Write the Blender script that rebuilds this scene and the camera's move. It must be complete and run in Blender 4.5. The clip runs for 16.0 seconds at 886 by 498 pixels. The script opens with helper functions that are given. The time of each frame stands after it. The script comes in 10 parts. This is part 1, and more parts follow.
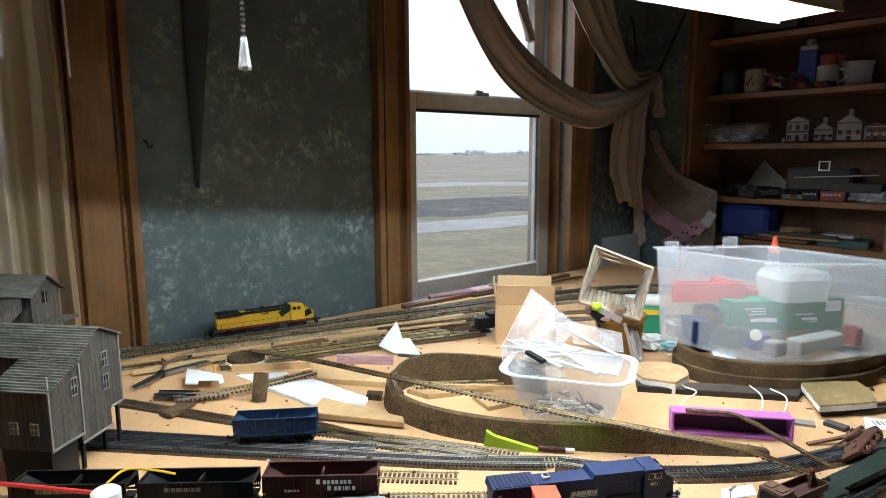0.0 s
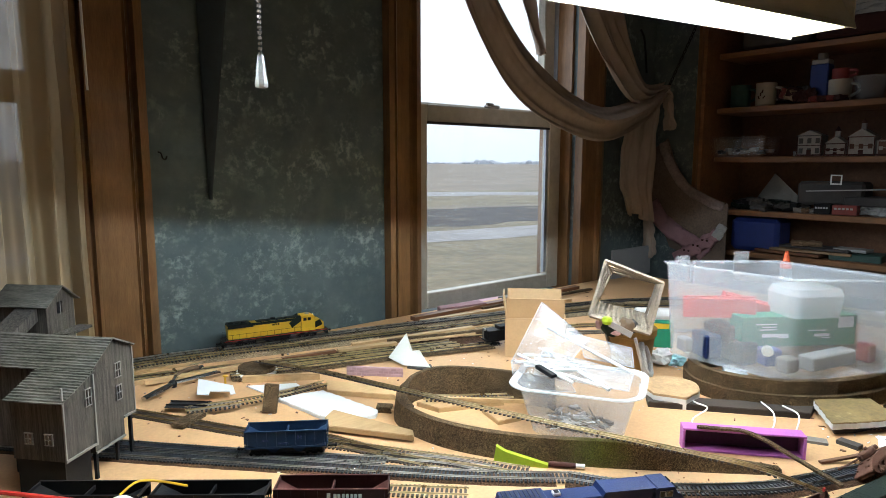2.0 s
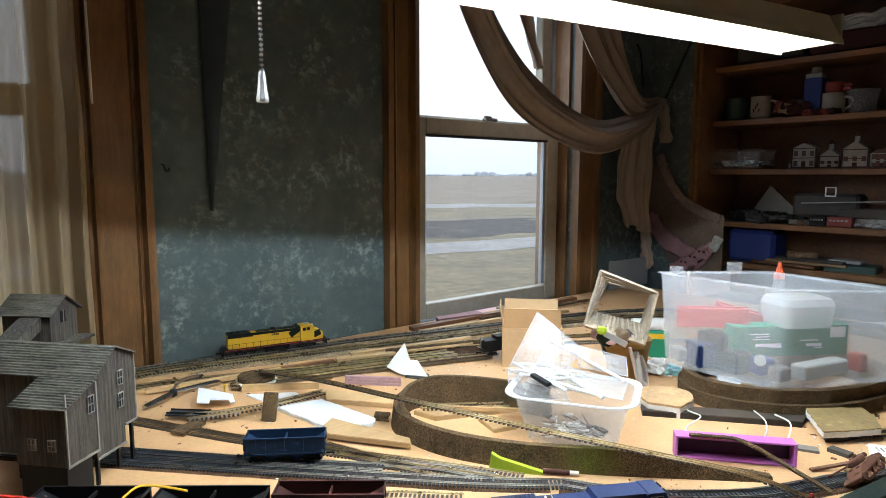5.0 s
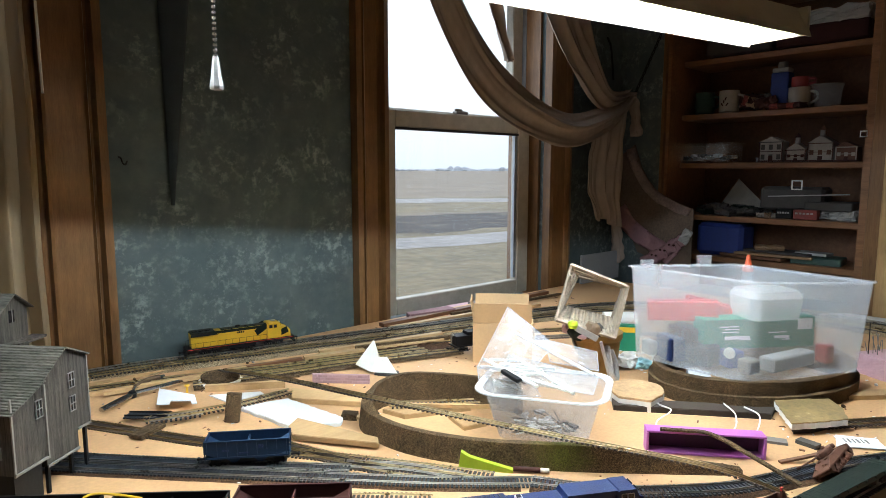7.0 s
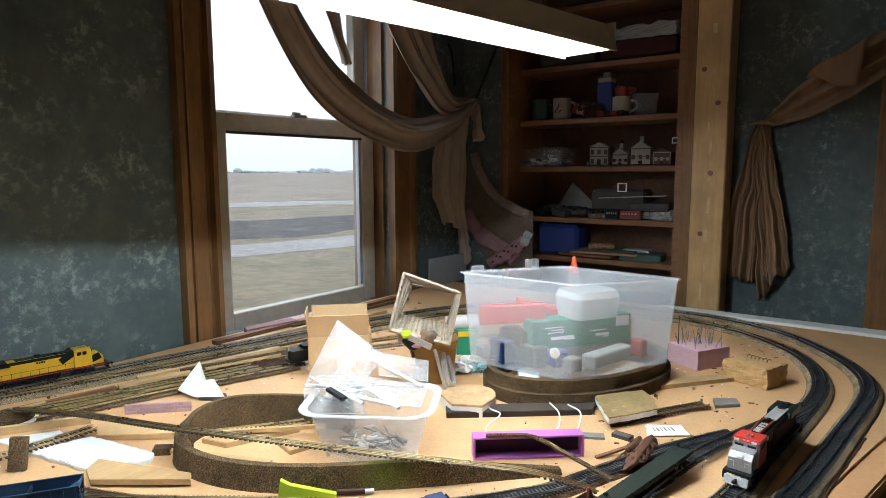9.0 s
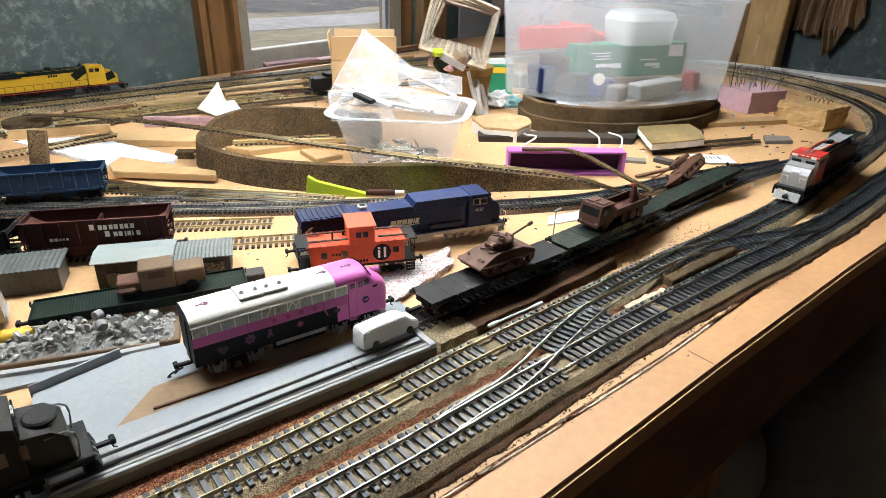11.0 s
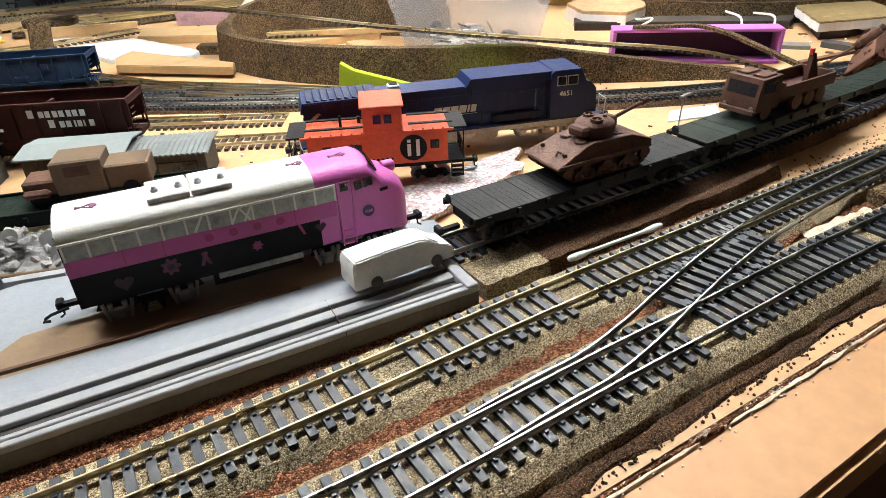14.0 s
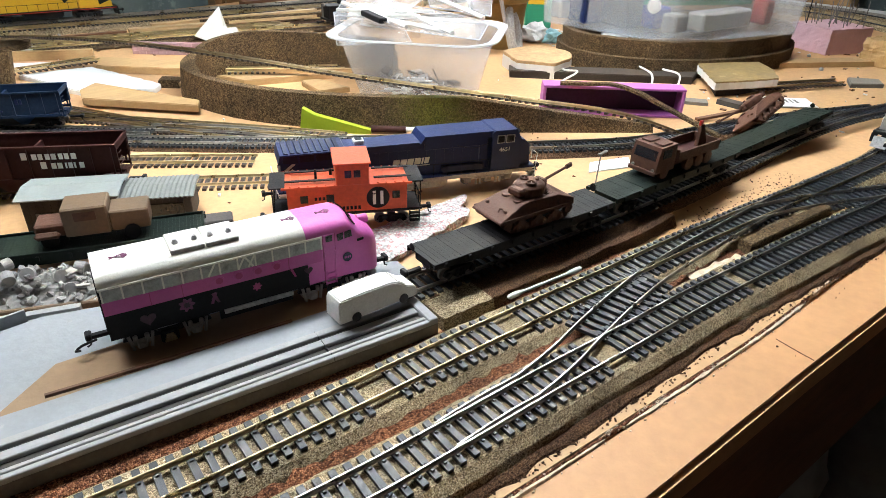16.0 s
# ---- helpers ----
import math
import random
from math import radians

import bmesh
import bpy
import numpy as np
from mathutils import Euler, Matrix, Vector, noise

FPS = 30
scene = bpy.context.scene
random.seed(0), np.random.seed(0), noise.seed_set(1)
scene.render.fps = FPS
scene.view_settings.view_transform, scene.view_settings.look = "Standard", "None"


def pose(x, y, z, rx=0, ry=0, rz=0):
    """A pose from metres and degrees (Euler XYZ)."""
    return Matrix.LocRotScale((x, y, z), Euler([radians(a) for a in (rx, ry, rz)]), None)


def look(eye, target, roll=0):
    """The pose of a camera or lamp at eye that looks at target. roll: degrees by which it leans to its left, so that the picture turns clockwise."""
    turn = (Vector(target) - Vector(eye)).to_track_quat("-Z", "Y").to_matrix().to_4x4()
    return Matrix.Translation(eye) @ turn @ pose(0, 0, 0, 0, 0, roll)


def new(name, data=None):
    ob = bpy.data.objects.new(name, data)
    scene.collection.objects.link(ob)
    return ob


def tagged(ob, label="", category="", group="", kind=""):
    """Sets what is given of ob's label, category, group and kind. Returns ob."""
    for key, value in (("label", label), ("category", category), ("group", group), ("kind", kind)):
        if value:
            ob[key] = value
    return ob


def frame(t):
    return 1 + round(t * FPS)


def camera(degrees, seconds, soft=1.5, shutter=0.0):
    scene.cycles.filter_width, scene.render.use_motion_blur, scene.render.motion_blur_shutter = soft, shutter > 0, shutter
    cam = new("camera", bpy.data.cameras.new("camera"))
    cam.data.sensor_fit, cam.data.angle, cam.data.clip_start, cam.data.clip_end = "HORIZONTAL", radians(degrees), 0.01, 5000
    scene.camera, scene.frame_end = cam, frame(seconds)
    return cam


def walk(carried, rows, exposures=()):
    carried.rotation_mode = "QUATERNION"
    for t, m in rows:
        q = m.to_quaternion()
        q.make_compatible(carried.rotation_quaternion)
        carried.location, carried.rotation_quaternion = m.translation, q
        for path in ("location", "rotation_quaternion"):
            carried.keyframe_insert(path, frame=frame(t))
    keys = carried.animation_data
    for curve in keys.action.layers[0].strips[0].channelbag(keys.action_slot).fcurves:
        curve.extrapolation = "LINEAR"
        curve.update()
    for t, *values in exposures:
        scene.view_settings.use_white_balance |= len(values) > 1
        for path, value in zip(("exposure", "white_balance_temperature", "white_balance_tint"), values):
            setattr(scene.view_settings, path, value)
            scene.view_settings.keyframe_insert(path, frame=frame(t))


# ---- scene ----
cam = camera(69.9, 16.0, soft=0.7)
EXPOSURES = [(0, 0.10, 5950, 10), (9.0, 0.12, 6050, 11), (9.5, 0.17, 6250, 13), (10.0, 0.32, 6500, 15), (12.5, 0.26, 6200, 13), (13.5, 0.30, 6450, 15), (14.5, 0.31, 6550, 17), (16.0, 0.22, 6350, 15)]
PATH = [
    (0, (-0.3403, 0.1198, 0.4070), (1.0155, 1.7193, 0.0922), -0.2),
    (0.5, (-0.3371, 0.1219, 0.4028), (1.0049, 1.7331, 0.0965), -0.5),
    (1, (-0.3381, 0.1240, 0.4017), (1.0049, 1.7342, 0.0848), -0.4),
    (1.5, (-0.3350, 0.1219, 0.4017), (1.0091, 1.7278, 0.0721), -0.0),
    (2, (-0.3456, 0.1198, 0.4145), (0.9911, 1.7405, 0.1304), 0.1),
    (2.5, (-0.3466, 0.1219, 0.4113), (0.9953, 1.7363, 0.1219), 0.3),
    (3, (-0.3519, 0.1219, 0.4081), (0.9869, 1.7395, 0.1166), 0.2),
    (3.5, (-0.3519, 0.1145, 0.4134), (0.9953, 1.7299, 0.1526), -0.4),
    (4, (-0.3487, 0.1134, 0.4134), (0.9932, 1.7352, 0.1601), -0.6),
    (6.5, (-0.3615, 0.0827, 0.4176), (0.9816, 1.7055, 0.1844), 1.5),
    (7, (-0.3318, 0.1134, 0.4113), (1.0717, 1.6790, 0.1495), 0.1),
    (7.5, (-0.3244, 0.1155, 0.4028), (1.1172, 1.6388, 0.0922), 0.7),
    (8, (-0.3138, 0.0975, 0.4113), (1.1543, 1.6017, 0.1346), 0.4),
    (8.5, (-0.2724, 0.0859, 0.4325), (1.3928, 1.3748, 0.1887), -0.0),
    (9, (-0.2629, 0.0880, 0.4229), (1.4405, 1.3229, 0.1654), -0.2),
    (9.5, (-0.2777, 0.1081, 0.3477), (1.3324, 1.3928, -0.1505), 2.4),
    (10, (-0.2597, 0.1113, 0.3106), (1.2847, 1.3197, -0.4961), 2.2),
    (10.2, (-0.2427, 0.1230, 0.2936), (1.2773, 1.2964, -0.6042), 1.0),
    (12.3, (-0.2502, 0.1124, 0.2904), (1.2550, 1.2858, -0.6339), 1.6),
    (12.5, (-0.2502, 0.1102, 0.2957), (1.2455, 1.2964, -0.6265), 0.9),
    (13, (-0.2396, 0.1145, 0.2862), (1.2529, 1.3070, -0.6318), 1.8),
    (13.5, (-0.1802, 0.1495, 0.2321), (1.2179, 1.3812, -0.7791), 1.2),
    (14, (-0.0986, 0.2056, 0.1770), (1.1278, 1.5561, -0.9021), -2.3),
    (14.5, (-0.0731, 0.2226, 0.1622), (1.0801, 1.6112, -0.9487), -3.3),
    (15, (-0.0742, 0.2141, 0.1696), (1.0770, 1.6017, -0.9455), -3.5),
    (15.5, (-0.1018, 0.2014, 0.1887), (1.1459, 1.5381, -0.8851), -1.2),
    (16, (-0.1495, 0.1791, 0.2300), (1.2487, 1.3791, -0.8183), 1.8),
]
walk(cam, [(t, look(e, g, r)) for t, e, g, r in PATH], EXPOSURES)

SKY, DAY, LAMP = 0.11, 3.6, 370.0

# ---------- world, lights ----------
world = bpy.data.worlds.new("sky")
scene.world = world
world.use_nodes = True
wn, wl = world.node_tree.nodes, world.node_tree.links
sky = wn.new("ShaderNodeTexSky")
sky.sky_type, sky.sun_disc = "NISHITA", False
sky.sun_elevation, sky.sun_rotation = radians(38), radians(20)
sky.air_density, sky.dust_density, sky.ozone_density = 1.0, 6.0, 1.0
cloud = wn.new("ShaderNodeMix")
cloud.data_type = "RGBA"
cloud.inputs[0].default_value = 0.8
cloud.inputs[7].default_value = (11.0, 11.6, 12.4, 1)
wl.new(sky.outputs[0], cloud.inputs[6])
wl.new(cloud.outputs[2], wn["Background"].inputs[0])
wn["Background"].inputs[1].default_value = SKY

sun = new("sun", bpy.data.lights.new("sun", "SUN"))
sun.data.energy, sun.data.angle, sun.data.color = 0.6, radians(25), (1.0, 0.97, 0.93)
sun.matrix_world = look((2, 6, 6), (0, 0, 0))


def window_light(name, x, z, sx, sz, watts):
    ob = new(name, bpy.data.lights.new(name, "AREA"))
    ob.data.shape, ob.data.size, ob.data.size_y = "RECTANGLE", sx, sz
    ob.data.energy, ob.data.color = watts, (0.86, 0.93, 1.0)
    ob.matrix_world = look((x, 1.72, z), (x - 0.1, 0.2, z - 0.45))
    return ob


window_light("daylight_window", 1.08, 0.62, 0.5, 1.1, DAY)
window_light("daylight_left_window", -0.48, 0.62, 0.6, 1.1, DAY * 0.45)


# ---------- materials ----------
def ramp_node(nt, fac, stops):
    r = nt.nodes.new("ShaderNodeValToRGB")
    while len(r.color_ramp.elements) < len(stops):
        r.color_ramp.elements.new(0.5)
    for e, (p, c) in zip(r.color_ramp.elements, stops):
        e.position, e.color = p, (*c, 1)
    nt.links.new(fac, r.inputs[0])
    return r.outputs[0]


def noise_node(nt, co, scale, detail=4.0, rough=0.55, stretch=None):
    if stretch:
        mp = nt.nodes.new("ShaderNodeMapping")
        mp.inputs["Scale"].default_value = stretch
        nt.links.new(co, mp.inputs["Vector"])
        co = mp.outputs[0]
    n = nt.nodes.new("ShaderNodeTexNoise")
    n.inputs["Scale"].default_value, n.inputs["Detail"].default_value, n.inputs["Roughness"].default_value = scale, detail, rough
    nt.links.new(co, n.inputs["Vector"])
    return n.outputs["Fac"]


def mixc(nt, fac, a, b, blend="MIX"):
    m = nt.nodes.new("ShaderNodeMix")
    m.data_type, m.blend_type = "RGBA", blend
    for sock, v in ((0, fac), (6, a), (7, b)):
        if hasattr(v, "links"):
            nt.links.new(v, m.inputs[sock])
        elif sock == 0:
            m.inputs[0].default_value = v
        else:
            m.inputs[sock].default_value = (*v, 1)
    return m.outputs[2]


def surface(name, base, rough=0.6, metal=0.0, fine=400.0, coarse=40.0, vary=0.25, wear=None, wear_at=0.62, bump=0.15, bump_scale=None,
            stretch=None, vary_piece=0.0, spec=0.5, trans=0.0):
    """A worn surface: base colour, broad and fine variation, wear spots, relief."""
    m = bpy.data.materials.new(name)
    m.use_nodes = True
    nt = m.node_tree
    p = nt.nodes["Principled BSDF"]
    co = nt.nodes.new("ShaderNodeTexCoord").outputs["Object"]
    a = noise_node(nt, co, coarse, 5, 0.6, stretch)
    b = noise_node(nt, co, fine, 3, 0.6, stretch)
    dark = tuple(c * (1 - vary) for c in base)
    light = tuple(min(1, c * (1 + vary * 0.8)) for c in base)
    col = ramp_node(nt, a, [(0.3, dark), (0.7, light)])
    col = mixc(nt, 0.45, col, ramp_node(nt, b, [(0.3, dark), (0.7, light)]))
    if wear:
        spots = ramp_node(nt, noise_node(nt, co, coarse * 2.3, 8, 0.7, stretch), [(wear_at, (0, 0, 0)), (min(1, wear_at + 0.12), (1, 1, 1))])
        col = mixc(nt, spots, col, wear)
    if vary_piece:
        info = nt.nodes.new("ShaderNodeObjectInfo")
        hsv = nt.nodes.new("ShaderNodeHueSaturation")
        mr = nt.nodes.new("ShaderNodeMapRange")
        mr.inputs[3].default_value, mr.inputs[4].default_value = 1 - vary_piece, 1 + vary_piece
        nt.links.new(info.outputs["Random"], mr.inputs[0])
        nt.links.new(mr.outputs[0], hsv.inputs["Value"])
        nt.links.new(col, hsv.inputs["Color"])
        col = hsv.outputs[0]
    nt.links.new(col, p.inputs["Base Color"])
    p.inputs["Metallic"].default_value = metal
    p.inputs["Specular IOR Level"].default_value = spec
    mr = nt.nodes.new("ShaderNodeMapRange")
    mr.inputs[3].default_value, mr.inputs[4].default_value = max(0.05, rough - 0.12), min(1, rough + 0.12)
    nt.links.new(a, mr.inputs[0])
    nt.links.new(mr.outputs[0], p.inputs["Roughness"])
    if bump:
        bp = nt.nodes.new("ShaderNodeBump")
        bp.inputs["Strength"].default_value, bp.inputs["Distance"].default_value = bump, 0.002
        nt.links.new(noise_node(nt, co, bump_scale or fine, 4, 0.6, stretch), bp.inputs["Height"])
        nt.links.new(bp.outputs[0], p.inputs["Normal"])
    return m


def see_through(name, base, clear, rough=0.3, milky=0.5, uneven=0.03):
    """Milky or clear plastic film and boxes: part of the light passes straight, part is scattered."""
    m = bpy.data.materials.new(name)
    m.use_nodes = True
    nt = m.node_tree
    p = nt.nodes["Principled BSDF"]
    p.inputs["Base Color"].default_value = (*base, 1)
    p.inputs["Roughness"].default_value = rough
    co = nt.nodes.new("ShaderNodeTexCoord").outputs["Object"]
    tl = nt.nodes.new("ShaderNodeBsdfTranslucent")
    tl.inputs[0].default_value = (*base, 1)
    mx = nt.nodes.new("ShaderNodeMixShader")
    mx.inputs[0].default_value = milky
    nt.links.new(p.outputs[0], mx.inputs[1])
    nt.links.new(tl.outputs[0], mx.inputs[2])
    tr = nt.nodes.new("ShaderNodeBsdfTransparent")
    out = nt.nodes.new("ShaderNodeMixShader")
    mr = nt.nodes.new("ShaderNodeMapRange")
    mr.inputs[3].default_value, mr.inputs[4].default_value = clear - uneven, clear + uneven
    nt.links.new(noise_node(nt, co, 25, 4), mr.inputs[0])
    nt.links.new(mr.outputs[0], out.inputs[0])
    nt.links.new(mx.outputs[0], out.inputs[1])
    nt.links.new(tr.outputs[0], out.inputs[2])
    nt.links.new(out.outputs[0], nt.nodes["Material Output"].inputs[0])
    return m


def clear_film(name, clear, gloss, white):
    """Clear crinkled packaging film: mostly transparent, with bright creases."""
    m = bpy.data.materials.new(name)
    m.use_nodes = True
    nt = m.node_tree
    co = nt.nodes.new("ShaderNodeTexCoord").outputs["Object"]
    bp = nt.nodes.new("ShaderNodeBump")
    bp.inputs["Strength"].default_value, bp.inputs["Distance"].default_value = 0.9, 0.004
    nt.links.new(noise_node(nt, co, 55, 3, 0.6), bp.inputs["Height"])
    g = nt.nodes.new("ShaderNodeBsdfGlossy")
    g.inputs["Roughness"].default_value = 0.16
    nt.links.new(bp.outputs[0], g.inputs["Normal"])
    d = nt.nodes.new("ShaderNodeBsdfDiffuse")
    d.inputs[0].default_value = (0.85, 0.86, 0.88, 1)
    nt.links.new(bp.outputs[0], d.inputs["Normal"])
    tr = nt.nodes.new("ShaderNodeBsdfTransparent")
    a = nt.nodes.new("ShaderNodeMixShader")
    a.inputs[0].default_value = white / (white + gloss)
    nt.links.new(g.outputs[0], a.inputs[1])
    nt.links.new(d.outputs[0], a.inputs[2])
    fac = ramp_node(nt, noise_node(nt, co, 38, 5, 0.65), [(0.35, (clear + 0.06,) * 3), (0.62, (clear - 0.10,) * 3), (0.72, (clear - 0.34,) * 3)])
    b = nt.nodes.new("ShaderNodeMixShader")
    nt.links.new(fac, b.inputs[0])
    nt.links.new(a.outputs[0], b.inputs[1])
    nt.links.new(tr.outputs[0], b.inputs[2])
    nt.links.new(b.outputs[0], nt.nodes["Material Output"].inputs[0])
    return m


def glowing(name, colour, strength):
    m = bpy.data.materials.new(name)
    m.use_nodes = True
    p = m.node_tree.nodes["Principled BSDF"]
    p.inputs["Base Color"].default_value = (0.9, 0.9, 0.9, 1)
    p.inputs["Emission Color"].default_value = (*colour, 1)
    p.inputs["Emission Strength"].default_value = strength
    return m


def glass_mat(name):
    """Old window glass with a faint veil of dirt and dried rain spots."""
    m = bpy.data.materials.new(name)
    m.use_nodes = True
    nt = m.node_tree
    co = nt.nodes.new("ShaderNodeTexCoord").outputs["Object"]
    g = nt.nodes.new("ShaderNodeBsdfGlossy")
    g.inputs["Roughness"].default_value = 0.02
    tr = nt.nodes.new("ShaderNodeBsdfTransparent")
    tr.inputs[0].default_value = (0.96, 0.98, 0.98, 1)
    dirt = nt.nodes.new("ShaderNodeBsdfTranslucent")
    dirt.inputs[0].default_value = (0.8, 0.82, 0.85, 1)
    spots = ramp_node(nt, noise_node(nt, co, 150, 2, 0.5), [(0.64, (0.025, 0.025, 0.025)), (0.72, (0.14, 0.14, 0.14))])
    veil = nt.nodes.new("ShaderNodeMixShader")
    nt.links.new(spots, veil.inputs[0])
    nt.links.new(tr.outputs[0], veil.inputs[1])
    nt.links.new(dirt.outputs[0], veil.inputs[2])
    mx = nt.nodes.new("ShaderNodeMixShader")
    mx.inputs[0].default_value = 0.05
    nt.links.new(veil.outputs[0], mx.inputs[1])
    nt.links.new(g.outputs[0], mx.inputs[2])
    nt.links.new(mx.outputs[0], nt.nodes["Material Output"].inputs[0])
    return m


def wallpaper():
    m = bpy.data.materials.new("mottled_teal_wallpaper")
    m.use_nodes = True
    nt = m.node_tree
    p = nt.nodes["Principled BSDF"]
    co = nt.nodes.new("ShaderNodeTexCoord").outputs["Object"]
    fine = noise_node(nt, co, 46, 9, 0.74)
    patch = noise_node(nt, co, 8, 3, 0.55)
    ground = ramp_node(nt, noise_node(nt, co, 18, 6, 0.6), [(0.3, (0.070, 0.094, 0.096)), (0.7, (0.106, 0.134, 0.133))])
    speck = ramp_node(nt, fine, [(0.50, (0, 0, 0)), (0.62, (1, 1, 1))])
    area = ramp_node(nt, patch, [(0.44, (0.05, 0.05, 0.05)), (0.64, (0.95, 0.95, 0.95))])
    dust = ramp_node(nt, noise_node(nt, co, 190, 4, 0.7), [(0.60, (0, 0, 0)), (0.70, (0.55, 0.55, 0.55))])
    col = mixc(nt, mixc(nt, 1.0, speck, area, "MULTIPLY"), ground, (0.265, 0.305, 0.288))
    col = mixc(nt, mixc(nt, 1.0, dust, area, "MULTIPLY"), col, (0.36, 0.40, 0.375))
    nt.links.new(col, p.inputs["Base Color"])
    p.inputs["Roughness"].default_value = 0.75
    p.inputs["Specular IOR Level"].default_value = 0.25
    return m


def planks(name, light, dark, stretch, rough=0.45, scale=14, bump=0.12, spec=0.4, piece=0.0):
    m = bpy.data.materials.new(name)
    m.use_nodes = True
    nt = m.node_tree
    p = nt.nodes["Principled BSDF"]
    co = nt.nodes.new("ShaderNodeTexCoord").outputs["Object"]
    g1 = noise_node(nt, co, scale, 6, 0.65, stretch)
    g2 = noise_node(nt, co, scale * 6, 4, 0.6, stretch)
    col = ramp_node(nt, g1, [(0.32, dark), (0.68, light)])
    col = mixc(nt, 0.35, col, ramp_node(nt, g2, [(0.35, dark), (0.65, light)]))
    stain = ramp_node(nt, noise_node(nt, co, 9, 3), [(0.35, (0.75, 0.75, 0.75)), (0.65, (1, 1, 1))])
    col = mixc(nt, 1.0, col, stain, "MULTIPLY")
    if piece:
        info = nt.nodes.new("ShaderNodeObjectInfo")
        hsv = nt.nodes.new("ShaderNodeHueSaturation")
        mr = nt.nodes.new("ShaderNodeMapRange")
        mr.inputs[3].default_value, mr.inputs[4].default_value = 1 - piece, 1 + piece
        nt.links.new(info.outputs["Random"], mr.inputs[0])
        nt.links.new(mr.outputs[0], hsv.inputs["Value"])
        nt.links.new(col, hsv.inputs["Color"])
        col = hsv.outputs[0]
    nt.links.new(col, p.inputs["Base Color"])
    p.inputs["Roughness"].default_value = rough
    p.inputs["Specular IOR Level"].default_value = spec
    bp = nt.nodes.new("ShaderNodeBump")
    bp.inputs["Strength"].default_value, bp.inputs["Distance"].default_value = bump, 0.002
    nt.links.new(g2, bp.inputs["Height"])
    nt.links.new(bp.outputs[0], p.inputs["Normal"])
    return m


def grainy(name, c1, c2, c3, scale, rough=0.95, bump=1.0):
    """Cork, ballast and soil: coarse grains in three tones."""
    m = bpy.data.materials.new(name)
    m.use_nodes = True
    nt = m.node_tree
    p = nt.nodes["Principled BSDF"]
    co = nt.nodes.new("ShaderNodeTexCoord").outputs["Object"]
    v = nt.nodes.new("ShaderNodeTexVoronoi")
    v.inputs["Scale"].default_value = scale
    nt.links.new(co, v.inputs["Vector"])
    sep = nt.nodes.new("ShaderNodeSeparateColor")
    nt.links.new(v.outputs["Color"], sep.inputs[0])
    col = ramp_node(nt, sep.outputs[0], [(0.0, c1), (0.45, c2), (1.0, c3)])
    # colour sinks toward grain rims: shade between the grains is painted in
    gap = ramp_node(nt, v.outputs["Distance"], [(0.25, (1, 1, 1)), (0.80, (0.55, 0.55, 0.55))])
    col = mixc(nt, 1.0, col, gap, "MULTIPLY")
    broad = ramp_node(nt, noise_node(nt, co, 30, 6, 0.65), [(0.3, (0.5, 0.5, 0.5)), (0.7, (1.15, 1.12, 1.08))])
    col = mixc(nt, 1.0, col, broad, "MULTIPLY")
    nt.links.new(col, p.inputs["Base Color"])
    p.inputs["Roughness"].default_value = rough
    p.inputs["Specular IOR Level"].default_value = 0.15
    inv = nt.nodes.new("ShaderNodeMath")
    inv.operation = "MULTIPLY_ADD"
    inv.inputs[1].default_value, inv.inputs[2].default_value = -1.0, 1.0
    nt.links.new(v.outputs["Distance"], inv.inputs[0])
    add = nt.nodes.new("ShaderNodeMath")
    add.operation = "ADD"
    nt.links.new(inv.outputs[0], add.inputs[0])
    nt.links.new(sep.outputs[1], add.inputs[1])
    bp = nt.nodes.new("ShaderNodeBump")
    bp.inputs["Strength"].default_value, bp.inputs["Distance"].default_value = bump, 0.0014
    nt.links.new(add.outputs[0], bp.inputs["Height"])
    nt.links.new(bp.outputs[0], p.inputs["Normal"])
    return m


def moss_over(m, centre, reach):
    """Green moss dust on one stretch of a surface, thinning out at its edge."""
    nt = m.node_tree
    p = nt.nodes["Principled BSDF"]
    base = p.inputs["Base Color"].links[0].from_socket
    co = nt.nodes.new("ShaderNodeTexCoord").outputs["Object"]
    d = nt.nodes.new("ShaderNodeVectorMath")
    d.operation = "DISTANCE"
    d.inputs[1].default_value = centre
    nt.links.new(co, d.inputs[0])
    n = nt.nodes.new("ShaderNodeMath")
    n.operation = "MULTIPLY_ADD"
    n.inputs[1].default_value = reach * 1.6
    nt.links.new(noise_node(nt, co, 70, 6, 0.7), n.inputs[0])
    nt.links.new(d.outputs["Value"], n.inputs[2])
    mask = ramp_node(nt, n.outputs[0], [(reach * 1.0, (0.85, 0.85, 0.85)), (reach * 2.2, (0, 0, 0))])
    green = ramp_node(nt, noise_node(nt, co, 500, 3, 0.7), [(0.35, (0.035, 0.045, 0.008)), (0.65, (0.20, 0.21, 0.035))])
    nt.links.new(mixc(nt, mask, base, green), p.inputs["Base Color"])
    return m


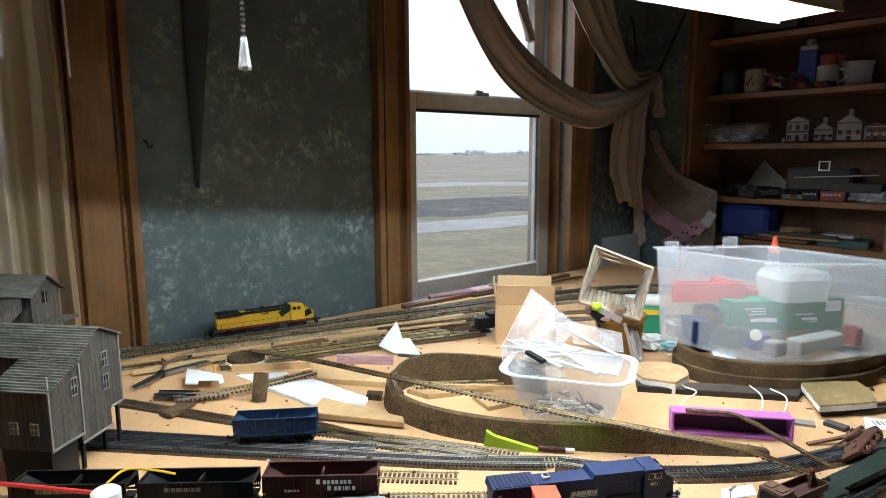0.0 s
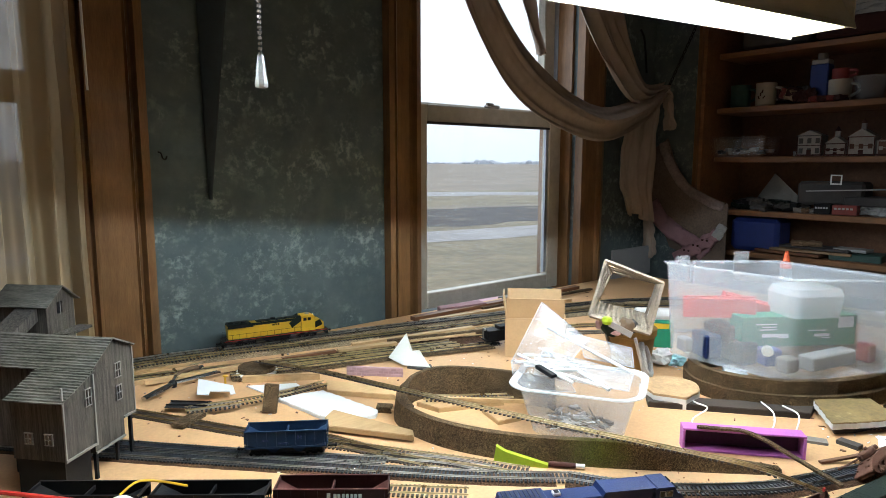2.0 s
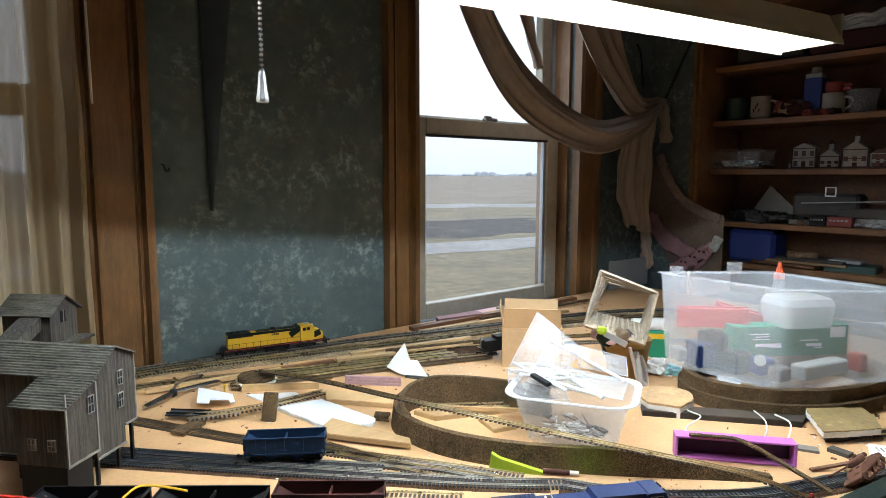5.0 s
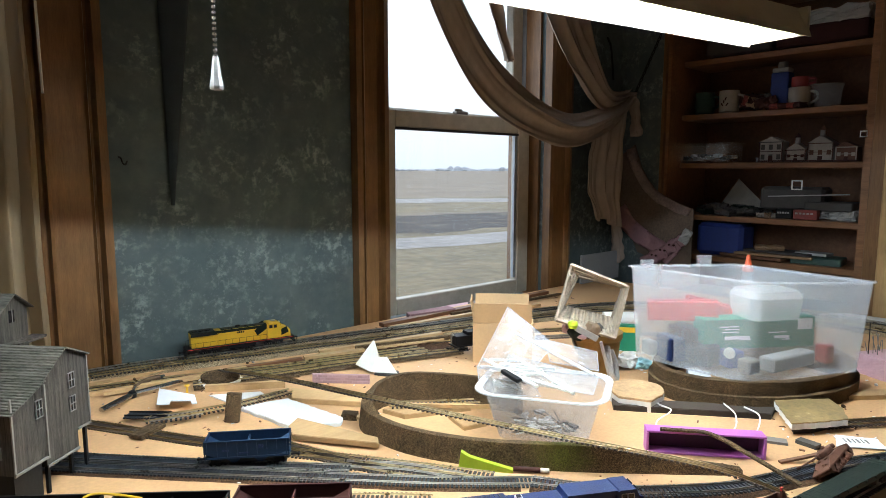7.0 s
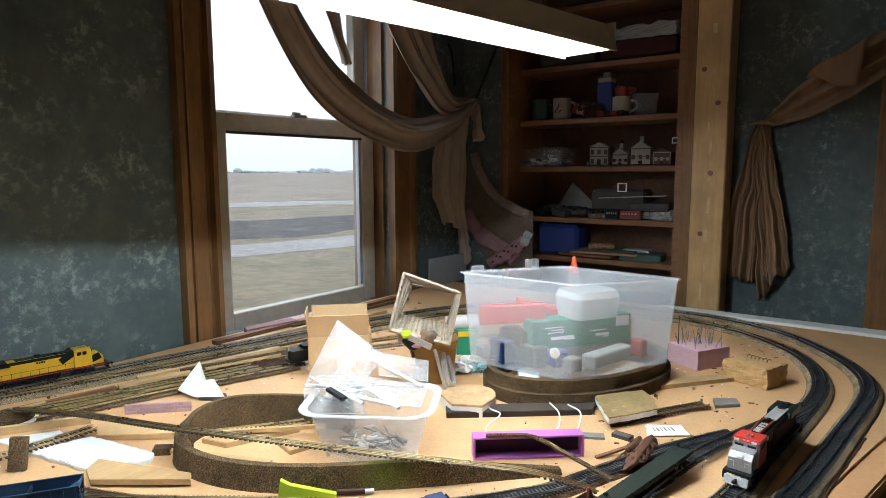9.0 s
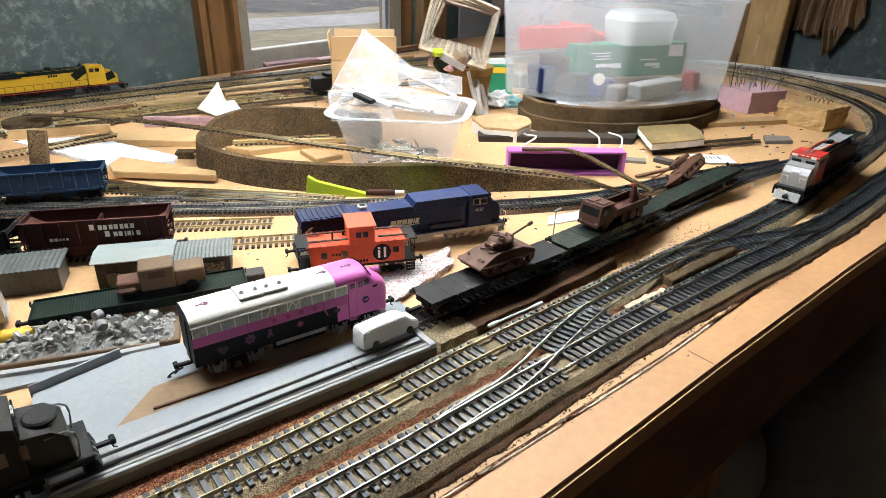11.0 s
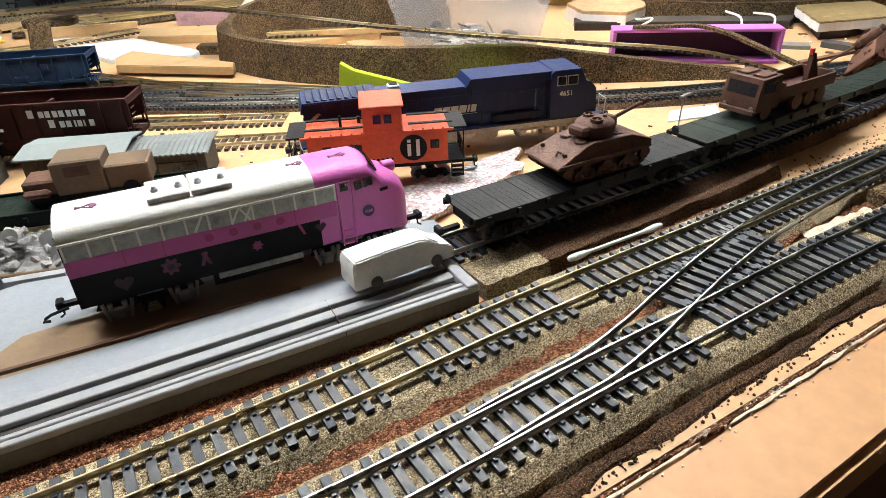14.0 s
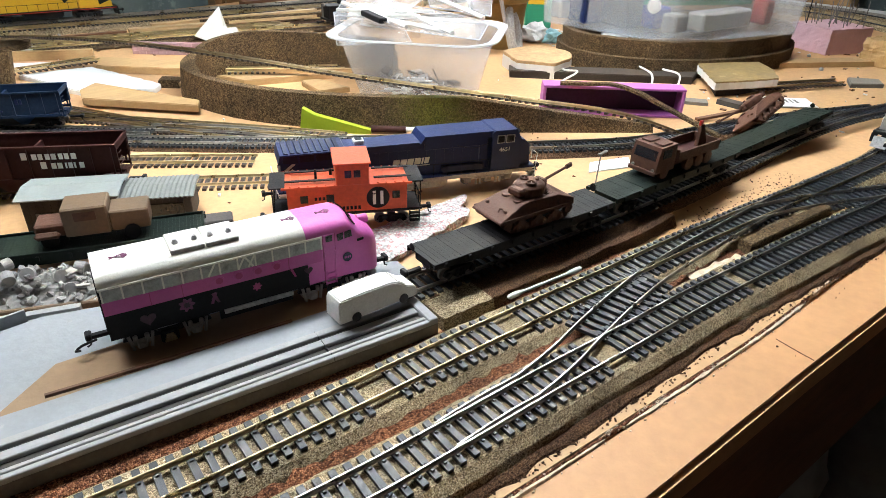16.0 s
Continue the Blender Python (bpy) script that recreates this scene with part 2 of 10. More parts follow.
M = {
    "wall": wallpaper(),
    "trim": planks("varnished_wood_trim", (0.265, 0.137, 0.051), (0.145, 0.069, 0.024), (6, 6, 0.6), 0.4),
    "trim_h": planks("varnished_wood_shelf", (0.31, 0.15, 0.062), (0.16, 0.072, 0.030), (6, 0.6, 6), 0.45),
    "sash": surface("aged_beige_window_paint", (0.42, 0.39, 0.32), 0.5, wear=(0.28, 0.21, 0.13), wear_at=0.66),
    "jamb": surface("white_vinyl_track", (0.30, 0.33, 0.36), 0.4),
    "glass": glass_mat("window_glass"),
    "drop": surface("water_drop", (0.30, 0.33, 0.36), 0.1, vary=0.3, bump=0),
    "table": surface("orange_tan_hardboard", (0.60, 0.358, 0.170), 0.6, fine=160, coarse=9, vary=0.18, wear=(0.42, 0.22, 0.11), wear_at=0.63, bump=0.12),
    "table_rim": surface("tan_board_edge", (0.60, 0.325, 0.148), 0.55, fine=120, coarse=7, vary=0.15, wear=(0.72, 0.55, 0.38), wear_at=0.68),
    "fascia": planks("dark_stained_fascia", (0.24, 0.11, 0.05), (0.13, 0.055, 0.024), (0.6, 6, 6), 0.55),
    "pine": planks("raw_pine", (0.62, 0.40, 0.18), (0.45, 0.27, 0.10), (7, 7, 0.5), 0.55),
    "ply": planks("light_plywood", (0.66, 0.45, 0.22), (0.50, 0.31, 0.14), (1, 7, 7), 0.6, piece=0.15),
    "cork": grainy("cork_sheet", (0.06, 0.038, 0.022), (0.17, 0.11, 0.058), (0.34, 0.24, 0.13), 900),
    "ballast": grainy("tan_ballast", (0.080, 0.056, 0.030), (0.43, 0.325, 0.185), (0.90, 0.76, 0.52), 2000, bump=0.6),
    "soil": grainy("dark_brown_ballast", (0.045, 0.022, 0.012), (0.17, 0.088, 0.048), (0.38, 0.22, 0.125), 1900),
    "redsoil": grainy("red_brown_soil", (0.07, 0.024, 0.012), (0.26, 0.095, 0.045), (0.60, 0.28, 0.15), 1200),
    # bluish-grey tie spots: wear, and highlights put into the colour
    "tie": surface("black_plastic_tie", (0.020, 0.024, 0.030), 0.45, fine=900, coarse=120, vary=0.45, wear=(0.085, 0.095, 0.11), wear_at=0.64, vary_piece=0.35, bump=0.2, stretch=(6, 0.7, 6)),
    "tie_brown": surface("brown_plastic_tie", (0.045, 0.030, 0.020), 0.55, fine=900, coarse=120, vary=0.35, vary_piece=0.25),
    "brass": surface("brass_rail", (0.62, 0.51, 0.31), 0.30, 1.0, fine=300, coarse=50, vary=0.25),
    "steel": surface("nickel_rail", (0.56, 0.53, 0.48), 0.30, 1.0, fine=300, coarse=50, vary=0.3),
    "blue": surface("dark_blue_paint", (0.006, 0.017, 0.075), 0.45, wear=(0.06, 0.09, 0.2), wear_at=0.64, spec=0.28),
    "navygrille": surface("dark_navy_plastic", (0.004, 0.009, 0.032), 0.5, spec=0.3),
    "runninggrey": surface("dusty_grey_running_gear", (0.46, 0.42, 0.36), 0.6, vary=0.35, coarse=220, wear=(0.12, 0.10, 0.085), wear_at=0.6),
    "steelblue": surface("steel_blue_paint", (0.010, 0.026, 0.060), 0.6, wear=(0.014, 0.024, 0.042), wear_at=0.6, spec=0.15),
    "oxide": surface("oxide_brown_paint", (0.046, 0.016, 0.014), 0.55, wear=(0.020, 0.008, 0.008), spec=0.14),
    "blackp": surface("black_plastic", (0.009, 0.009, 0.010), 0.55, fine=500, coarse=60, vary=0.3, spec=0.18),
    "dull": surface("weathered_grey_metal", (0.20, 0.185, 0.165), 0.6, wear=(0.24, 0.2, 0.16)),
    "silver": surface("silver_paint", (0.42, 0.41, 0.40), 0.4, 0.4),
    "orange": surface("caboose_orange_paint", (0.62, 0.085, 0.022), 0.5, wear=(0.45, 0.06, 0.02)),
    "pink": surface("candy_pink_paint", (0.62, 0.13, 0.42), 0.42, vary=0.08),
    "deeppink": surface("deep_pink_paint", (0.36, 0.028, 0.16), 0.42, vary=0.1),
    "bandpink": surface("shaded_pink_paint", (0.50, 0.075, 0.30), 0.45, vary=0.1),
    "navyp": surface("navy_emblem_paint", (0.02, 0.02, 0.06), 0.5),
    "dullgrey": surface("scuffed_silver_plastic", (0.46, 0.46, 0.45), 0.45, vary=0.4, coarse=300, wear=(0.10, 0.10, 0.10), wear_at=0.62),
    "dimplum": surface("rubbed_plum_paint", (0.045, 0.018, 0.032), 0.6, vary=0.4, coarse=300),
    "plum": surface("faded_plum_paint", (0.16, 0.03, 0.09), 0.5, wear=(0.03, 0.02, 0.03), wear_at=0.5),
    "white": surface("white_paint", (0.78, 0.77, 0.73), 0.5, vary=0.05, wear=(0.62, 0.58, 0.5), wear_at=0.68),
    # next five: dimness of the bookcase is put into the colours
    "china": surface("dim_china", (0.27, 0.245, 0.22), 0.6, vary=0.2, coarse=90),
    "stoneware": surface("dim_cream_stoneware", (0.36, 0.32, 0.26), 0.5, vary=0.15),
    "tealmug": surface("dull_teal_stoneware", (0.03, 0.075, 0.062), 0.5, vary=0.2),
    "dimred": surface("dim_red_paint", (0.24, 0.03, 0.028), 0.6, vary=0.2),
    "dimwhite": surface("dim_white_plastic", (0.33, 0.33, 0.32), 0.7, vary=0.15),
    "castwhite": surface("rough_white_casting", (0.74, 0.72, 0.68), 0.65, fine=700, coarse=110, vary=0.14, wear=(0.50, 0.45, 0.38), wear_at=0.62, bump=0.25),
    "tubrim": see_through("cloudy_rim_plastic", (0.86, 0.87, 0.88), 0.45, 0.25, 0.3),
    "cream": surface("cream_roof_paint", (0.72, 0.70, 0.62), 0.45, vary=0.06, wear=(0.58, 0.5, 0.36), wear_at=0.7),
    "pane": surface("smoky_train_window", (0.36, 0.36, 0.35), 0.3, vary=0.45, coarse=110),
    "darkpane": surface("dark_train_window", (0.012, 0.013, 0.016), 0.15),
    "yellow": surface("chrome_yellow_paint", (0.70, 0.42, 0.02), 0.45, vary=0.08),
    "green": surface("dark_green_paint", (0.007, 0.013, 0.010), 0.48, wear=(0.011, 0.017, 0.013), spec=0.14),
    "rust": surface("rust_brown_model", (0.095, 0.042, 0.026), 0.65, wear=(0.05, 0.022, 0.014), wear_at=0.56, bump=0.3, spec=0.28),
    "tan": surface("tan_brown_model", (0.13, 0.080, 0.042), 0.6, wear=(0.12, 0.07, 0.035)),
    "greyboard": surface("grey_cardboard", (0.265, 0.28, 0.295), 0.7, fine=250, coarse=14, vary=0.12, wear=(0.36, 0.35, 0.33)),
    "browncard": surface("brown_card", (0.29, 0.185, 0.10), 0.75, fine=200, coarse=15, vary=0.15),
    "concrete": surface("grey_cast_ramp", (0.31, 0.305, 0.30), 0.6, fine=300, coarse=30, vary=0.12, wear=(0.36, 0.35, 0.34)),
    "groove": surface("dark_groove", (0.025, 0.024, 0.023), 0.7),
    # ramp side and groove floors: shade is put into these darker colours
    "rampside": surface("shaded_ramp_side", (0.13, 0.115, 0.10), 0.75, vary=0.3, coarse=60, wear=(0.07, 0.055, 0.045)),
    "groovegrey": surface("shaded_groove", (0.030, 0.026, 0.023), 0.75, vary=0.3, coarse=60),
    "rubble": surface("pale_grey_rubble", (0.31, 0.30, 0.28), 0.8, vary_piece=0.2),
    "weathered": planks("weathered_grey_boards", (0.135, 0.118, 0.100), (0.012, 0.010, 0.008), (9, 9, 0.35), 0.85, 30, 0.6, spec=0.2),
    "tinroof": planks("ribbed_grey_roof", (0.24, 0.26, 0.25), (0.15, 0.165, 0.16), (3, 3, 3), 0.55, 40),
    "tincar": planks("dark_ribbed_tin", (0.105, 0.115, 0.115), (0.050, 0.055, 0.055), (3, 3, 3), 0.5, 40),
    "cardboard": surface("corrugated_cardboard", (0.50, 0.33, 0.165), 0.75, fine=200, coarse=18, vary=0.1, wear=(0.42, 0.27, 0.13)),
    "bin": see_through("milky_storage_plastic", (0.92, 0.96, 1.0), 0.765, 0.22, 0.28),
    "casefilm": clear_film("thin_clear_case", 0.88, 0.05, 0.05),
    "tub": see_through("cloudy_tub_plastic", (0.86, 0.88, 0.90), 0.765, 0.2, 0.3),
    "film": clear_film("clear_plastic_film", 0.80, 0.45, 0.55),
    "foam": surface("white_foam", (0.80, 0.80, 0.78), 0.8, fine=300, coarse=60, vary=0.05),
    "foamtan": surface("tan_foam_top", (0.46, 0.30, 0.15), 0.7, fine=160, coarse=24, vary=0.45, wear=(0.64, 0.50, 0.34)),
    "foamtan3": surface("crumbled_plaster", (0.72, 0.56, 0.40), 0.9, vary=0.5, coarse=120, wear=(0.48, 0.27, 0.14)),
    "foamgilt": surface("gilded_foam_skin", (0.27, 0.19, 0.08), 0.45, fine=140, coarse=22, vary=0.5, wear=(0.52, 0.40, 0.22), wear_at=0.60),
    "foamtan2": surface("pale_wood_filler", (0.56, 0.40, 0.21), 0.8, vary=0.3, coarse=90),
    "paper": surface("white_paper", (0.80, 0.80, 0.79), 0.8, vary=0.03, bump=0.03),
    "sidecloth": surface("dim_brown_cloth", (0.24, 0.15, 0.085), 0.95, fine=600, coarse=12, vary=0.25, stretch=(4, 4, 1), bump=0.1, spec=0.1),
    "pinkfoam": surface("pink_insulation_foam", (0.62, 0.40, 0.44), 0.75, vary=0.1),
    "pinkdull": surface("dusty_pink_foam", (0.30, 0.165, 0.18), 0.85, vary=0.25, coarse=20, wear=(0.16, 0.09, 0.08), wear_at=0.6),
    "cyan": surface("pale_cyan_card", (0.35, 0.62, 0.66), 0.7),
    "purple": surface("violet_pink_foam", (0.44, 0.13, 0.44), 0.6, vary=0.1),
    "lime": surface("lime_green_plastic", (0.42, 0.55, 0.02), 0.5, vary=0.1),
    "red": surface("red_plastic", (0.55, 0.035, 0.025), 0.4, vary=0.1),
    "bluebox": surface("navy_box", (0.015, 0.035, 0.19), 0.6),
    "mint": surface("green_carton", (0.012, 0.20, 0.105), 0.5, vary=0.1),
    "drape": surface("brown_drape_cloth", (0.34, 0.275, 0.225), 0.95, fine=600, coarse=12, vary=0.2, stretch=(4, 4, 1), bump=0.1, spec=0.1),
    "lace": see_through("cream_sheer_curtain", (0.53, 0.42, 0.26), 0.33, 0.9, 0.35),
    "beige": surface("beige_old_plaster", (0.70, 0.63, 0.52), 0.8),
    "ceiling": surface("dull_ceiling", (0.74, 0.67, 0.56), 0.9, fine=90, coarse=6),
    "floorm": planks("worn_floorboards", (0.34, 0.22, 0.13), (0.22, 0.14, 0.08), (0.5, 6, 6), 0.5),
    "darkviolet": surface("shaded_violet_foam", (0.045, 0.014, 0.050), 0.9, vary=0.4, coarse=30),
    # wood blackened: shadow under cork and foam is put into the colour
    "blackwood": surface("shadow_dark_wood", (0.035, 0.024, 0.018), 0.85, vary=0.5, coarse=30),
    "shedwall": surface("dark_stained_model_boards", (0.060, 0.050, 0.042), 0.85, vary=0.4, coarse=60, spec=0.2),
    "paleroof": surface("smooth_pale_green_grey_roof", (0.235, 0.262, 0.252), 0.6, vary=0.12, coarse=40),
    "redlabel": surface("faded_red_wrapper", (0.20, 0.028, 0.022), 0.5, vary=0.4, coarse=60),
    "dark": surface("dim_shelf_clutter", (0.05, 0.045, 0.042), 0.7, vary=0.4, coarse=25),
    "hood": surface("enamel_lamp_hood", (0.66, 0.56, 0.38), 0.4, vary=0.1),
    "tube": glowing("fluorescent_tube", (0.90, 1.0, 1.04), LAMP),
    "crystal": surface("clear_acrylic", (0.34, 0.34, 0.33), 0.1, vary=0.15),
    "chrome": surface("chromed_steel", (0.6, 0.6, 0.6), 0.18, 1.0),
    "brick": surface("pink_brick_sheet", (0.42, 0.27, 0.29), 0.8, vary=0.15, vary_piece=0.12),
    "grass": surface("dormant_grass", (0.25, 0.205, 0.12), 0.95, fine=5, coarse=0.5, vary=0.6, bump=0),
    "field": surface("stubble_field", (0.29, 0.235, 0.17), 0.95, fine=1.6, coarse=0.12, vary=0.45, bump=0),
    "plowed": surface("wet_dark_soil", (0.050, 0.042, 0.037), 0.9, fine=4, coarse=0.5, vary=0.85, wear=(0.20, 0.165, 0.11), wear_at=0.54, bump=0),
    "gravel": surface("pale_gravel_road", (0.40, 0.375, 0.355), 0.9, fine=4, coarse=0.5, vary=0.4, bump=0),
    # pale blue-grey trees: distance haze is put into their colour
    "trees": surface("hazed_far_trees", (0.46, 0.49, 0.53), 0.95, fine=0.5, coarse=0.05, vary=0.2, bump=0),
}


# ---------- mesh tools ----------
def thing(name, label, category, m=None, group="", kind=""):
    ob = new(name)
    ob.empty_display_size = 0.01
    if m is not None:
        ob.matrix_world = m
    return tagged(ob, label, category, group, kind)


def mesh_of(name, bm, mat, smooth=False):
    bm.normal_update()
    me = bpy.data.meshes.new(name)
    bm.to_mesh(me)
    bm.free()
    for mm in (mat if isinstance(mat, (list, tuple)) else [mat]):
        me.materials.append(mm)
    if smooth:
        for f in me.polygons:
            f.use_smooth = True
        me.set_sharp_from_angle(angle=radians(38))
    return me


def part(name, bm, mat, parent=None, label="", smooth=False):
    ob = new(name, mesh_of(name, bm, mat, smooth))
    if parent is not None:
        ob.parent = parent
    return tagged(ob, label) if label else ob


def solid(name, bm, mat, label, category, group="", kind="", smooth=False, m=None):
    ob = new(name, mesh_of(name, bm, mat, smooth))
    if m is not None:
        ob.matrix_world = m
    return tagged(ob, label, category, group, kind)


def B():
    return bmesh.new()


CUBE = [(-1, -1, -1), (1, -1, -1), (1, 1, -1), (-1, 1, -1), (-1, -1, 1), (1, -1, 1), (1, 1, 1), (-1, 1, 1)]
CUBEF = [(3, 2, 1, 0), (4, 5, 6, 7), (0, 1, 5, 4), (1, 2, 6, 5), (2, 3, 7, 6), (3, 0, 4, 7)]


def box(bm, c, s, rz=0, rx=0, ry=0, bev=0.0, taper=1.0, shear=(0, 0)):
    """A block with centre c and full size s; taper scales its top, shear moves the top."""
    R = Euler((radians(rx), radians(ry), radians(rz))).to_matrix()
    vs = []
    for x, y, z in CUBE:
        k = taper if z > 0 else 1.0
        p = Vector((x * s[0] / 2 * k + (shear[0] if z > 0 else 0), y * s[1] / 2 * k + (shear[1] if z > 0 else 0), z * s[2] / 2))
        vs.append(bm.verts.new(R @ p + Vector(c)))
    fs = [bm.faces.new([vs[i] for i in f]) for f in CUBEF]
    if bev:
        es = list({e for f in fs for e in f.edges})
        bmesh.ops.bevel(bm, geom=es, offset=bev, segments=1, affect="EDGES", profile=0.5)
    return bm


def prism(bm, outline, z0, z1, bev=0.0):
    """An upright prism over a plan outline."""
    lo = [bm.verts.new((x, y, z0)) for x, y in outline]
    hi = [bm.verts.new((x, y, z1)) for x, y in outline]
    n = len(outline)
    fs = [bm.faces.new(lo[::-1]), bm.faces.new(hi)]
    fs += [bm.faces.new((lo[i], lo[(i + 1) % n], hi[(i + 1) % n], hi[i])) for i in range(n)]
    bmesh.ops.recalc_face_normals(bm, faces=fs)
    if bev:
        bmesh.ops.bevel(bm, geom=[e for e in fs[1].edges], offset=bev, segments=2, affect="EDGES")
    return bm


def side_prism(bm, outline, y0, y1):
    """A prism with its outline in the x-z plane, from y0 to y1."""
    a = [bm.verts.new((x, y0, z)) for x, z in outline]
    b = [bm.verts.new((x, y1, z)) for x, z in outline]
    n = len(outline)
    fs = [bm.faces.new(a), bm.faces.new(b[::-1])] + [bm.faces.new((a[i], b[i], b[(i + 1) % n], a[(i + 1) % n])) for i in range(n)]
    bmesh.ops.recalc_face_normals(bm, faces=fs)
    return bm


def cyl(bm, a, b, r, r2=None, n=10, caps=True):
    a, b = Vector(a), Vector(b)
    r2 = r if r2 is None else r2
    q = (b - a).to_track_quat("Z", "Y").to_matrix()
    ra = [bm.verts.new(a + q @ Vector((r * math.cos(k * math.tau / n), r * math.sin(k * math.tau / n), 0))) for k in range(n)]
    rb = [bm.verts.new(b + q @ Vector((r2 * math.cos(k * math.tau / n), r2 * math.sin(k * math.tau / n), 0))) for k in range(n)]
    for k in range(n):
        bm.faces.new((ra[k], ra[(k + 1) % n], rb[(k + 1) % n], rb[k]))
    if caps:
        bm.faces.new(ra[::-1])
        bm.faces.new(rb)
    return bm


def lathe(bm, prof, c=(0, 0, 0), n=20, axis="z"):
    rings = []
    for r, z in prof:
        ring = []
        for k in range(n):
            u, v = r * math.cos(k * math.tau / n), r * math.sin(k * math.tau / n)
            p = {"z": (u, v, z), "y": (u, z, v), "x": (z, u, v)}[axis]
            ring.append(bm.verts.new(Vector(c) + Vector(p)))
        rings.append(ring)
    for a, b in zip(rings, rings[1:]):
        for k in range(n):
            bm.faces.new((a[k], a[(k + 1) % n], b[(k + 1) % n], b[k]))
    bm.faces.new(rings[0][::-1])
    bm.faces.new(rings[-1])
    return bm


def glide(pts, step):
    """A smooth curve through the points, at even steps."""
    P = [Vector(p if len(p) == 3 else (*p, 0)) for p in pts]
    P = [P[0] * 2 - P[1]] + P + [P[-1] * 2 - P[-2]]
    dense = []
    for i in range(1, len(P) - 2):
        n = max(4, int((P[i + 1] - P[i]).length / (step * 0.4)))
        for k in range(n):
            t = k / n
            dense.append(0.5 * (2 * P[i] + (P[i + 1] - P[i - 1]) * t + (2 * P[i - 1] - 5 * P[i] + 4 * P[i + 1] - P[i + 2]) * t * t
                                + (3 * P[i] - P[i - 1] - 3 * P[i + 1] + P[i + 2]) * t ** 3))
    dense.append(P[-2])
    out, run = [dense[0]], 0.0
    for a, b in zip(dense, dense[1:]):
        run += (b - a).length
        if run >= step:
            out.append(b)
            run = 0.0
    return out


def sweep(bm, path, prof, closed=True, jitter=0.0):
    """Carries an upright profile (sideways, up) along a path."""
    rings = []
    for i, p in enumerate(path):
        d = (path[min(i + 1, len(path) - 1)] - path[max(i - 1, 0)])
        d.z = 0
        d.normalize()
        side = Vector((-d.y, d.x, 0))
        rings.append([bm.verts.new(p + side * (u + random.uniform(-jitter, jitter)) + Vector((0, 0, v + (random.uniform(-jitter, jitter) * 0.4 if v > 0.001 else 0)))) for u, v in prof])
    n = len(prof)
    for a, b in zip(rings, rings[1:]):
        for k in range(n if closed else n - 1):
            bm.faces.new((a[k], b[k], b[(k + 1) % n], a[(k + 1) % n]))
    if closed:
        bm.faces.new(rings[0])
        bm.faces.new(rings[-1][::-1])
    return bm


def tube(bm, pts, r, n=6):
    path = [Vector(p) for p in pts]
    rings = []
    for i, p in enumerate(path):
        d = path[min(i + 1, len(path) - 1)] - path[max(i - 1, 0)]
        q = d.to_track_quat("Z", "Y").to_matrix()
        rr = r[i] if isinstance(r, (list, tuple)) else r
        rings.append([bm.verts.new(p + q @ Vector((rr * math.cos(k * math.tau / n), rr * math.sin(k * math.tau / n), 0))) for k in range(n)])
    for a, b in zip(rings, rings[1:]):
        for k in range(n):
            bm.faces.new((a[k], a[(k + 1) % n], b[(k + 1) % n], b[k]))
    bm.faces.new(rings[0][::-1])
    bm.faces.new(rings[-1])
    return bm


def sheet(bm, f, nu, nv):
    g = [[bm.verts.new(f(i / nu, j / nv)) for j in range(nv + 1)] for i in range(nu + 1)]
    for i in range(nu):
        for j in range(nv):
            bm.faces.new((g[i][j], g[i + 1][j], g[i + 1][j + 1], g[i][j + 1]))
    return bm


def thick(ob, t):
    md = ob.modifiers.new("thickness", "SOLIDIFY")
    md.thickness, md.offset = t, 0
    return ob


def wall_with_hole(bm, axis, at, t, u0, u1, z0, z1, holes):
    """A wall slab in the plane axis=at, t thick outwards, with rectangular openings (u0,u1,z0,z1)."""
    us = sorted({u0, u1, *[h[0] for h in holes], *[h[1] for h in holes]})
    zs = sorted({z0, z1, *[h[2] for h in holes], *[h[3] for h in holes]})
    for ua, ub in zip(us, us[1:]):
        for za, zb in zip(zs, zs[1:]):
            um, zm = (ua + ub) / 2, (za + zb) / 2
            if any(h[0] < um < h[1] and h[2] < zm < h[3] for h in holes):
                continue
            c = (um, at + t / 2, zm) if axis == "y" else (at + t / 2, um, zm)
            s = (ub - ua, t, zb - za) if axis == "y" else (t, ub - ua, zb - za)
            box(bm, c, s)
    bmesh.ops.remove_doubles(bm, verts=bm.verts, dist=1e-5)
    seen = {}
    for f in bm.faces:
        seen.setdefault(tuple(round(v, 5) for v in f.calc_center_median()), []).append(f)
    bmesh.ops.delete(bm, geom=[f for fs in seen.values() if len(fs) > 1 for f in fs], context="FACES")
    return bm


# ---------- the room ----------
FLOOR_Z, CEIL_Z = -0.80, 1.65
WALL_Y, RIGHT_X = 1.53, 1.87

bm = box(B(), (0, -0.2, FLOOR_Z - 0.05), (4.6, 4.2, 0.1))
solid("floor", bm, M["floorm"], "dark worn floorboards under the layout table", "floor", kind="structure")
bm = box(B(), (0, -0.2, CEIL_Z + 0.05), (4.6, 4.2, 0.1))
solid("ceiling", bm, M["ceiling"], "dull plaster ceiling above the work light", "ceiling", kind="structure")
WIN = (0.73, 1.41, -0.03, 1.30)
LWIN = (-0.86, -0.10, -0.03, 1.30)
bm = wall_with_hole(B(), "y", WALL_Y, 0.16, -2.2, RIGHT_X + 0.30, FLOOR_Z, CEIL_Z, [WIN, LWIN])
solid("wall_north", bm, M["wall"], "mottled dark teal papered wall with two windows", "wall", kind="structure")
NICHE = (0.672, 1.345, -0.05, 1.22)
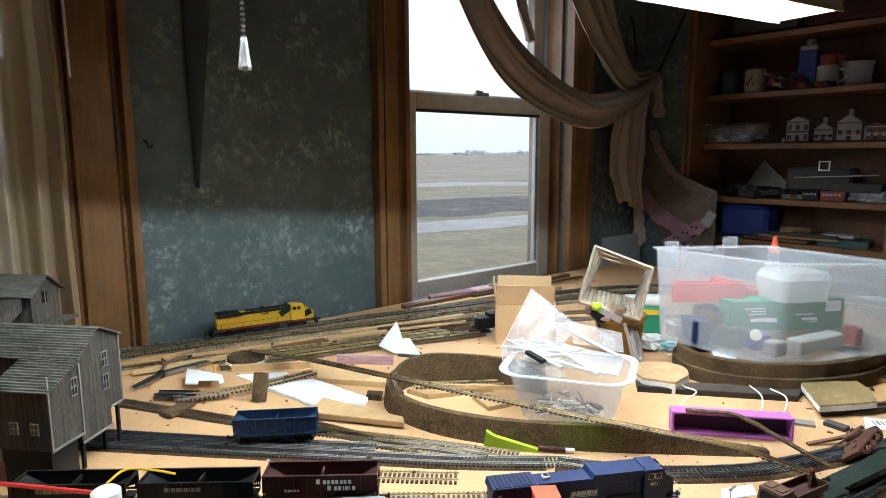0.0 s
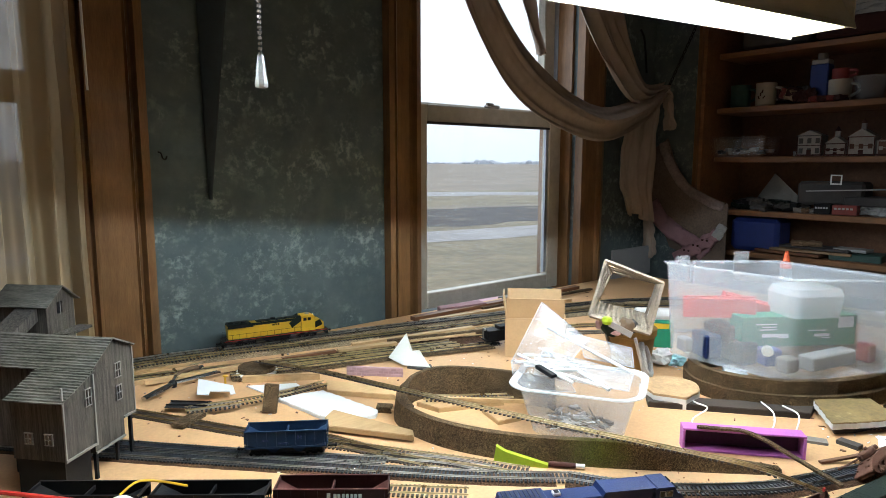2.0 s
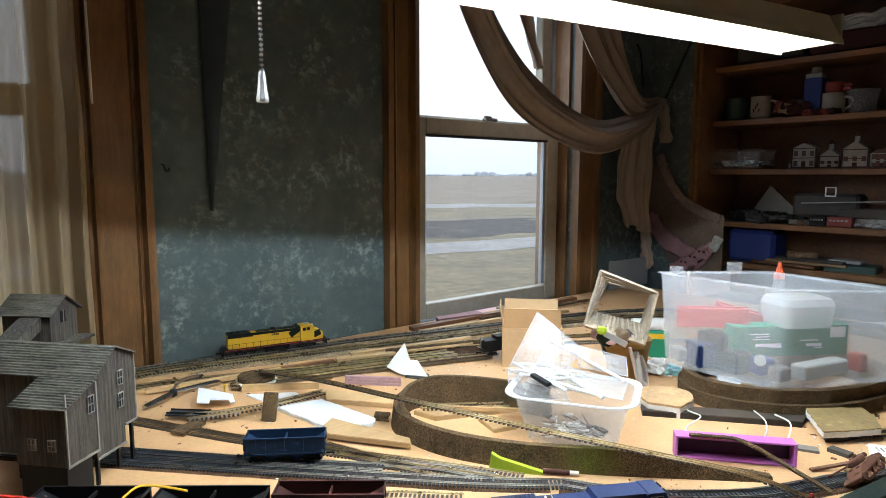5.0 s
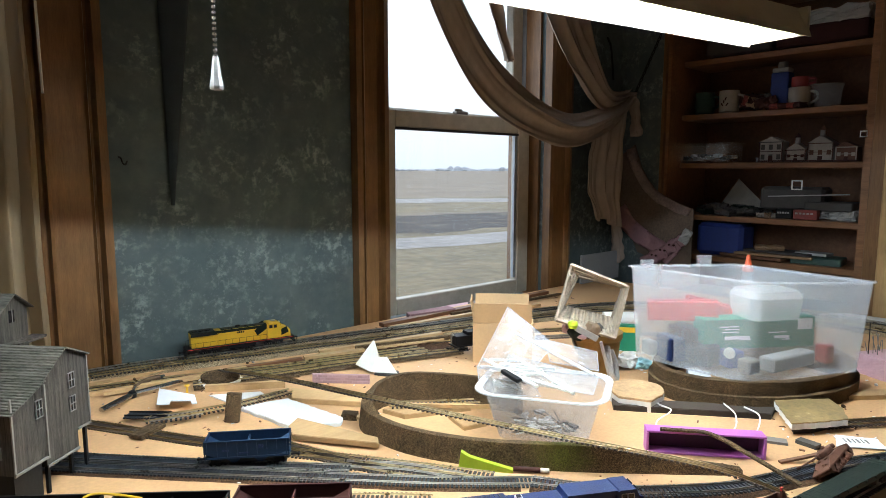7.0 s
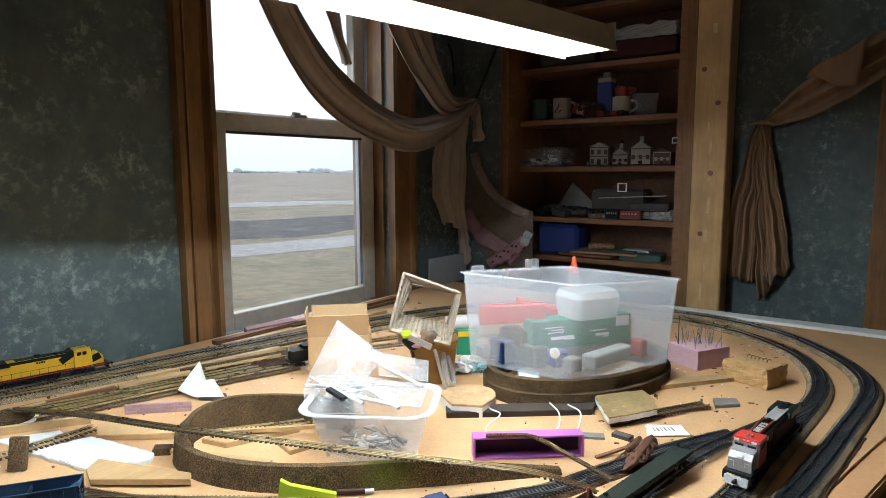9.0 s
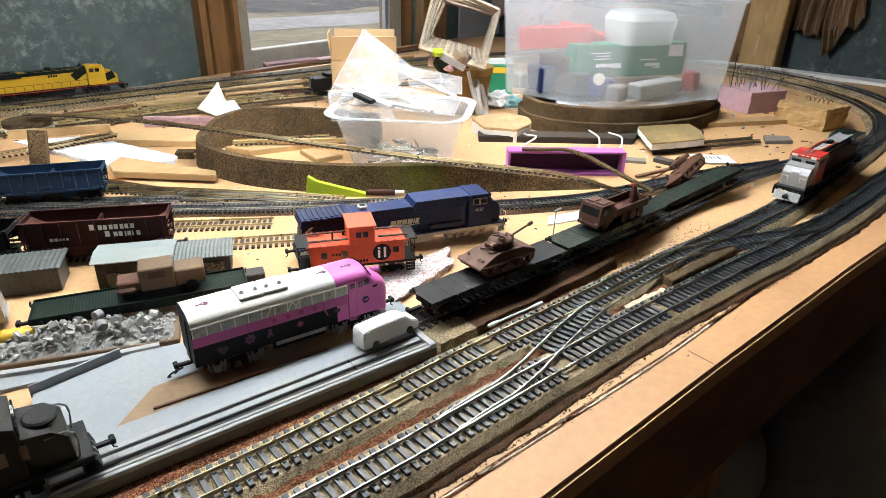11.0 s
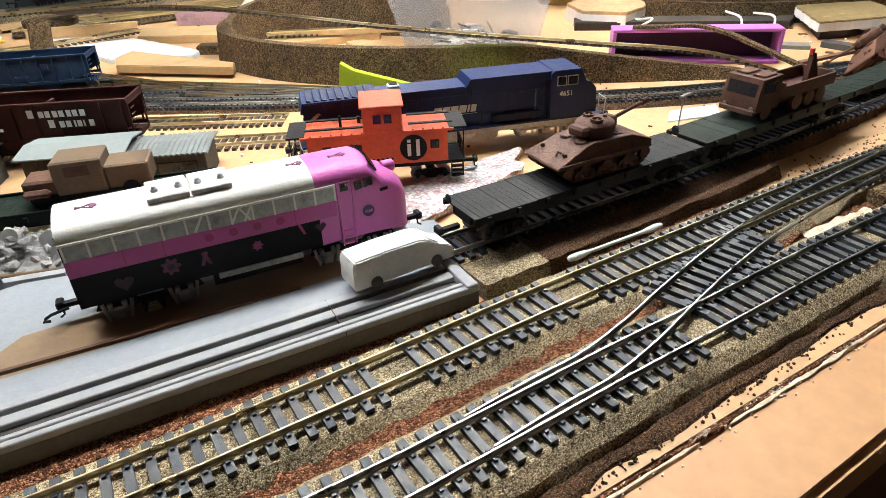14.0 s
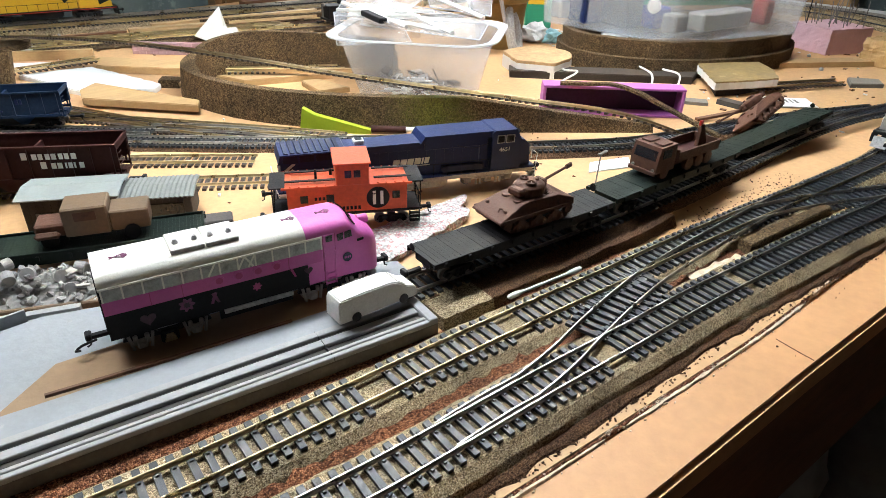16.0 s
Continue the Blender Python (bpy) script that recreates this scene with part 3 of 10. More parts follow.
bm = wall_with_hole(B(), "x", RIGHT_X, 0.30, -2.2, WALL_Y, FLOOR_Z, CEIL_Z, [NICHE])
solid("wall_east", bm, M["wall"], "mottled dark teal papered wall round a built-in bookcase", "wall", kind="structure")
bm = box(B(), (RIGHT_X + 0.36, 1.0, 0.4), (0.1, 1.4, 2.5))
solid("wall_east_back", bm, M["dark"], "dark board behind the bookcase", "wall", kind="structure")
bm = box(B(), (-2.25, -0.3, 0.43), (0.1, 4.0, 2.5))
solid("wall_west", bm, M["beige"], "plain beige plaster side wall", "wall", kind="structure")
bm = box(B(), (0, -2.25, 0.43), (4.6, 0.1, 2.5))
solid("wall_south", bm, M["beige"], "plain beige plaster wall behind the camera", "wall", kind="structure")


def casing(name, x, z0, z1, w=0.108):
    """A moulded window casing board: flat field with raised bands at both sides."""
    bm = B()
    y = WALL_Y
    prof = [(-w / 2, 0), (-w / 2, -0.030), (-w / 2 + 0.014, -0.034), (-w / 2 + 0.018, -0.007), (-w / 2 + 0.023, -0.007), (-w / 2 + 0.027, -0.023), (-w / 2 + 0.034, -0.018),
            (w / 2 - 0.036, -0.018), (w / 2 - 0.032, -0.025), (w / 2 - 0.027, -0.006), (w / 2 - 0.022, -0.006), (w / 2 - 0.017, -0.027), (w / 2, -0.022), (w / 2, 0)]
    lo = [bm.verts.new((x + u, y + v, z0)) for u, v in prof]
    hi = [bm.verts.new((x + u, y + v, z1)) for u, v in prof]
    for k in range(len(prof)):
        j = (k + 1) % len(prof)
        bm.faces.new((lo[k], lo[j], hi[j], hi[k]))
    bm.faces.new(lo[::-1])
    bm.faces.new(hi)
    bmesh.ops.recalc_face_normals(bm, faces=bm.faces)
    return solid(name, bm, M["trim"], "varnished brown moulded window casing on the teal wall", "trim", kind="structure")


def sash(parent, name, x0, x1, z0, z1, y, stile=0.058, rail=0.048, top=0.05):
    bm = B()
    box(bm, ((x0 + stile / 2), y, (z0 + z1) / 2), (stile, 0.034, z1 - z0), bev=0.003)
    box(bm, ((x1 - stile / 2), y, (z0 + z1) / 2), (stile, 0.034, z1 - z0), bev=0.003)
    box(bm, ((x0 + x1) / 2, y - 0.001, z0 + rail / 2), (x1 - x0 - 2 * stile, 0.032, rail), bev=0.003)
    box(bm, ((x0 + x1) / 2, y - 0.001, z1 - top / 2), (x1 - x0 - 2 * stile, 0.032, top), bev=0.003)
    s = part(name, bm, M["sash"], parent)
    if name == "lower_sash":
        bm = box(B(), ((x0 + x1) / 2, y - 0.010, z1 - top - 0.0035), (x1 - x0 - 2 * stile, 0.014, 0.007))
        part("gasket", bm, M["groove"], s, "dark gap under the meeting rail")
        part("liner", box(B(), (x1 - stile - 0.006, y - 0.006, (z0 + z1) / 2), (0.012, 0.010, z1 - z0 - rail - top - 0.016)), M["jamb"], s, "blue-grey liner beside the pane")
    bm = box(B(), ((x0 + x1) / 2, y + 0.004, (z0 + z1) / 2), (x1 - x0 - 2 * stile + 0.01, 0.003, z1 - z0 - rail - top + 0.01))
    g = part("pane", bm, M["glass"], s)
    g.visible_shadow = False
    return s


def window(name, w, label, split=0.585):
    x0, x1, z0, z1 = w
    top = thing(name, label, "window", kind="structure")
    bm = B()
    for x in (x0 + 0.006, x1 - 0.006):
        box(bm, (x, WALL_Y + 0.088, (z0 + z1) / 2), (0.012, 0.14, z1 - z0))
    box(bm, ((x0 + x1) / 2, WALL_Y + 0.088, z1 - 0.006), (x1 - x0 - 0.024, 0.14, 0.012))
    part("window_frame", bm, M["trim"], top, "varnished brown window jamb")
    bm = B()
    for x in (x0 + 0.0135, x1 - 0.0135):
        box(bm, (x, WALL_Y + 0.105, (z0 + z1) / 2), (0.003, 0.05, z1 - z0 - 0.03))
    part("sash_track", bm, M["jamb"], top, "greyish vinyl sash track")
    sash(top, "lower_sash", x0 + 0.016, x1 - 0.016, z0 + 0.010, split, 1.602)
    sash(top, "upper_sash", x0 + 0.016, x1 - 0.016, split - 0.04, z1 - 0.012, 1.640, stile=0.05)
    xm = (x0 + x1) / 2
    bm = B()
    box(bm, (xm + 0.005, 1.600, split + 0.006), (0.052, 0.022, 0.010), bev=0.003)
    box(bm, (xm - 0.012, 1.592, split + 0.013), (0.034, 0.010, 0.007), rz=12, bev=0.002)
    part("sash_lock", bm, M["dull"], top, "tarnished metal sash lock")
    bm = box(B(), (xm, 1.605, z0 - 0.012), (x1 - x0 + 0.24, 0.200, 0.022), bev=0.004)
    part("window_sill", bm, M["trim_h"], top, "scuffed varnished wooden sill")
    return top


window("window_1", WIN, "old double-hung window with cream sashes, closed")
window("window_2", LWIN, "old double-hung window behind a sheer curtain")
bm = B()
for k in range(210):
    r = random.uniform(0.0004, 0.0012)
    zc = 0.535 - 0.42 * random.random() ** 2.2
    bmesh.ops.create_icosphere(bm, subdivisions=1, radius=r, matrix=Matrix.Translation((random.uniform(0.815, 1.325), 1.6035, zc)) @ Matrix.Diagonal((1, 0.5, random.uniform(1.0, 1.8), 1)))
solid("rain_drops", bm, M["drop"], "small rain drops on the lower window pane", "rain drops", kind="stuff", smooth=True)
casing("trim_window_left", 0.667, -0.5, 1.5)
casing("trim_window_right", 1.4705, -0.5, 1.5, 0.131)
casing("trim_left_window_right", -0.0445, -0.5, 1.5, 0.137)
casing("trim_left_window_left", -0.915, -0.5, 1.5)

# built-in bookcase in the niche
case = thing("bookcase", "dark varnished built-in bookcase full of odds and ends", "bookcase", pose(RIGHT_X, 1.0, 0))
y0, y1 = NICHE[0], NICHE[1]
for y, nm in ((y0 + 0.012, "side_panel"), (y1 - 0.012, "side_panel")):
    part(nm, box(B(), (0.145, y - 1.0, 0.585), (0.300, 0.024, 1.264)), M["trim_h"], case)
part("back_panel", box(B(), (0.300, (y0 + y1) / 2 - 1.0, 0.585), (0.012, y1 - y0, 1.264)), M["fascia"], case)
SHELVES = (1.020, 0.812, 0.617, 0.441, 0.249, 0.100)
for z in SHELVES:
    part("shelf", box(B(), (0.188, (y0 + y1) / 2 - 1.0, z - 0.011), (0.206, y1 - y0 - 0.050, 0.020), bev=0.002), M["trim_h"], case)
for y, w in ((y0 - 0.035, 0.07), (y1 - 0.006, 0.012)):
    part("face_frame", box(B(), (-0.012, y - 1.0, 0.60), (0.022, w, 1.32), bev=0.002), M["trim"], case)

# support post in front of the bookcase
bm = box(B(), (1.795, 0.566, (FLOOR_Z + CEIL_Z) / 2), (0.09, 0.096, CEIL_Z - FLOOR_Z), bev=0.004)
post = solid("support_post", bm, M["pine"], "raw pine post with knots beside the bookcase", "post")
for y, z in ((0.560, 0.415), (0.582, 0.232), (0.548, 0.62), (0.590, 0.72)):
    part("knot", lathe(B(), [(0.007, -0.001), (0.0075, 0.0004), (0.004, 0.001)], (1.7495, y, z), 10, "x"), M["fascia"], post)
for k in range(10):
    z = 0.05 + k * 0.085 + random.uniform(-0.02, 0.02)
    part("filler_patch", box(B(), (1.7496, 0.566 + random.uniform(-0.010, 0.010), z), (0.0012, random.uniform(0.006, 0.012), random.uniform(0.018, 0.060)), rx=random.uniform(-6, 6), bev=0.0004), M["foamtan2"], post, "pale smear of filler")

# ---------- outdoors ----------
GZ = -1.55
bm = B()
bmesh.ops.create_grid(bm, x_segments=2, y_segments=2, size=2500)
bmesh.ops.translate(bm, verts=bm.verts, vec=(0, 0, GZ))
solid("ground", bm, M["field"], "bare winter stubble field reaching the horizon", "ground", kind="structure")


def strip(name, y0, y1, z, mat, label, tilt=0.0, rag=0.0):
    """A band of ground; rag makes its borders uneven."""
    bm = B()
    n = 160 if rag else 1
    rows = []
    for e, y in enumerate((y0, y1)):
        row = []
        for k in range(n + 1):
            x = -60 + 200 * k / n
            w = rag * (noise.noise(Vector((x * 0.35, y, 3.0))) + 0.5 * noise.noise(Vector((x * 1.3, y, 9.0)))) if rag else 0.0
            row.append(bm.verts.new((x, y + tilt * x + w, GZ + z)))
        rows.append(row)
    for k in range(n):
        bm.faces.new((rows[0][k], rows[0][k + 1], rows[1][k + 1], rows[1][k]))
    return solid(name, bm, mat, label, "ground", kind="structure")


strip("grass", 2.0, 15.6, 0.006, M["grass"], "dormant brownish lawn outside the window", 0.0)
strip("road", 14.2, 16.6, 0.014, M["gravel"], "pale wet gravel road", -0.19, 0.35)
strip("plowed_ground", 19.0, 26.4, 0.012, M["plowed"], "dark wet plowed strip beside the road", -0.29, 1.3)
strip("verge", 27.0, 42.0, 0.009, M["grass"], "dry grass verge", -0.26, 0.8)
strip("far_road", 44.5, 50.5, 0.016, M["gravel"], "pale gravel farm road", -0.62, 0.9)
bm = B()
for k in range(260):
    a = radians(-5 + k * 0.33)
    r = 1500 + random.uniform(-150, 150)
    h = random.uniform(2, 6) if random.random() < 0.85 else random.uniform(6, 11)
    lathe(bm, [(random.uniform(6, 14), 0), (random.uniform(7, 14), h * 0.6), (3, h)], (r * math.sin(a), r * math.cos(a), GZ), 6)
solid("backdrop", bm, M["trees"], "low hazy line of far bare trees", "backdrop", kind="structure")

# ---------- the layout table ----------
TABLE = [(-1.30, 0.465), (-0.30, 0.300), (0.0, 0.240), (0.206, 0.201), (0.474, 0.147), (0.80, 0.075), (1.10, 0.00), (1.72, -0.14), (1.72, 1.495), (-1.30, 1.495)]
table = thing("layout_table", "wide orange-tan plywood layout table with scarred edges", "table", pose(0, 0, 0))
bm = B()
inner = [(-1.30, 0.505), (-0.30, 0.341), (0.0, 0.281), (0.197, 0.2395), (0.34, 0.2150), (0.474, 0.188), (0.80, 0.118), (1.10, 0.045), (1.70, -0.09)]
prism(bm, inner + [(1.72, -0.09), (1.72, 1.495), (-1.30, 1.495)], -0.018, 0.0)
part("tabletop", bm, M["table"], table)
bm = prism(B(), [(x, y) for x, y in TABLE[:8]] + [(x, y - 0.0015) for x, y in inner[::-1]], -0.020, -0.001, bev=0.003)
part("edge_board", bm, M["table_rim"], table, "pale scuffed edge board")
bm = sweep(B(), [Vector((x, y + 0.008, 0)) for x, y in TABLE[:8]], [(-0.004, -0.020), (-0.004, -0.150), (0.014, -0.150), (0.014, -0.020)])
part("fascia", bm, M["fascia"], table, "dark stained board below the edge")
for x, y in ((-0.9, 0.62), (0.375, 0.232), (1.5, 0.25), (1.5, 1.3), (-0.9, 1.35), (0.4, 1.35)):
    part("leg", box(B(), (x, y, (FLOOR_Z - 0.02) / 2), (0.06, 0.06, -FLOOR_Z - 0.02)), M["pine"], table)

# plaster pressed into the joint behind the edge board
seam = glide([(-0.25, 0.334), (-0.05, 0.2905), (0.0575, 0.2665), (0.122, 0.2530), (0.184, 0.2405), (0.257, 0.2275), (0.342, 0.2155), (0.474, 0.188), (0.70, 0.139)], 0.0016)


def seam_strip(a, b, amp, shift, lo, hi, seed):
    """A broken, ragged-edged strip along the joint, between two steps of the line."""
    up_, dn_ = [], []
    for i in range(a, b):
        p = seam[i]
        e = min(1.0, (i - a + 1) / 5, (b - i) / 5)
        n1, n2 = noise.noise(p * 95 + Vector((seed, 0, 0))), noise.noise(p * 310 + Vector((0, seed, 0)))
        n3 = noise.noise(p * 110 + Vector((0, 0, seed + 5)))
        up_.append((p.x, p.y + shift + e * amp * (0.7 + 0.9 * n1 + 0.4 * n2)))
        dn_.append((p.x, p.y + shift - e * amp * (0.7 + 0.9 * n3 - 0.4 * n2) - 0.0001))
    return prism(B(), dn_ + up_[::-1], lo, hi)


part("joint_crack", seam_strip(4, len(seam) - 4, 0.0011, 0.0012, -0.003, -0.0003, 2.0), M["redsoil"], table, "brown dirt in the joint")
k = 8
while k < len(seam) - 70:
    n_ = random.randint(22, 64)
    part("filler", seam_strip(k, k + n_, random.uniform(0.0005, 0.0012), random.uniform(-0.0009, 0.0004), -0.003, random.uniform(-0.0005, 0.0002), k * 0.7), M["foamtan3"], table, "crumbled pale plaster filler")
    k += n_ + random.randint(-6, 9)
part("crack", prism(B(), [(0.2165, 0.2265), (0.2127, 0.2130), (0.2106, 0.2035), (0.2111, 0.2035), (0.2133, 0.2130), (0.2171, 0.2265)], -0.004, -0.0007), M["fascia"], table)


# ---------- track ----------
TIE_MESH = {}


def tie_mesh(kind):
    if kind not in TIE_MESH:
        bm = box(B(), (0, 0, 0.0011), (0.0033, 0.0300, 0.0022))
        for s in (-1, 1):
            for u in (-0.0023, 0.0023):
                box(bm, (0, s * 0.0083 + u, 0.0027), (0.0014, 0.0012, 0.0010))
        TIE_MESH[kind] = mesh_of("tie", bm, M[kind])
    return TIE_MESH[kind]


RAIL = [(-0.0009, 0), (-0.0009, 0.0003), (-0.00025, 0.0006), (-0.00025, 0.0018), (-0.00042, 0.0020), (-0.00042, 0.0025), (-0.00030, 0.0026),
        (0.00030, 0.0026), (0.00042, 0.0025), (0.00042, 0.0020), (0.00025, 0.0018), (0.00025, 0.0006), (0.0009, 0.0003), (0.0009, 0)]


def track(pts, label, bed=None, tie="tie", rail="steel", base=0.0, pitch=0.0072, split=True, bed_w=0.041, bed_h=0.0085, gaps=(), ties=True, name="track", roll=0.0):
    """Two rails on ties along a smooth path, on a ballasted bed where there is one."""
    ob = thing(name, label, "track", pose(pts[0][0], pts[0][1], base), "model railway track")
    off = Vector((-pts[0][0], -pts[0][1], 0))
    path = [p + off for p in glide(pts, 0.006)]
    z = bed_h if bed else 0.0
    if bed:
        w = bed_w / 2
        part("roadbed", sweep(B(), glide([p for p in path[::3]], 0.008), [(-w - 0.004, -0.0005), (-w - 0.001, bed_h * 0.55), (-w + 0.004, bed_h), (0, bed_h), (w - 0.004, bed_h), (w + 0.001, bed_h * 0.55), (w + 0.004, -0.0005)], jitter=0.0007), M[bed], ob, "gritty ballasted roadbed")
    up = Vector((0, 0, z + 0.0022))
    for s in (-1, 1):
        bm = B()
        rp = []
        for i, p in enumerate(path):
            d = (path[min(i + 1, len(path) - 1)] - path[max(i - 1, 0)]).normalized()
            rp.append(p + (Vector((-d.y, d.x, 0)) * math.cos(radians(roll)) + Vector((0, 0, math.sin(radians(roll))))) * 0.0083 * s + up)
        part("rail", sweep(bm, rp, RAIL), M[rail], ob)
    if ties:
        run, nxt, n = 0.0, pitch / 2, 0
        joined = B()
        for a, b in zip(path, path[1:]):
            L = (b - a).length
            while run + L > nxt:
                p = a.lerp(b, (nxt - run) / L)
                if not any(g0 < nxt < g1 for g0, g1 in gaps):
                    ang = math.atan2(b.y - a.y, b.x - a.x) + random.uniform(-0.02, 0.02)
                    if split and n < 290:
                        t = new("tie", tie_mesh(tie))
                        t.parent = ob
                        t.matrix_local = Matrix.Translation(p + Vector((0, 0, z))) @ Matrix.Rotation(ang, 4, "Z")
                    else:
                        box(joined, p + Vector((0, 0, z + 0.0011)), (0.0033, 0.030, 0.0022), rz=math.degrees(ang), rx=roll)
                    n += 1
                nxt += pitch
            run += L
        if len(joined.verts):
            tagged(part("tie_strip", joined, M[tie], ob), kind="stuff")
        else:
            joined.free()
    return ob


INNER = [(-0.75, 0.540), (-0.40, 0.460), (-0.13, 0.392), (-0.02, 0.368), (0.07, 0.351), (0.127, 0.3395), (0.1955, 0.3250), (0.26, 0.3125), (0.314, 0.3005), (0.364, 0.289), (0.467, 0.264), (0.593, 0.238),
         (0.70, 0.228), (0.85, 0.211), (0.97, 0.198), (1.085, 0.191), (1.18, 0.200), (1.27, 0.225), (1.364, 0.276), (1.47, 0.38), (1.53, 0.50), (1.545, 0.62),
         (1.52, 0.80), (1.42, 1.00), (1.20, 1.15), (0.90, 1.245), (0.644, 1.305), (0.30, 1.39), (-0.04, 1.465), (-0.5, 1.47)]
OUTER = [(-0.75, 0.490), (-0.30, 0.383), (-0.05, 0.325), (0.0, 0.3145), (0.036, 0.3075), (0.082, 0.2990), (0.1377, 0.2875), (0.207, 0.2740), (0.28, 0.257), (0.367, 0.236), (0.47, 0.209), (0.61, 0.179),
         (0.75, 0.157), (0.91, 0.137), (1.05, 0.120), (1.16, 0.116), (1.27, 0.138), (1.395, 0.200), (1.526, 0.305), (1.61, 0.45), (1.63, 0.60), (1.60, 0.80), (1.50, 1.03), (1.25, 1.21),
         (0.95, 1.30), (0.75, 1.345), (0.48, 1.410), (0.18, 1.462), (-0.05, 1.50), (-0.5, 1.502)]
track(INNER, "main line of brassy rails on black ties over tan ballast", "ballast", rail="brass", gaps=((0.775, 0.79), (0.87, 0.885)), bed_h=0.0085)
track(OUTER, "outer main line of nickel rails on black ties", "ballast", gaps=((0.885, 0.90), (1.02, 1.03)))
track([(0.012, 0.3130), (0.045, 0.3085), (0.068, 0.3045), (0.10, 0.3040), (0.1316, 0.3058), (0.175, 0.3070), (0.219, 0.3055), (0.277, 0.2990), (0.338, 0.2900), (0.40, 0.2805)], "turnout crossing between the two main lines", None, base=0.0090, name="turnout", gaps=((0, 0.115), (0.205, 1)))
track([(0.345, 0.2935), (0.39, 0.2755), (0.43, 0.2540), (0.468, 0.2310), (0.51, 0.2075), (0.56, 0.1905), (0.62, 0.1775)], "second turnout crossing between the main lines", None, base=0.0090, name="turnout", gaps=((0, 0.065), (0.185, 1)))
track([(0.082, 0.416), (0.25, 0.379), (0.44, 0.346), (0.65, 0.312), (0.78, 0.272), (0.91, 0.224), (1.00, 0.197)], "siding under the flat cars", None, tie="tie", rail="steel", base=0.0086)
bedding = thing("siding_roadbed", "thick strip of dark brown ballast under the siding", "roadbed", pose(0, 0, 0))
part("ballast_strip", sweep(B(), glide([(0.088, 0.392), (0.25, 0.358), (0.44, 0.328), (0.56, 0.318)], 0.006), [(0.003, 0), (0.006, 0.0085), (0.034, 0.0085), (0.037, 0)], jitter=0.0012), M["soil"], bedding)
part("ballast_shoulder", sweep(B(), glide([(0.118, 0.3845), (0.17, 0.3745), (0.262, 0.3575), (0.320, 0.3500)], 0.006), [(-0.017, 0), (-0.014, 0.0083), (0.010, 0.0083), (0.013, 0)], jitter=0.0014), M["soil"], bedding)
part("gravel_end", sweep(B(), glide([(0.086, 0.3915), (0.105, 0.3875), (0.124, 0.3833)], 0.004), [(-0.018, 0), (-0.015, 0.0088), (0.012, 0.0090), (0.016, 0)], jitter=0.0010), M["ballast"], bedding, "tan gravel at the broken end")


def loose_ground(path, half, z, mat, label):
    """A ragged spill of soil along a line."""
    pts = glide(path, 0.005)
    bm = B()
    rows = []
    for i, p in enumerate(pts):
        d = (pts[min(i + 1, len(pts) - 1)] - pts[max(i - 1, 0)]).normalized()
        s = Vector((-d.y, d.x, 0))
        row = []
        for k in range(7):
            u = (k - 3) / 3
            e = half * (1 + 0.5 * noise.noise(p * 60 + Vector((0, 0, 9 * (u > 0)))))
            hgt = -0.001 if abs(u) == 1 else z * (0.75 + 0.5 * noise.noise(p * 150 + Vector((0, 0, k))))
            row.append(bm.verts.new(p + s * (u * e) + Vector((0, 0, hgt))))
        rows.append(row)
    for a, b in zip(rows, rows[1:]):
        for k in range(6):
            bm.faces.new((a[k], a[k + 1], b[k + 1], b[k]))
    bmesh.ops.recalc_face_normals(bm, faces=bm.faces)
    return solid("soil_spill", bm, mat, label, "soil", kind="stuff", smooth=True)


loose_ground([(-0.40, 0.430), (-0.13, 0.366), (0.0, 0.340), (0.127, 0.3135), (0.207, 0.299), (0.30, 0.278), (0.42, 0.246)], 0.016, 0.0066, M["redsoil"], "reddish-brown soil between the two roadbeds")
loose_ground([(-0.30, 0.357), (-0.05, 0.300), (0.082, 0.2735), (0.207, 0.2490), (0.367, 0.2115), (0.60, 0.1580), (0.91, 0.1130)], 0.0055, 0.0018, M["soil"], "loose dark ballast spilled along the outer roadbed")
# this soil strip also paints in the dark shadow at the ramp's foot
loose_ground([(-0.36, 0.483), (-0.20, 0.443), (-0.098, 0.4175), (-0.037, 0.4025), (0.049, 0.3805), (0.092, 0.369)], 0.008, 0.0016, M["redsoil"], "reddish-brown soil, doubling as shadow, along the foot of the ramp")
loose_ground([(0.13, 0.371), (0.19, 0.356), (0.255, 0.340)], 0.007, 0.0022, M["redsoil"], "reddish-brown soil beside the siding")
loose_ground([(0.235, 0.2875), (0.262, 0.2820), (0.295, 0.2745)], 0.0065, 0.0086, M["foamtan3"], "dried white glue spilled between the tracks")
bm = B()
for line, n, shift, spread in (([(-0.30, 0.357), (-0.05, 0.300), (0.082, 0.2735), (0.207, 0.2490), (0.367, 0.2115), (0.60, 0.1580)], 700, -0.0055, 0.0016), ([(-0.40, 0.430), (-0.13, 0.366), (0.0, 0.340), (0.127, 0.3135), (0.207, 0.299), (0.30, 0.278)], 500, 0.0, 0.010),
                               ([(0.08, 0.372), (0.20, 0.346), (0.34, 0.322), (0.50, 0.298)], 420, 0.0, 0.007)):
    run = glide(line, 0.002)
    for k in range(n):
        p = random.choice(run)
        r = random.uniform(0.0004, 0.0011)
        box(bm, (p.x + random.uniform(-0.001, 0.001), p.y + shift + random.gauss(0, spread), r * 0.3), (r, r * random.uniform(0.6, 1.2), r), rz=random.uniform(0, 90), rx=random.uniform(-40, 40))
solid("ballast_crumbs", bm, M["soil"], "loose brown ballast crumbs along the roadbeds", "ballast", kind="stuff")
slab_pts = [(0.300, 0.272), (0.415, 0.246), (0.418, 0.254), (0.305, 0.282)]
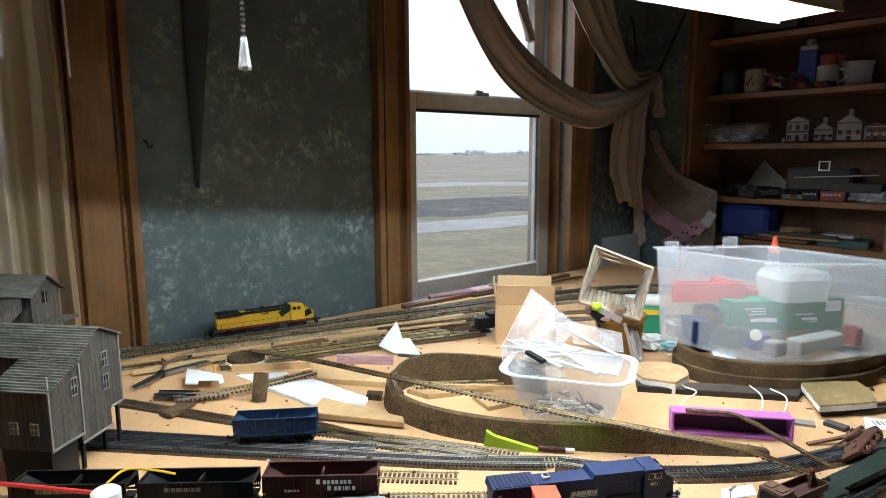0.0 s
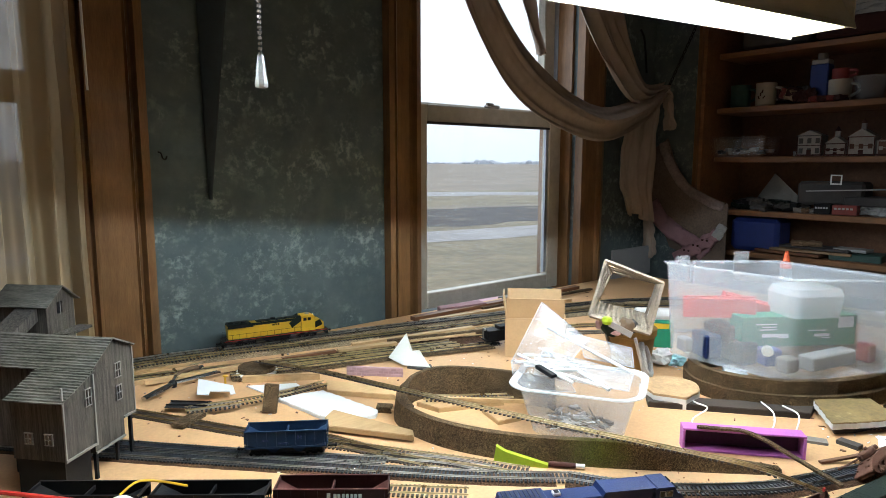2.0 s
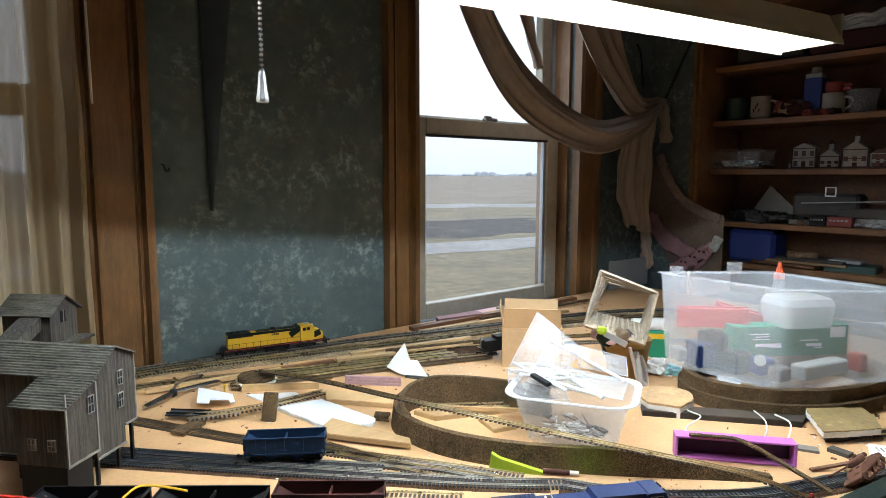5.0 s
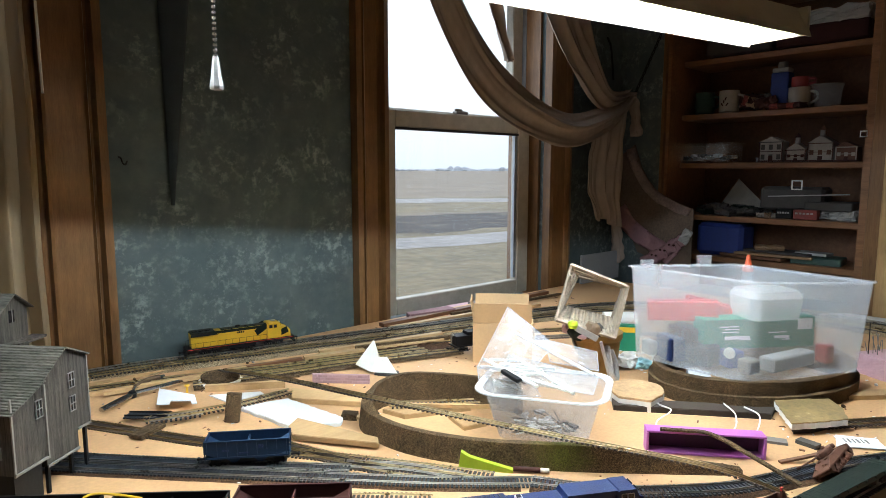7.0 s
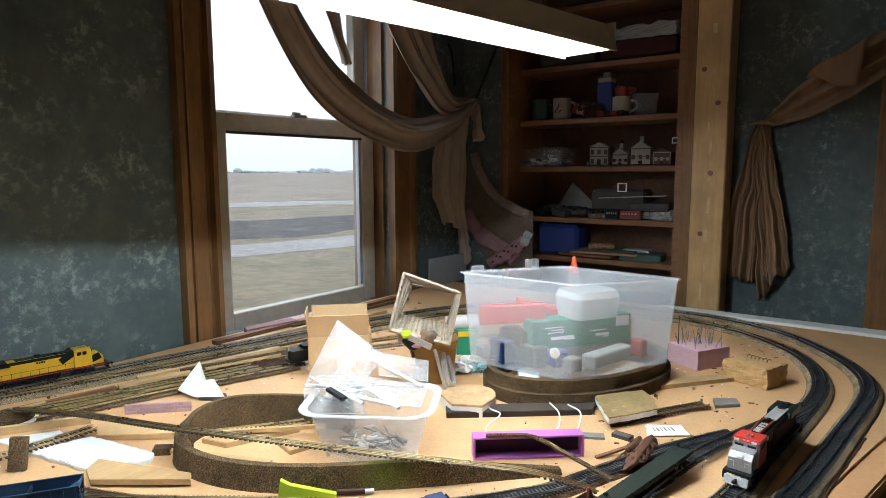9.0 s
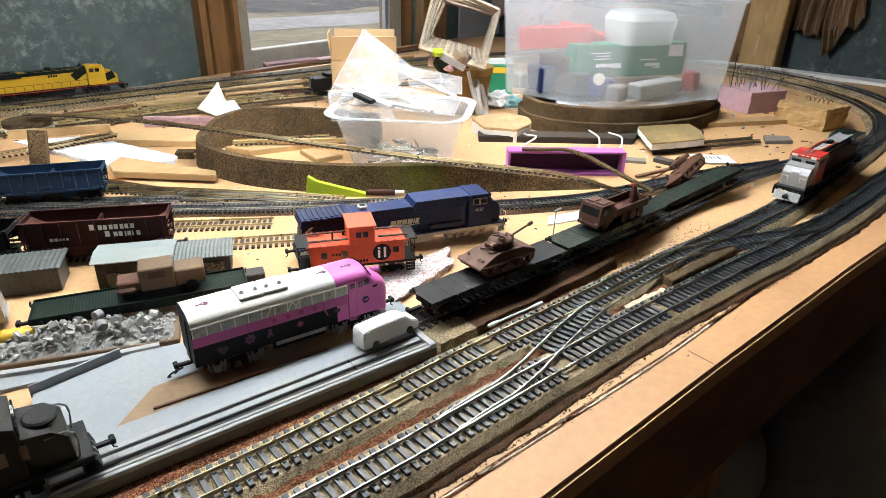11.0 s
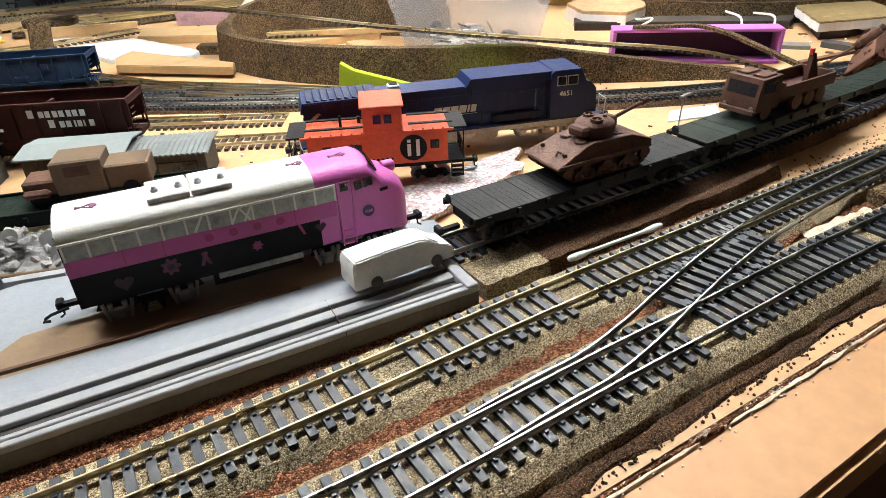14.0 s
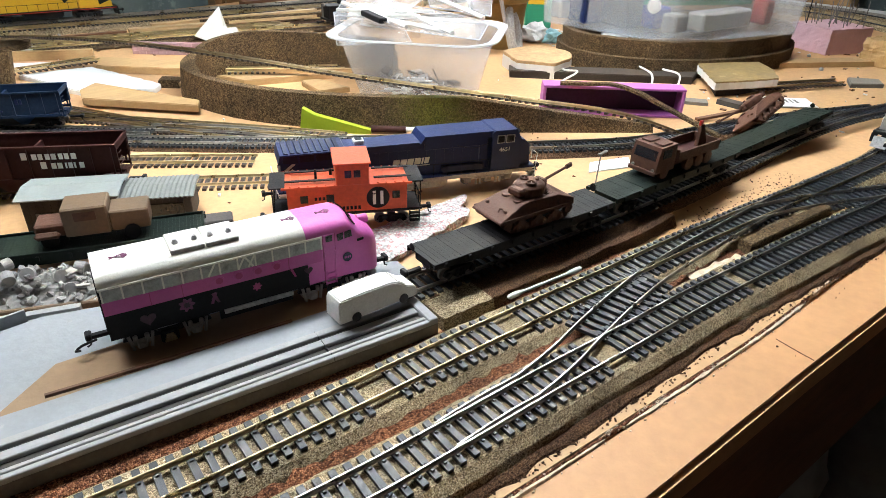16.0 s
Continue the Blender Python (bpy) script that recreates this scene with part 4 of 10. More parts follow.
solid("cork_offcut", prism(B(), slab_pts, 0.0, 0.0125, bev=0.0008), M["cork"], "short cork offcut lying between the main lines", "cork strip")
bm = B()
for p in glide([(-0.12, 0.3065), (-0.05, 0.292), (0.03, 0.2745), (0.12, 0.2555), (0.20, 0.2395)], 0.0011):
    if noise.noise(p * 45) > 0.06:
        box(bm, (p.x + random.uniform(-0.002, 0.002), p.y + random.uniform(-0.0016, 0.0016), -0.0008), (random.uniform(0.001, 0.004), random.uniform(0.0006, 0.0016), 0.0010), rz=random.uniform(-35, 15))
for k in range(320):
    p = seam[random.randint(60, len(seam) - 160)]
    w_ = random.gauss(0, 0.0022)
    box(bm, (p.x, p.y + w_, -0.0007), (random.uniform(0.0003, 0.0014), random.uniform(0.0003, 0.0008), 0.0012), rz=random.uniform(-60, 40))
solid("glue_flakes", bm, M["foamtan3"], "ragged pale glue flaking along the edge board", "glue", kind="stuff")
loose_ground([(-0.40, 1.480), (-0.10, 1.482), (0.20, 1.452), (0.50, 1.396), (0.86, 1.322)], 0.046, 0.0014, M["soil"], "dark brown ballast scattered between the back tracks")
loose_ground([(0.18, 1.325), (0.42, 1.262), (0.66, 1.180)], 0.050, 0.0012, M["soil"], "dark dirt under the loose tracks at the back")
loose_ground([(0.29, 1.425), (0.38, 1.398), (0.49, 1.368)], 0.007, 0.006, M["foam"], "white plaster crust beside the back track")
track([(0.576, 1.21), (0.30, 1.285), (-0.06, 1.40), (-0.5, 1.43)], "weathered back siding with brassy rails", "cork", tie="tie_brown", rail="brass", split=False, pitch=0.0060, bed_h=0.003, bed_w=0.036)
track([(-0.45, 1.40), (-0.165, 1.085), (0.108, 0.795), (0.20, 0.70), (0.29, 0.62)], "black yard track with nickel rails", "soil", bed_h=0.0022, bed_w=0.034, rail="steel", pitch=0.0054)
track([(-0.20, 1.38), (-0.101, 1.229), (0.007, 1.046), (0.094, 0.918), (0.201, 0.762), (0.26, 0.67)], "yard track under the blue hopper", None, tie="tie_brown", rail="brass", split=False, pitch=0.0060)
track([(-0.50, 1.17), (-0.23, 0.94), (-0.10, 0.826), (0.0, 0.746), (0.10, 0.665), (0.17, 0.607)], "yard track under the row of hoppers", None, tie="tie_brown", rail="brass", split=False, pitch=0.0060)
track([(0.285, 0.625), (0.325, 0.562), (0.372, 0.511), (0.459, 0.445), (0.530, 0.413), (0.600, 0.386), (0.690, 0.345), (0.800, 0.285)], "dark yard lead running behind the flat cars", "soil", tie="tie", rail="steel", pitch=0.0058, bed_h=0.003, bed_w=0.040)
track([(-0.02, 0.85), (0.078, 0.757), (0.163, 0.677)], "short brassy yard track on brown ties", None, tie="tie_brown", rail="brass", split=False, pitch=0.0060)
track([(0.09, 0.965), (0.155, 0.80), (0.22, 0.70)], "yard ladder track on brown ties", None, tie="tie_brown", rail="brass", split=False, pitch=0.0060)
track([(-0.42, 1.412), (-0.089, 1.040), (0.040, 0.902), (0.119, 0.821), (0.126, 0.813)], "second black yard track beside the first", "soil", bed_h=0.0022, bed_w=0.034, rail="steel", name="track", pitch=0.0054)
track([(0.128, 0.836), (0.189, 0.767), (0.232, 0.690)], "short ladder track with bright rails", None, tie="tie_brown", rail="steel", split=False, pitch=0.0060)
track([(0.09, 1.292), (0.176, 1.266), (0.403, 1.206), (0.460, 1.188), (0.645, 1.125)], "loose brassy track lying along the back of the yard", "cork", tie="tie_brown", rail="brass", split=False, base=0.003, pitch=0.0060, bed_h=0.003, bed_w=0.036)
track([(0.20, 1.292), (0.40, 1.236), (0.58, 1.180)], "second loose brassy track along the back", "cork", tie="tie_brown", rail="brass", split=False, base=0.002, pitch=0.0060, bed_h=0.003, bed_w=0.036)
track([(0.30, 0.952), (0.37, 0.900), (0.425, 0.862)], "short weathered track inside the cork loop", None, tie="tie_brown", rail="brass", split=False, base=0.010)
track([(0.640, 1.235), (0.780, 1.190), (0.950, 1.115), (1.130, 0.995)], "dull siding curving behind the box and basket", None, tie="tie_brown", rail="brass", split=False)
track([(0.760, 1.135), (0.880, 1.080), (1.060, 0.960), (1.160, 0.860)], "short siding behind the basket", None, tie="tie", rail="steel", split=False)
track([(-0.036, 1.165), (0.09, 1.135), (0.213, 1.133)], "loose length of track lying across the yard", None, tie="tie_brown", rail="brass", split=False, base=0.008)
track([(0.150, 1.29, 0.022), (0.186, 1.10, 0.042), (0.213, 0.935, 0.055), (0.258, 0.825, 0.052), (0.305, 0.740, 0.045), (0.348, 0.640, 0.042), (0.391, 0.542, 0.040), (0.428, 0.445, 0.038), (0.475, 0.375, 0.014)], "long bent strip of flex track lying over the clutter", None, tie="tie_brown", rail="brass", split=False, name="loose_flex_track", roll=-13.0)


# ---------- work light ----------
LA = math.degrees(math.atan2(-0.106, 0.616))
lamp = thing("shop_light", "hanging two-tube fluorescent shop light with cream hood, lit", "lamp", pose(0.31, 0.694, 0.642, 0, 0, LA))
H = [(-0.058, 0.0), (-0.055, 0.010), (-0.030, 0.054), (0.030, 0.054), (0.055, 0.010), (0.058, 0.0), (0.0565, -0.0005), (0.052, 0.010), (0.028, 0.051), (-0.028, 0.051), (-0.052, 0.010), (-0.0565, -0.0005)]
bm = B()
a = [bm.verts.new((-0.61, y, z)) for y, z in H]
b = [bm.verts.new((0.61, y, z)) for y, z in H]
for k in range(len(H)):
    bm.faces.new((a[k], b[k], b[(k + 1) % len(H)], a[(k + 1) % len(H)]))
bmesh.ops.recalc_face_normals(bm, faces=bm.faces)
part("hood", bm, M["hood"], lamp)
for s in (-1, 1):
    part("end_cap", prism(B(), [(s * 0.606, -0.052), (s * 0.613, -0.052), (s * 0.613, 0.052), (s * 0.606, 0.052)], 0.004, 0.052), M["hood"], lamp)
for y in (-0.021, 0.021):
    t = part("tube", cyl(B(), (-0.595, y, 0.0381), (0.595, y, 0.0381), 0.0024, n=16), M["tube"], lamp, "glowing white tube", True)
    for s in (-1, 1):
        part("socket", box(B(), (s * 0.600, y, 0.0381), (0.010, 0.014, 0.014), bev=0.002), M["white"], t)
for x in (-0.45, 0.45):
    bm = B()
    n = 44
    for k in range(n):
        z = 0.052 + k * 0.0215
        pts = [(x + (0.005 * math.cos(q) if k % 2 else 0), 0.005 * math.cos(q) if not k % 2 else 0, z + 0.013 * math.sin(q)) for q in [j * math.tau / 8 for j in range(9)]]
        tube(bm, pts, 0.0011, 4)
    part("chain", bm, M["dull"], lamp, "thin steel hanging chain")

bm = B()
for k in range(70):
    lathe(bm, [(0.0006, -0.0022), (0.0022, -0.0012), (0.0022, 0.0012), (0.0006, 0.0022)], (-0.0665, 0.75, 0.524 + k * 0.0052), 6)
chain = thing("pull_chain", "beaded pull chain with a clear faceted knob", "pull chain", pose(0, 0, 0))
part("bead_chain", bm, M["chrome"], chain)
part("knob", lathe(B(), [(0.0030, 0.523), (0.0038, 0.519), (0.0055, 0.503), (0.0072, 0.494), (0.0066, 0.491), (0.003, 0.490)], (-0.0665, 0.75, 0), 8), M["crystal"], chain)


# ---------- rolling stock ----------
def freight_truck(parent, x, mat="blackp"):
    t = thing("truck", "", "", None)
    t.parent = parent
    t.location = (x, 0, 0)
    for s in (-1, 1):
        bm = B()
        side_prism(bm, [(-0.0125, 0.0048), (-0.0105, 0.0078), (-0.004, 0.0088), (0.004, 0.0088), (0.0105, 0.0078), (0.0125, 0.0048), (0.0100, 0.0036), (0.0060, 0.0046), (0.0030, 0.0022), (-0.0030, 0.0022), (-0.0060, 0.0046), (-0.0100, 0.0036)], s * 0.0105, s * 0.0125)
        for u in (-0.0025, 0.0, 0.0025):
            cyl(bm, (u, s * 0.0132, 0.0030), (u, s * 0.0132, 0.0078), 0.0011, n=7)
        for u in (-0.0095, 0.0095):
            cyl(bm, (u, s * 0.0120, 0.0050), (u, s * 0.0140, 0.0050), 0.0020, n=8)
        part("side_frame", bm, M[mat], t)
    part("bolster", box(B(), (0, 0, 0.0075), (0.006, 0.021, 0.003)), M[mat], t)
    for u in (-0.0095, 0.0095):
        for s in (-1, 1):
            part("wheel", lathe(B(), [(0.0012, -0.0014), (0.0046, -0.0012), (0.0048, 0.0010), (0.0012, 0.0012)], (u, s * 0.0082, 0.0048), 14, "y"), M["dull"], t, smooth=True)
    return t


def loco_truck(parent, x, mat="blackp", axles=3, half=0.0215):
    t = thing("truck", "", "", None)
    t.parent = parent
    t.location = (x, 0, 0)
    us = [(-half * 0.85 + k * half * 1.7 / (axles - 1)) for k in range(axles)]
    for s in (-1, 1):
        bm = B()
        box(bm, (0, s * 0.0125, 0.0082), (half * 2.1, 0.0022, 0.0034), bev=0.0006)
        for u in us:
            box(bm, (u, s * 0.0136, 0.0060), (0.0062, 0.0022, 0.0056), bev=0.0008)
            cyl(bm, (u, s * 0.0138, 0.0058), (u, s * 0.0154, 0.0058), 0.0020, n=9)
        for u in [(a + b) / 2 for a, b in zip(us, us[1:])]:
            cyl(bm, (u - 0.002, s * 0.0138, 0.0020), (u - 0.002, s * 0.0138, 0.0082), 0.0011, n=6)
            cyl(bm, (u + 0.002, s * 0.0138, 0.0020), (u + 0.002, s * 0.0138, 0.0082), 0.0011, n=6)
        cyl(bm, (us[0], s * 0.0140, 0.0108), (us[0] + 0.012, s * 0.0140, 0.0108), 0.0013, n=8)
        part("side_frame", bm, M[mat], t)
    for u in us:
        for s in (-1, 1):
            part("wheel", lathe(B(), [(0.0014, -0.0014), (0.0052, -0.0012), (0.0055, 0.0010), (0.0014, 0.0012)], (u, s * 0.0082, 0.0055), 16, "y"), M["dull"], t, smooth=True)
    return t


def coupler(parent, x, d, mat="blackp"):
    bm = B()
    box(bm, (x + d * 0.005, 0, 0.0085), (0.010, 0.0028, 0.0022))
    box(bm, (x + d * 0.0112, 0.0012, 0.0085), (0.0034, 0.0062, 0.0040), bev=0.0007)
    tube(bm, [(x + d * 0.0105, 0.001, 0.0070), (x + d * 0.011, 0.001, 0.0030), (x + d * 0.013, 0.0015, 0.0016)], 0.0005, 5)
    return part("coupler", bm, M[mat], parent)


def bars(parent, y, x0, z, widths, h, mat, gap=0.0011, name="lettering"):
    """Lettering as a row of plain bars on the side of a car."""
    x = x0
    d = -1 if y < 0 else 1
    for w in widths:
        part(name, box(B(), (x + w / 2, y + d * 0.0001, z), (w, 0.0004, h)), M[mat], parent)
        x += w + gap


def hopper(name, m, mat, label, L=0.124, W=0.033, marks="white", words=(), group="hopper cars"):
    ob = thing(name, label, "hopper car", m, group)
    z0, z1, h = 0.0155, 0.0435, L / 2
    for s in (-1, 1):
        bm = B()
        side_prism(bm, [(-h, 0.024), (-h, z1), (h, z1), (h, 0.024), (h * 0.62, z0), (-h * 0.62, z0)], s * (W / 2 - 0.0008), s * W / 2)
        part("side_panel", bm, M[mat], ob)
        part("top_rail", box(B(), (0, s * (W / 2 + 0.0002), z1 - 0.0002), (L, 0.0024, 0.0018)), M[mat], ob)
        part("sill", box(B(), (0, s * (W / 2 + 0.0003), 0.0168), (L * 0.97, 0.0018, 0.0026)), M[mat], ob)
        for k in range(9):
            u = -h * 0.93 + k * h * 1.86 / 8
            part("rib", box(B(), (u, s * (W / 2 + 0.0006), 0.031), (0.0014, 0.0014, 0.0255)), M[mat], ob)
    for d in (-1, 1):
        bm = B()
        vs = [bm.verts.new(p) for p in ((d * h, -W / 2 + 0.001, z1 - 0.004), (d * h, W / 2 - 0.001, z1 - 0.004), (d * h * 0.45, W / 2 - 0.001, 0.018), (d * h * 0.45, -W / 2 + 0.001, 0.018))]
        bm.faces.new(vs)
        thick(part("slope_sheet", bm, M[mat], ob), 0.0008)
        bm = B()
        for s in (-1, 1):
            cyl(bm, (d * (h - 0.001), s * (W / 2 - 0.002), 0.014), (d * (h - 0.001), s * (W / 2 - 0.002), z1), 0.0008, n=5)
        box(bm, (d * (h - 0.001), 0, z1 - 0.002), (0.0018, W, 0.004))
        for k in range(5):
            cyl(bm, (d * (h + 0.0006), -W / 2 + 0.002, 0.018 + k * 0.0045), (d * (h + 0.0006), -W / 2 + 0.009, 0.018 + k * 0.0045), 0.0005, n=4)
        box(bm, (d * (h - 0.006), 0, 0.0145), (0.012, W * 0.8, 0.002))
        part("end_frame", bm, M[mat], ob)
        coupler(ob, d * h, d)
        freight_truck(ob, d * (h - 0.018))
        bm = side_prism(B(), [(d * h * 0.10, z0 + 0.001), (d * h * 0.55, z0 + 0.001), (d * h * 0.36, 0.006), (d * h * 0.26, 0.006)], -W / 2 + 0.004, W / 2 - 0.004)
        part("hopper_bay", bm, M[mat], ob)
    part("centre_sill", box(B(), (0, 0, 0.015), (L, 0.006, 0.005)), M[mat], ob)
    part("underframe", box(B(), (0, 0, 0.0098), (L * 0.86, W * 0.72, 0.0100), bev=0.001), M["blackp"], ob)
    part("cross_brace", box(B(), (0, 0, z1 - 0.008), (0.002, W - 0.002, 0.006)), M[mat], ob)
    for x0, z, ws, hh in words:
        bars(ob, -W / 2 - 0.0014, x0, z, ws, hh, marks)
    return ob


RZ = 0.0133   # top of rail on a ballasted bed
YZ = 0.0048   # top of rail laid on the bare table
A = math.degrees

hopper("hopper_car", pose(0.031, 0.925, YZ, 0, 0, -33.7) @ Matrix.Diagonal((1, 1, 0.88, 1)), "steelblue", "steel-blue open hopper car, empty, on the yard track", 0.114, marks="blue",
       words=((0.016, 0.0335, (0.003, 0.002), 0.006), (-0.032, 0.029, (0.002, 0.002, 0.002), 0.0025), (-0.01, 0.024, (0.003, 0.002, 0.003, 0.002), 0.002)))
hopper("hopper_car", pose(-0.004, 0.734, YZ, 0, 0, -38.7), "oxide", "oxide-brown open hopper car with white lettering blocks", 0.130, marks="white",
       words=((-0.004, 0.0368, (0.0040,), 0.0056), (0.0036, 0.0362, (0.0034, 0.0032), 0.0046), (0.0132, 0.0362, (0.0032, 0.0034), 0.0046), (0.0228, 0.0362, (0.0030, 0.0032), 0.0046), (0.0318, 0.0362, (0.0036,), 0.0046), (0.0085, 0.0292, (0.0040,), 0.0056), (0.0160, 0.0286, (0.0034, 0.0034), 0.0046), (0.0260, 0.0286, (0.0012, 0.0030, 0.0012), 0.0046), (0.0364, 0.0286, (0.0034,), 0.0046),
              (-0.040, 0.0265, (0.003, 0.003), 0.003), (-0.032, 0.0265, (0.002, 0.002, 0.002), 0.0022)))
for cx, cy in ((-0.113, 0.822), (-0.224, 0.911)):
    hopper("hopper_car", pose(cx, cy, YZ, 0, 0, -38.7) @ Matrix.Diagonal((1, 1, 0.86, 1)), "blackp", "black open hopper car with pale lettering blocks", 0.130, marks="dull",
           words=((-0.034, 0.0345, (0.0042, 0.0014, 0.0046, 0.0048, 0.0014, 0.0046, 0.0014, 0.0044, 0.0046), 0.0056),))


def hood_loco(name, m, body, label, roofmat=None, cabmat=None, L=0.232, stripe=None, marks="white", lower=None, nose_d=1, fans=3):
    """A road-switcher: walkway frame, long hood, wide cab and short nose at +x."""
    ob = thing(name, label, "locomotive", m, "locomotives")
    h = L / 2
    roofmat, cabmat = roofmat or body, cabmat or body
    bm = B()
    box(bm, (0, 0, 0.0155), (L, 0.036, 0.0036), bev=0.0006)
    part("walkway", bm, M[lower or "blackp"], ob)
    part("hood", side_prism(B(), [(-h + 0.012, 0.0172), (-h + 0.010, 0.046), (-h + 0.014, 0.049), (h - 0.062, 0.049), (h - 0.062, 0.0172)], -0.0118, 0.0118), M[body], ob)
    part("radiator", side_prism(B(), [(-h + 0.0105, 0.0420), (-h + 0.012, 0.0508), (-h + 0.060, 0.0508), (-h + 0.066, 0.0420)], -0.0160, 0.0160), M[roofmat], ob)
    part("roof_deck", box(B(), (0.006, 0, 0.0492), (L * 0.42, 0.0180, 0.0024), bev=0.0006), M[roofmat], ob)
    cab = part("cab", side_prism(B(), [(h - 0.062, 0.0172), (h - 0.062, 0.0500), (h - 0.058, 0.0520), (h - 0.036, 0.0520), (h - 0.031, 0.0500), (h - 0.030, 0.0172)], -0.0170, 0.0170), M[cabmat], ob)
    part("nose", side_prism(B(), [(h - 0.030, 0.0172), (h - 0.030, 0.0415), (h - 0.016, 0.0395), (h - 0.009, 0.0330), (h - 0.008, 0.0172)], -0.0150, 0.0150), M[cabmat], ob)
    for s in (-1, 1):
        for u in (-0.054, -0.044):
            part("window", box(B(), (h + u, s * 0.0171, 0.0445), (0.0075, 0.0006, 0.0070)), M["darkpane"], cab)
        part("door", box(B(), (h - 0.0345, s * 0.0171, 0.034), (0.006, 0.0005, 0.026)), M[cabmat], cab)
        part("windshield", box(B(), (h - 0.0298, s * 0.0080, 0.0460), (0.0010, 0.0110, 0.0060)), M["darkpane"], cab)
        for k in range(11):
            u = -h + 0.070 + k * (L - 0.150) / 10
            part("hood_door", box(B(), (u, s * 0.0119, 0.0330), (0.0078, 0.0005, 0.0240)), M[body], ob)
        for k in range(3):
            part("intake_grille", box(B(), (-h + 0.020 + k * 0.014, s * 0.0161, 0.0462), (0.012, 0.0005, 0.0068)), M["blackp"], ob)
        bm = B()
        zt = 0.0285
        tube(bm, [(-h + 0.004, s * 0.0176, zt), (h - 0.064, s * 0.0176, zt)], 0.00035, 4)
        for k in range(12):
            u = -h + 0.004 + k * (L - 0.068) / 11
            cyl(bm, (u, s * 0.0176, 0.0170), (u, s * 0.0176, zt), 0.00035, n=4)
        part("handrail", bm, M["silver" if lower == "silver" else "blackp"], ob)
        for d in (-1, 1):
            bm = B()
            for k in range(3):
                box(bm, (d * (h - 0.003), s * 0.0155, 0.0060 + k * 0.0036), (0.006, 0.005, 0.0007))
            box(bm, (d * (h - 0.0003), s * 0.0155, 0.0098), (0.0008, 0.0055, 0.0090))
            part("step", bm, M[lower or "blackp"], ob)
        if stripe:
            part("stripe", box(B(), (0, s * 0.0181, 0.0155), (L * 0.98, 0.0004, 0.0012)), M[stripe], ob)
    for k in range(fans):
        part("fan", lathe(B(), [(0.0060, 0), (0.0062, 0.0016), (0.0050, 0.0020), (0.0010, 0.0014)], (-h + 0.020 + k * 0.0135, 0, 0.0506), 16), M["blackp"], ob)
    for k in range(2):
        part("fan", lathe(B(), [(0.0040, 0), (0.0042, 0.0012), (0.0010, 0.0012)], (0.012 + k * 0.012, 0, 0.0504), 14), M["blackp"], ob)
    part("exhaust", box(B(), (-0.006, 0, 0.0520), (0.010, 0.006, 0.0050), bev=0.0008), M["white" if roofmat == "blue" else "blackp"], ob)
    bm = B()
    for s in (-1, 1):
        cyl(bm, (h - 0.050, s * 0.003, 0.0545), (h - 0.040, s * 0.003, 0.0545), 0.0007, 0.0014, n=7)
    cyl(bm, (h - 0.047, 0, 0.0515), (h - 0.047, 0, 0.0545), 0.0006, n=5)
    part("horn", bm, M["silver"], ob)
    bm = B()
    for y in (-0.0025, 0.0025):
        lathe(bm, [(0.0020, 0), (0.0020, 0.0010), (0.0010, 0.0012)], (h - 0.0306, y, 0.0503), 10, "x")
    part("headlight", bm, M["white"], ob)
    bm = side_prism(B(), [(-0.026, 0.0045), (-0.030, 0.0080), (-0.030, 0.0138), (0.030, 0.0138), (0.030, 0.0080), (0.026, 0.0045)], -0.0150, 0.0150)
    part("fuel_tank", bm, M[lower or "blackp"], ob)
    for d in (-1, 1):
        loco_truck(ob, d * (h - 0.048), "dull" if lower == "silver" else "blackp")
        coupler(ob, d * h, d)
        bm = side_prism(B(), [(d * (h - 0.001), 0.003), (d * (h + 0.003), 0.003), (d * (h + 0.001), 0.010), (d * (h - 0.001), 0.010)], -0.014, 0.014)
        part("pilot", bm, M["blackp"], ob)
    return ob


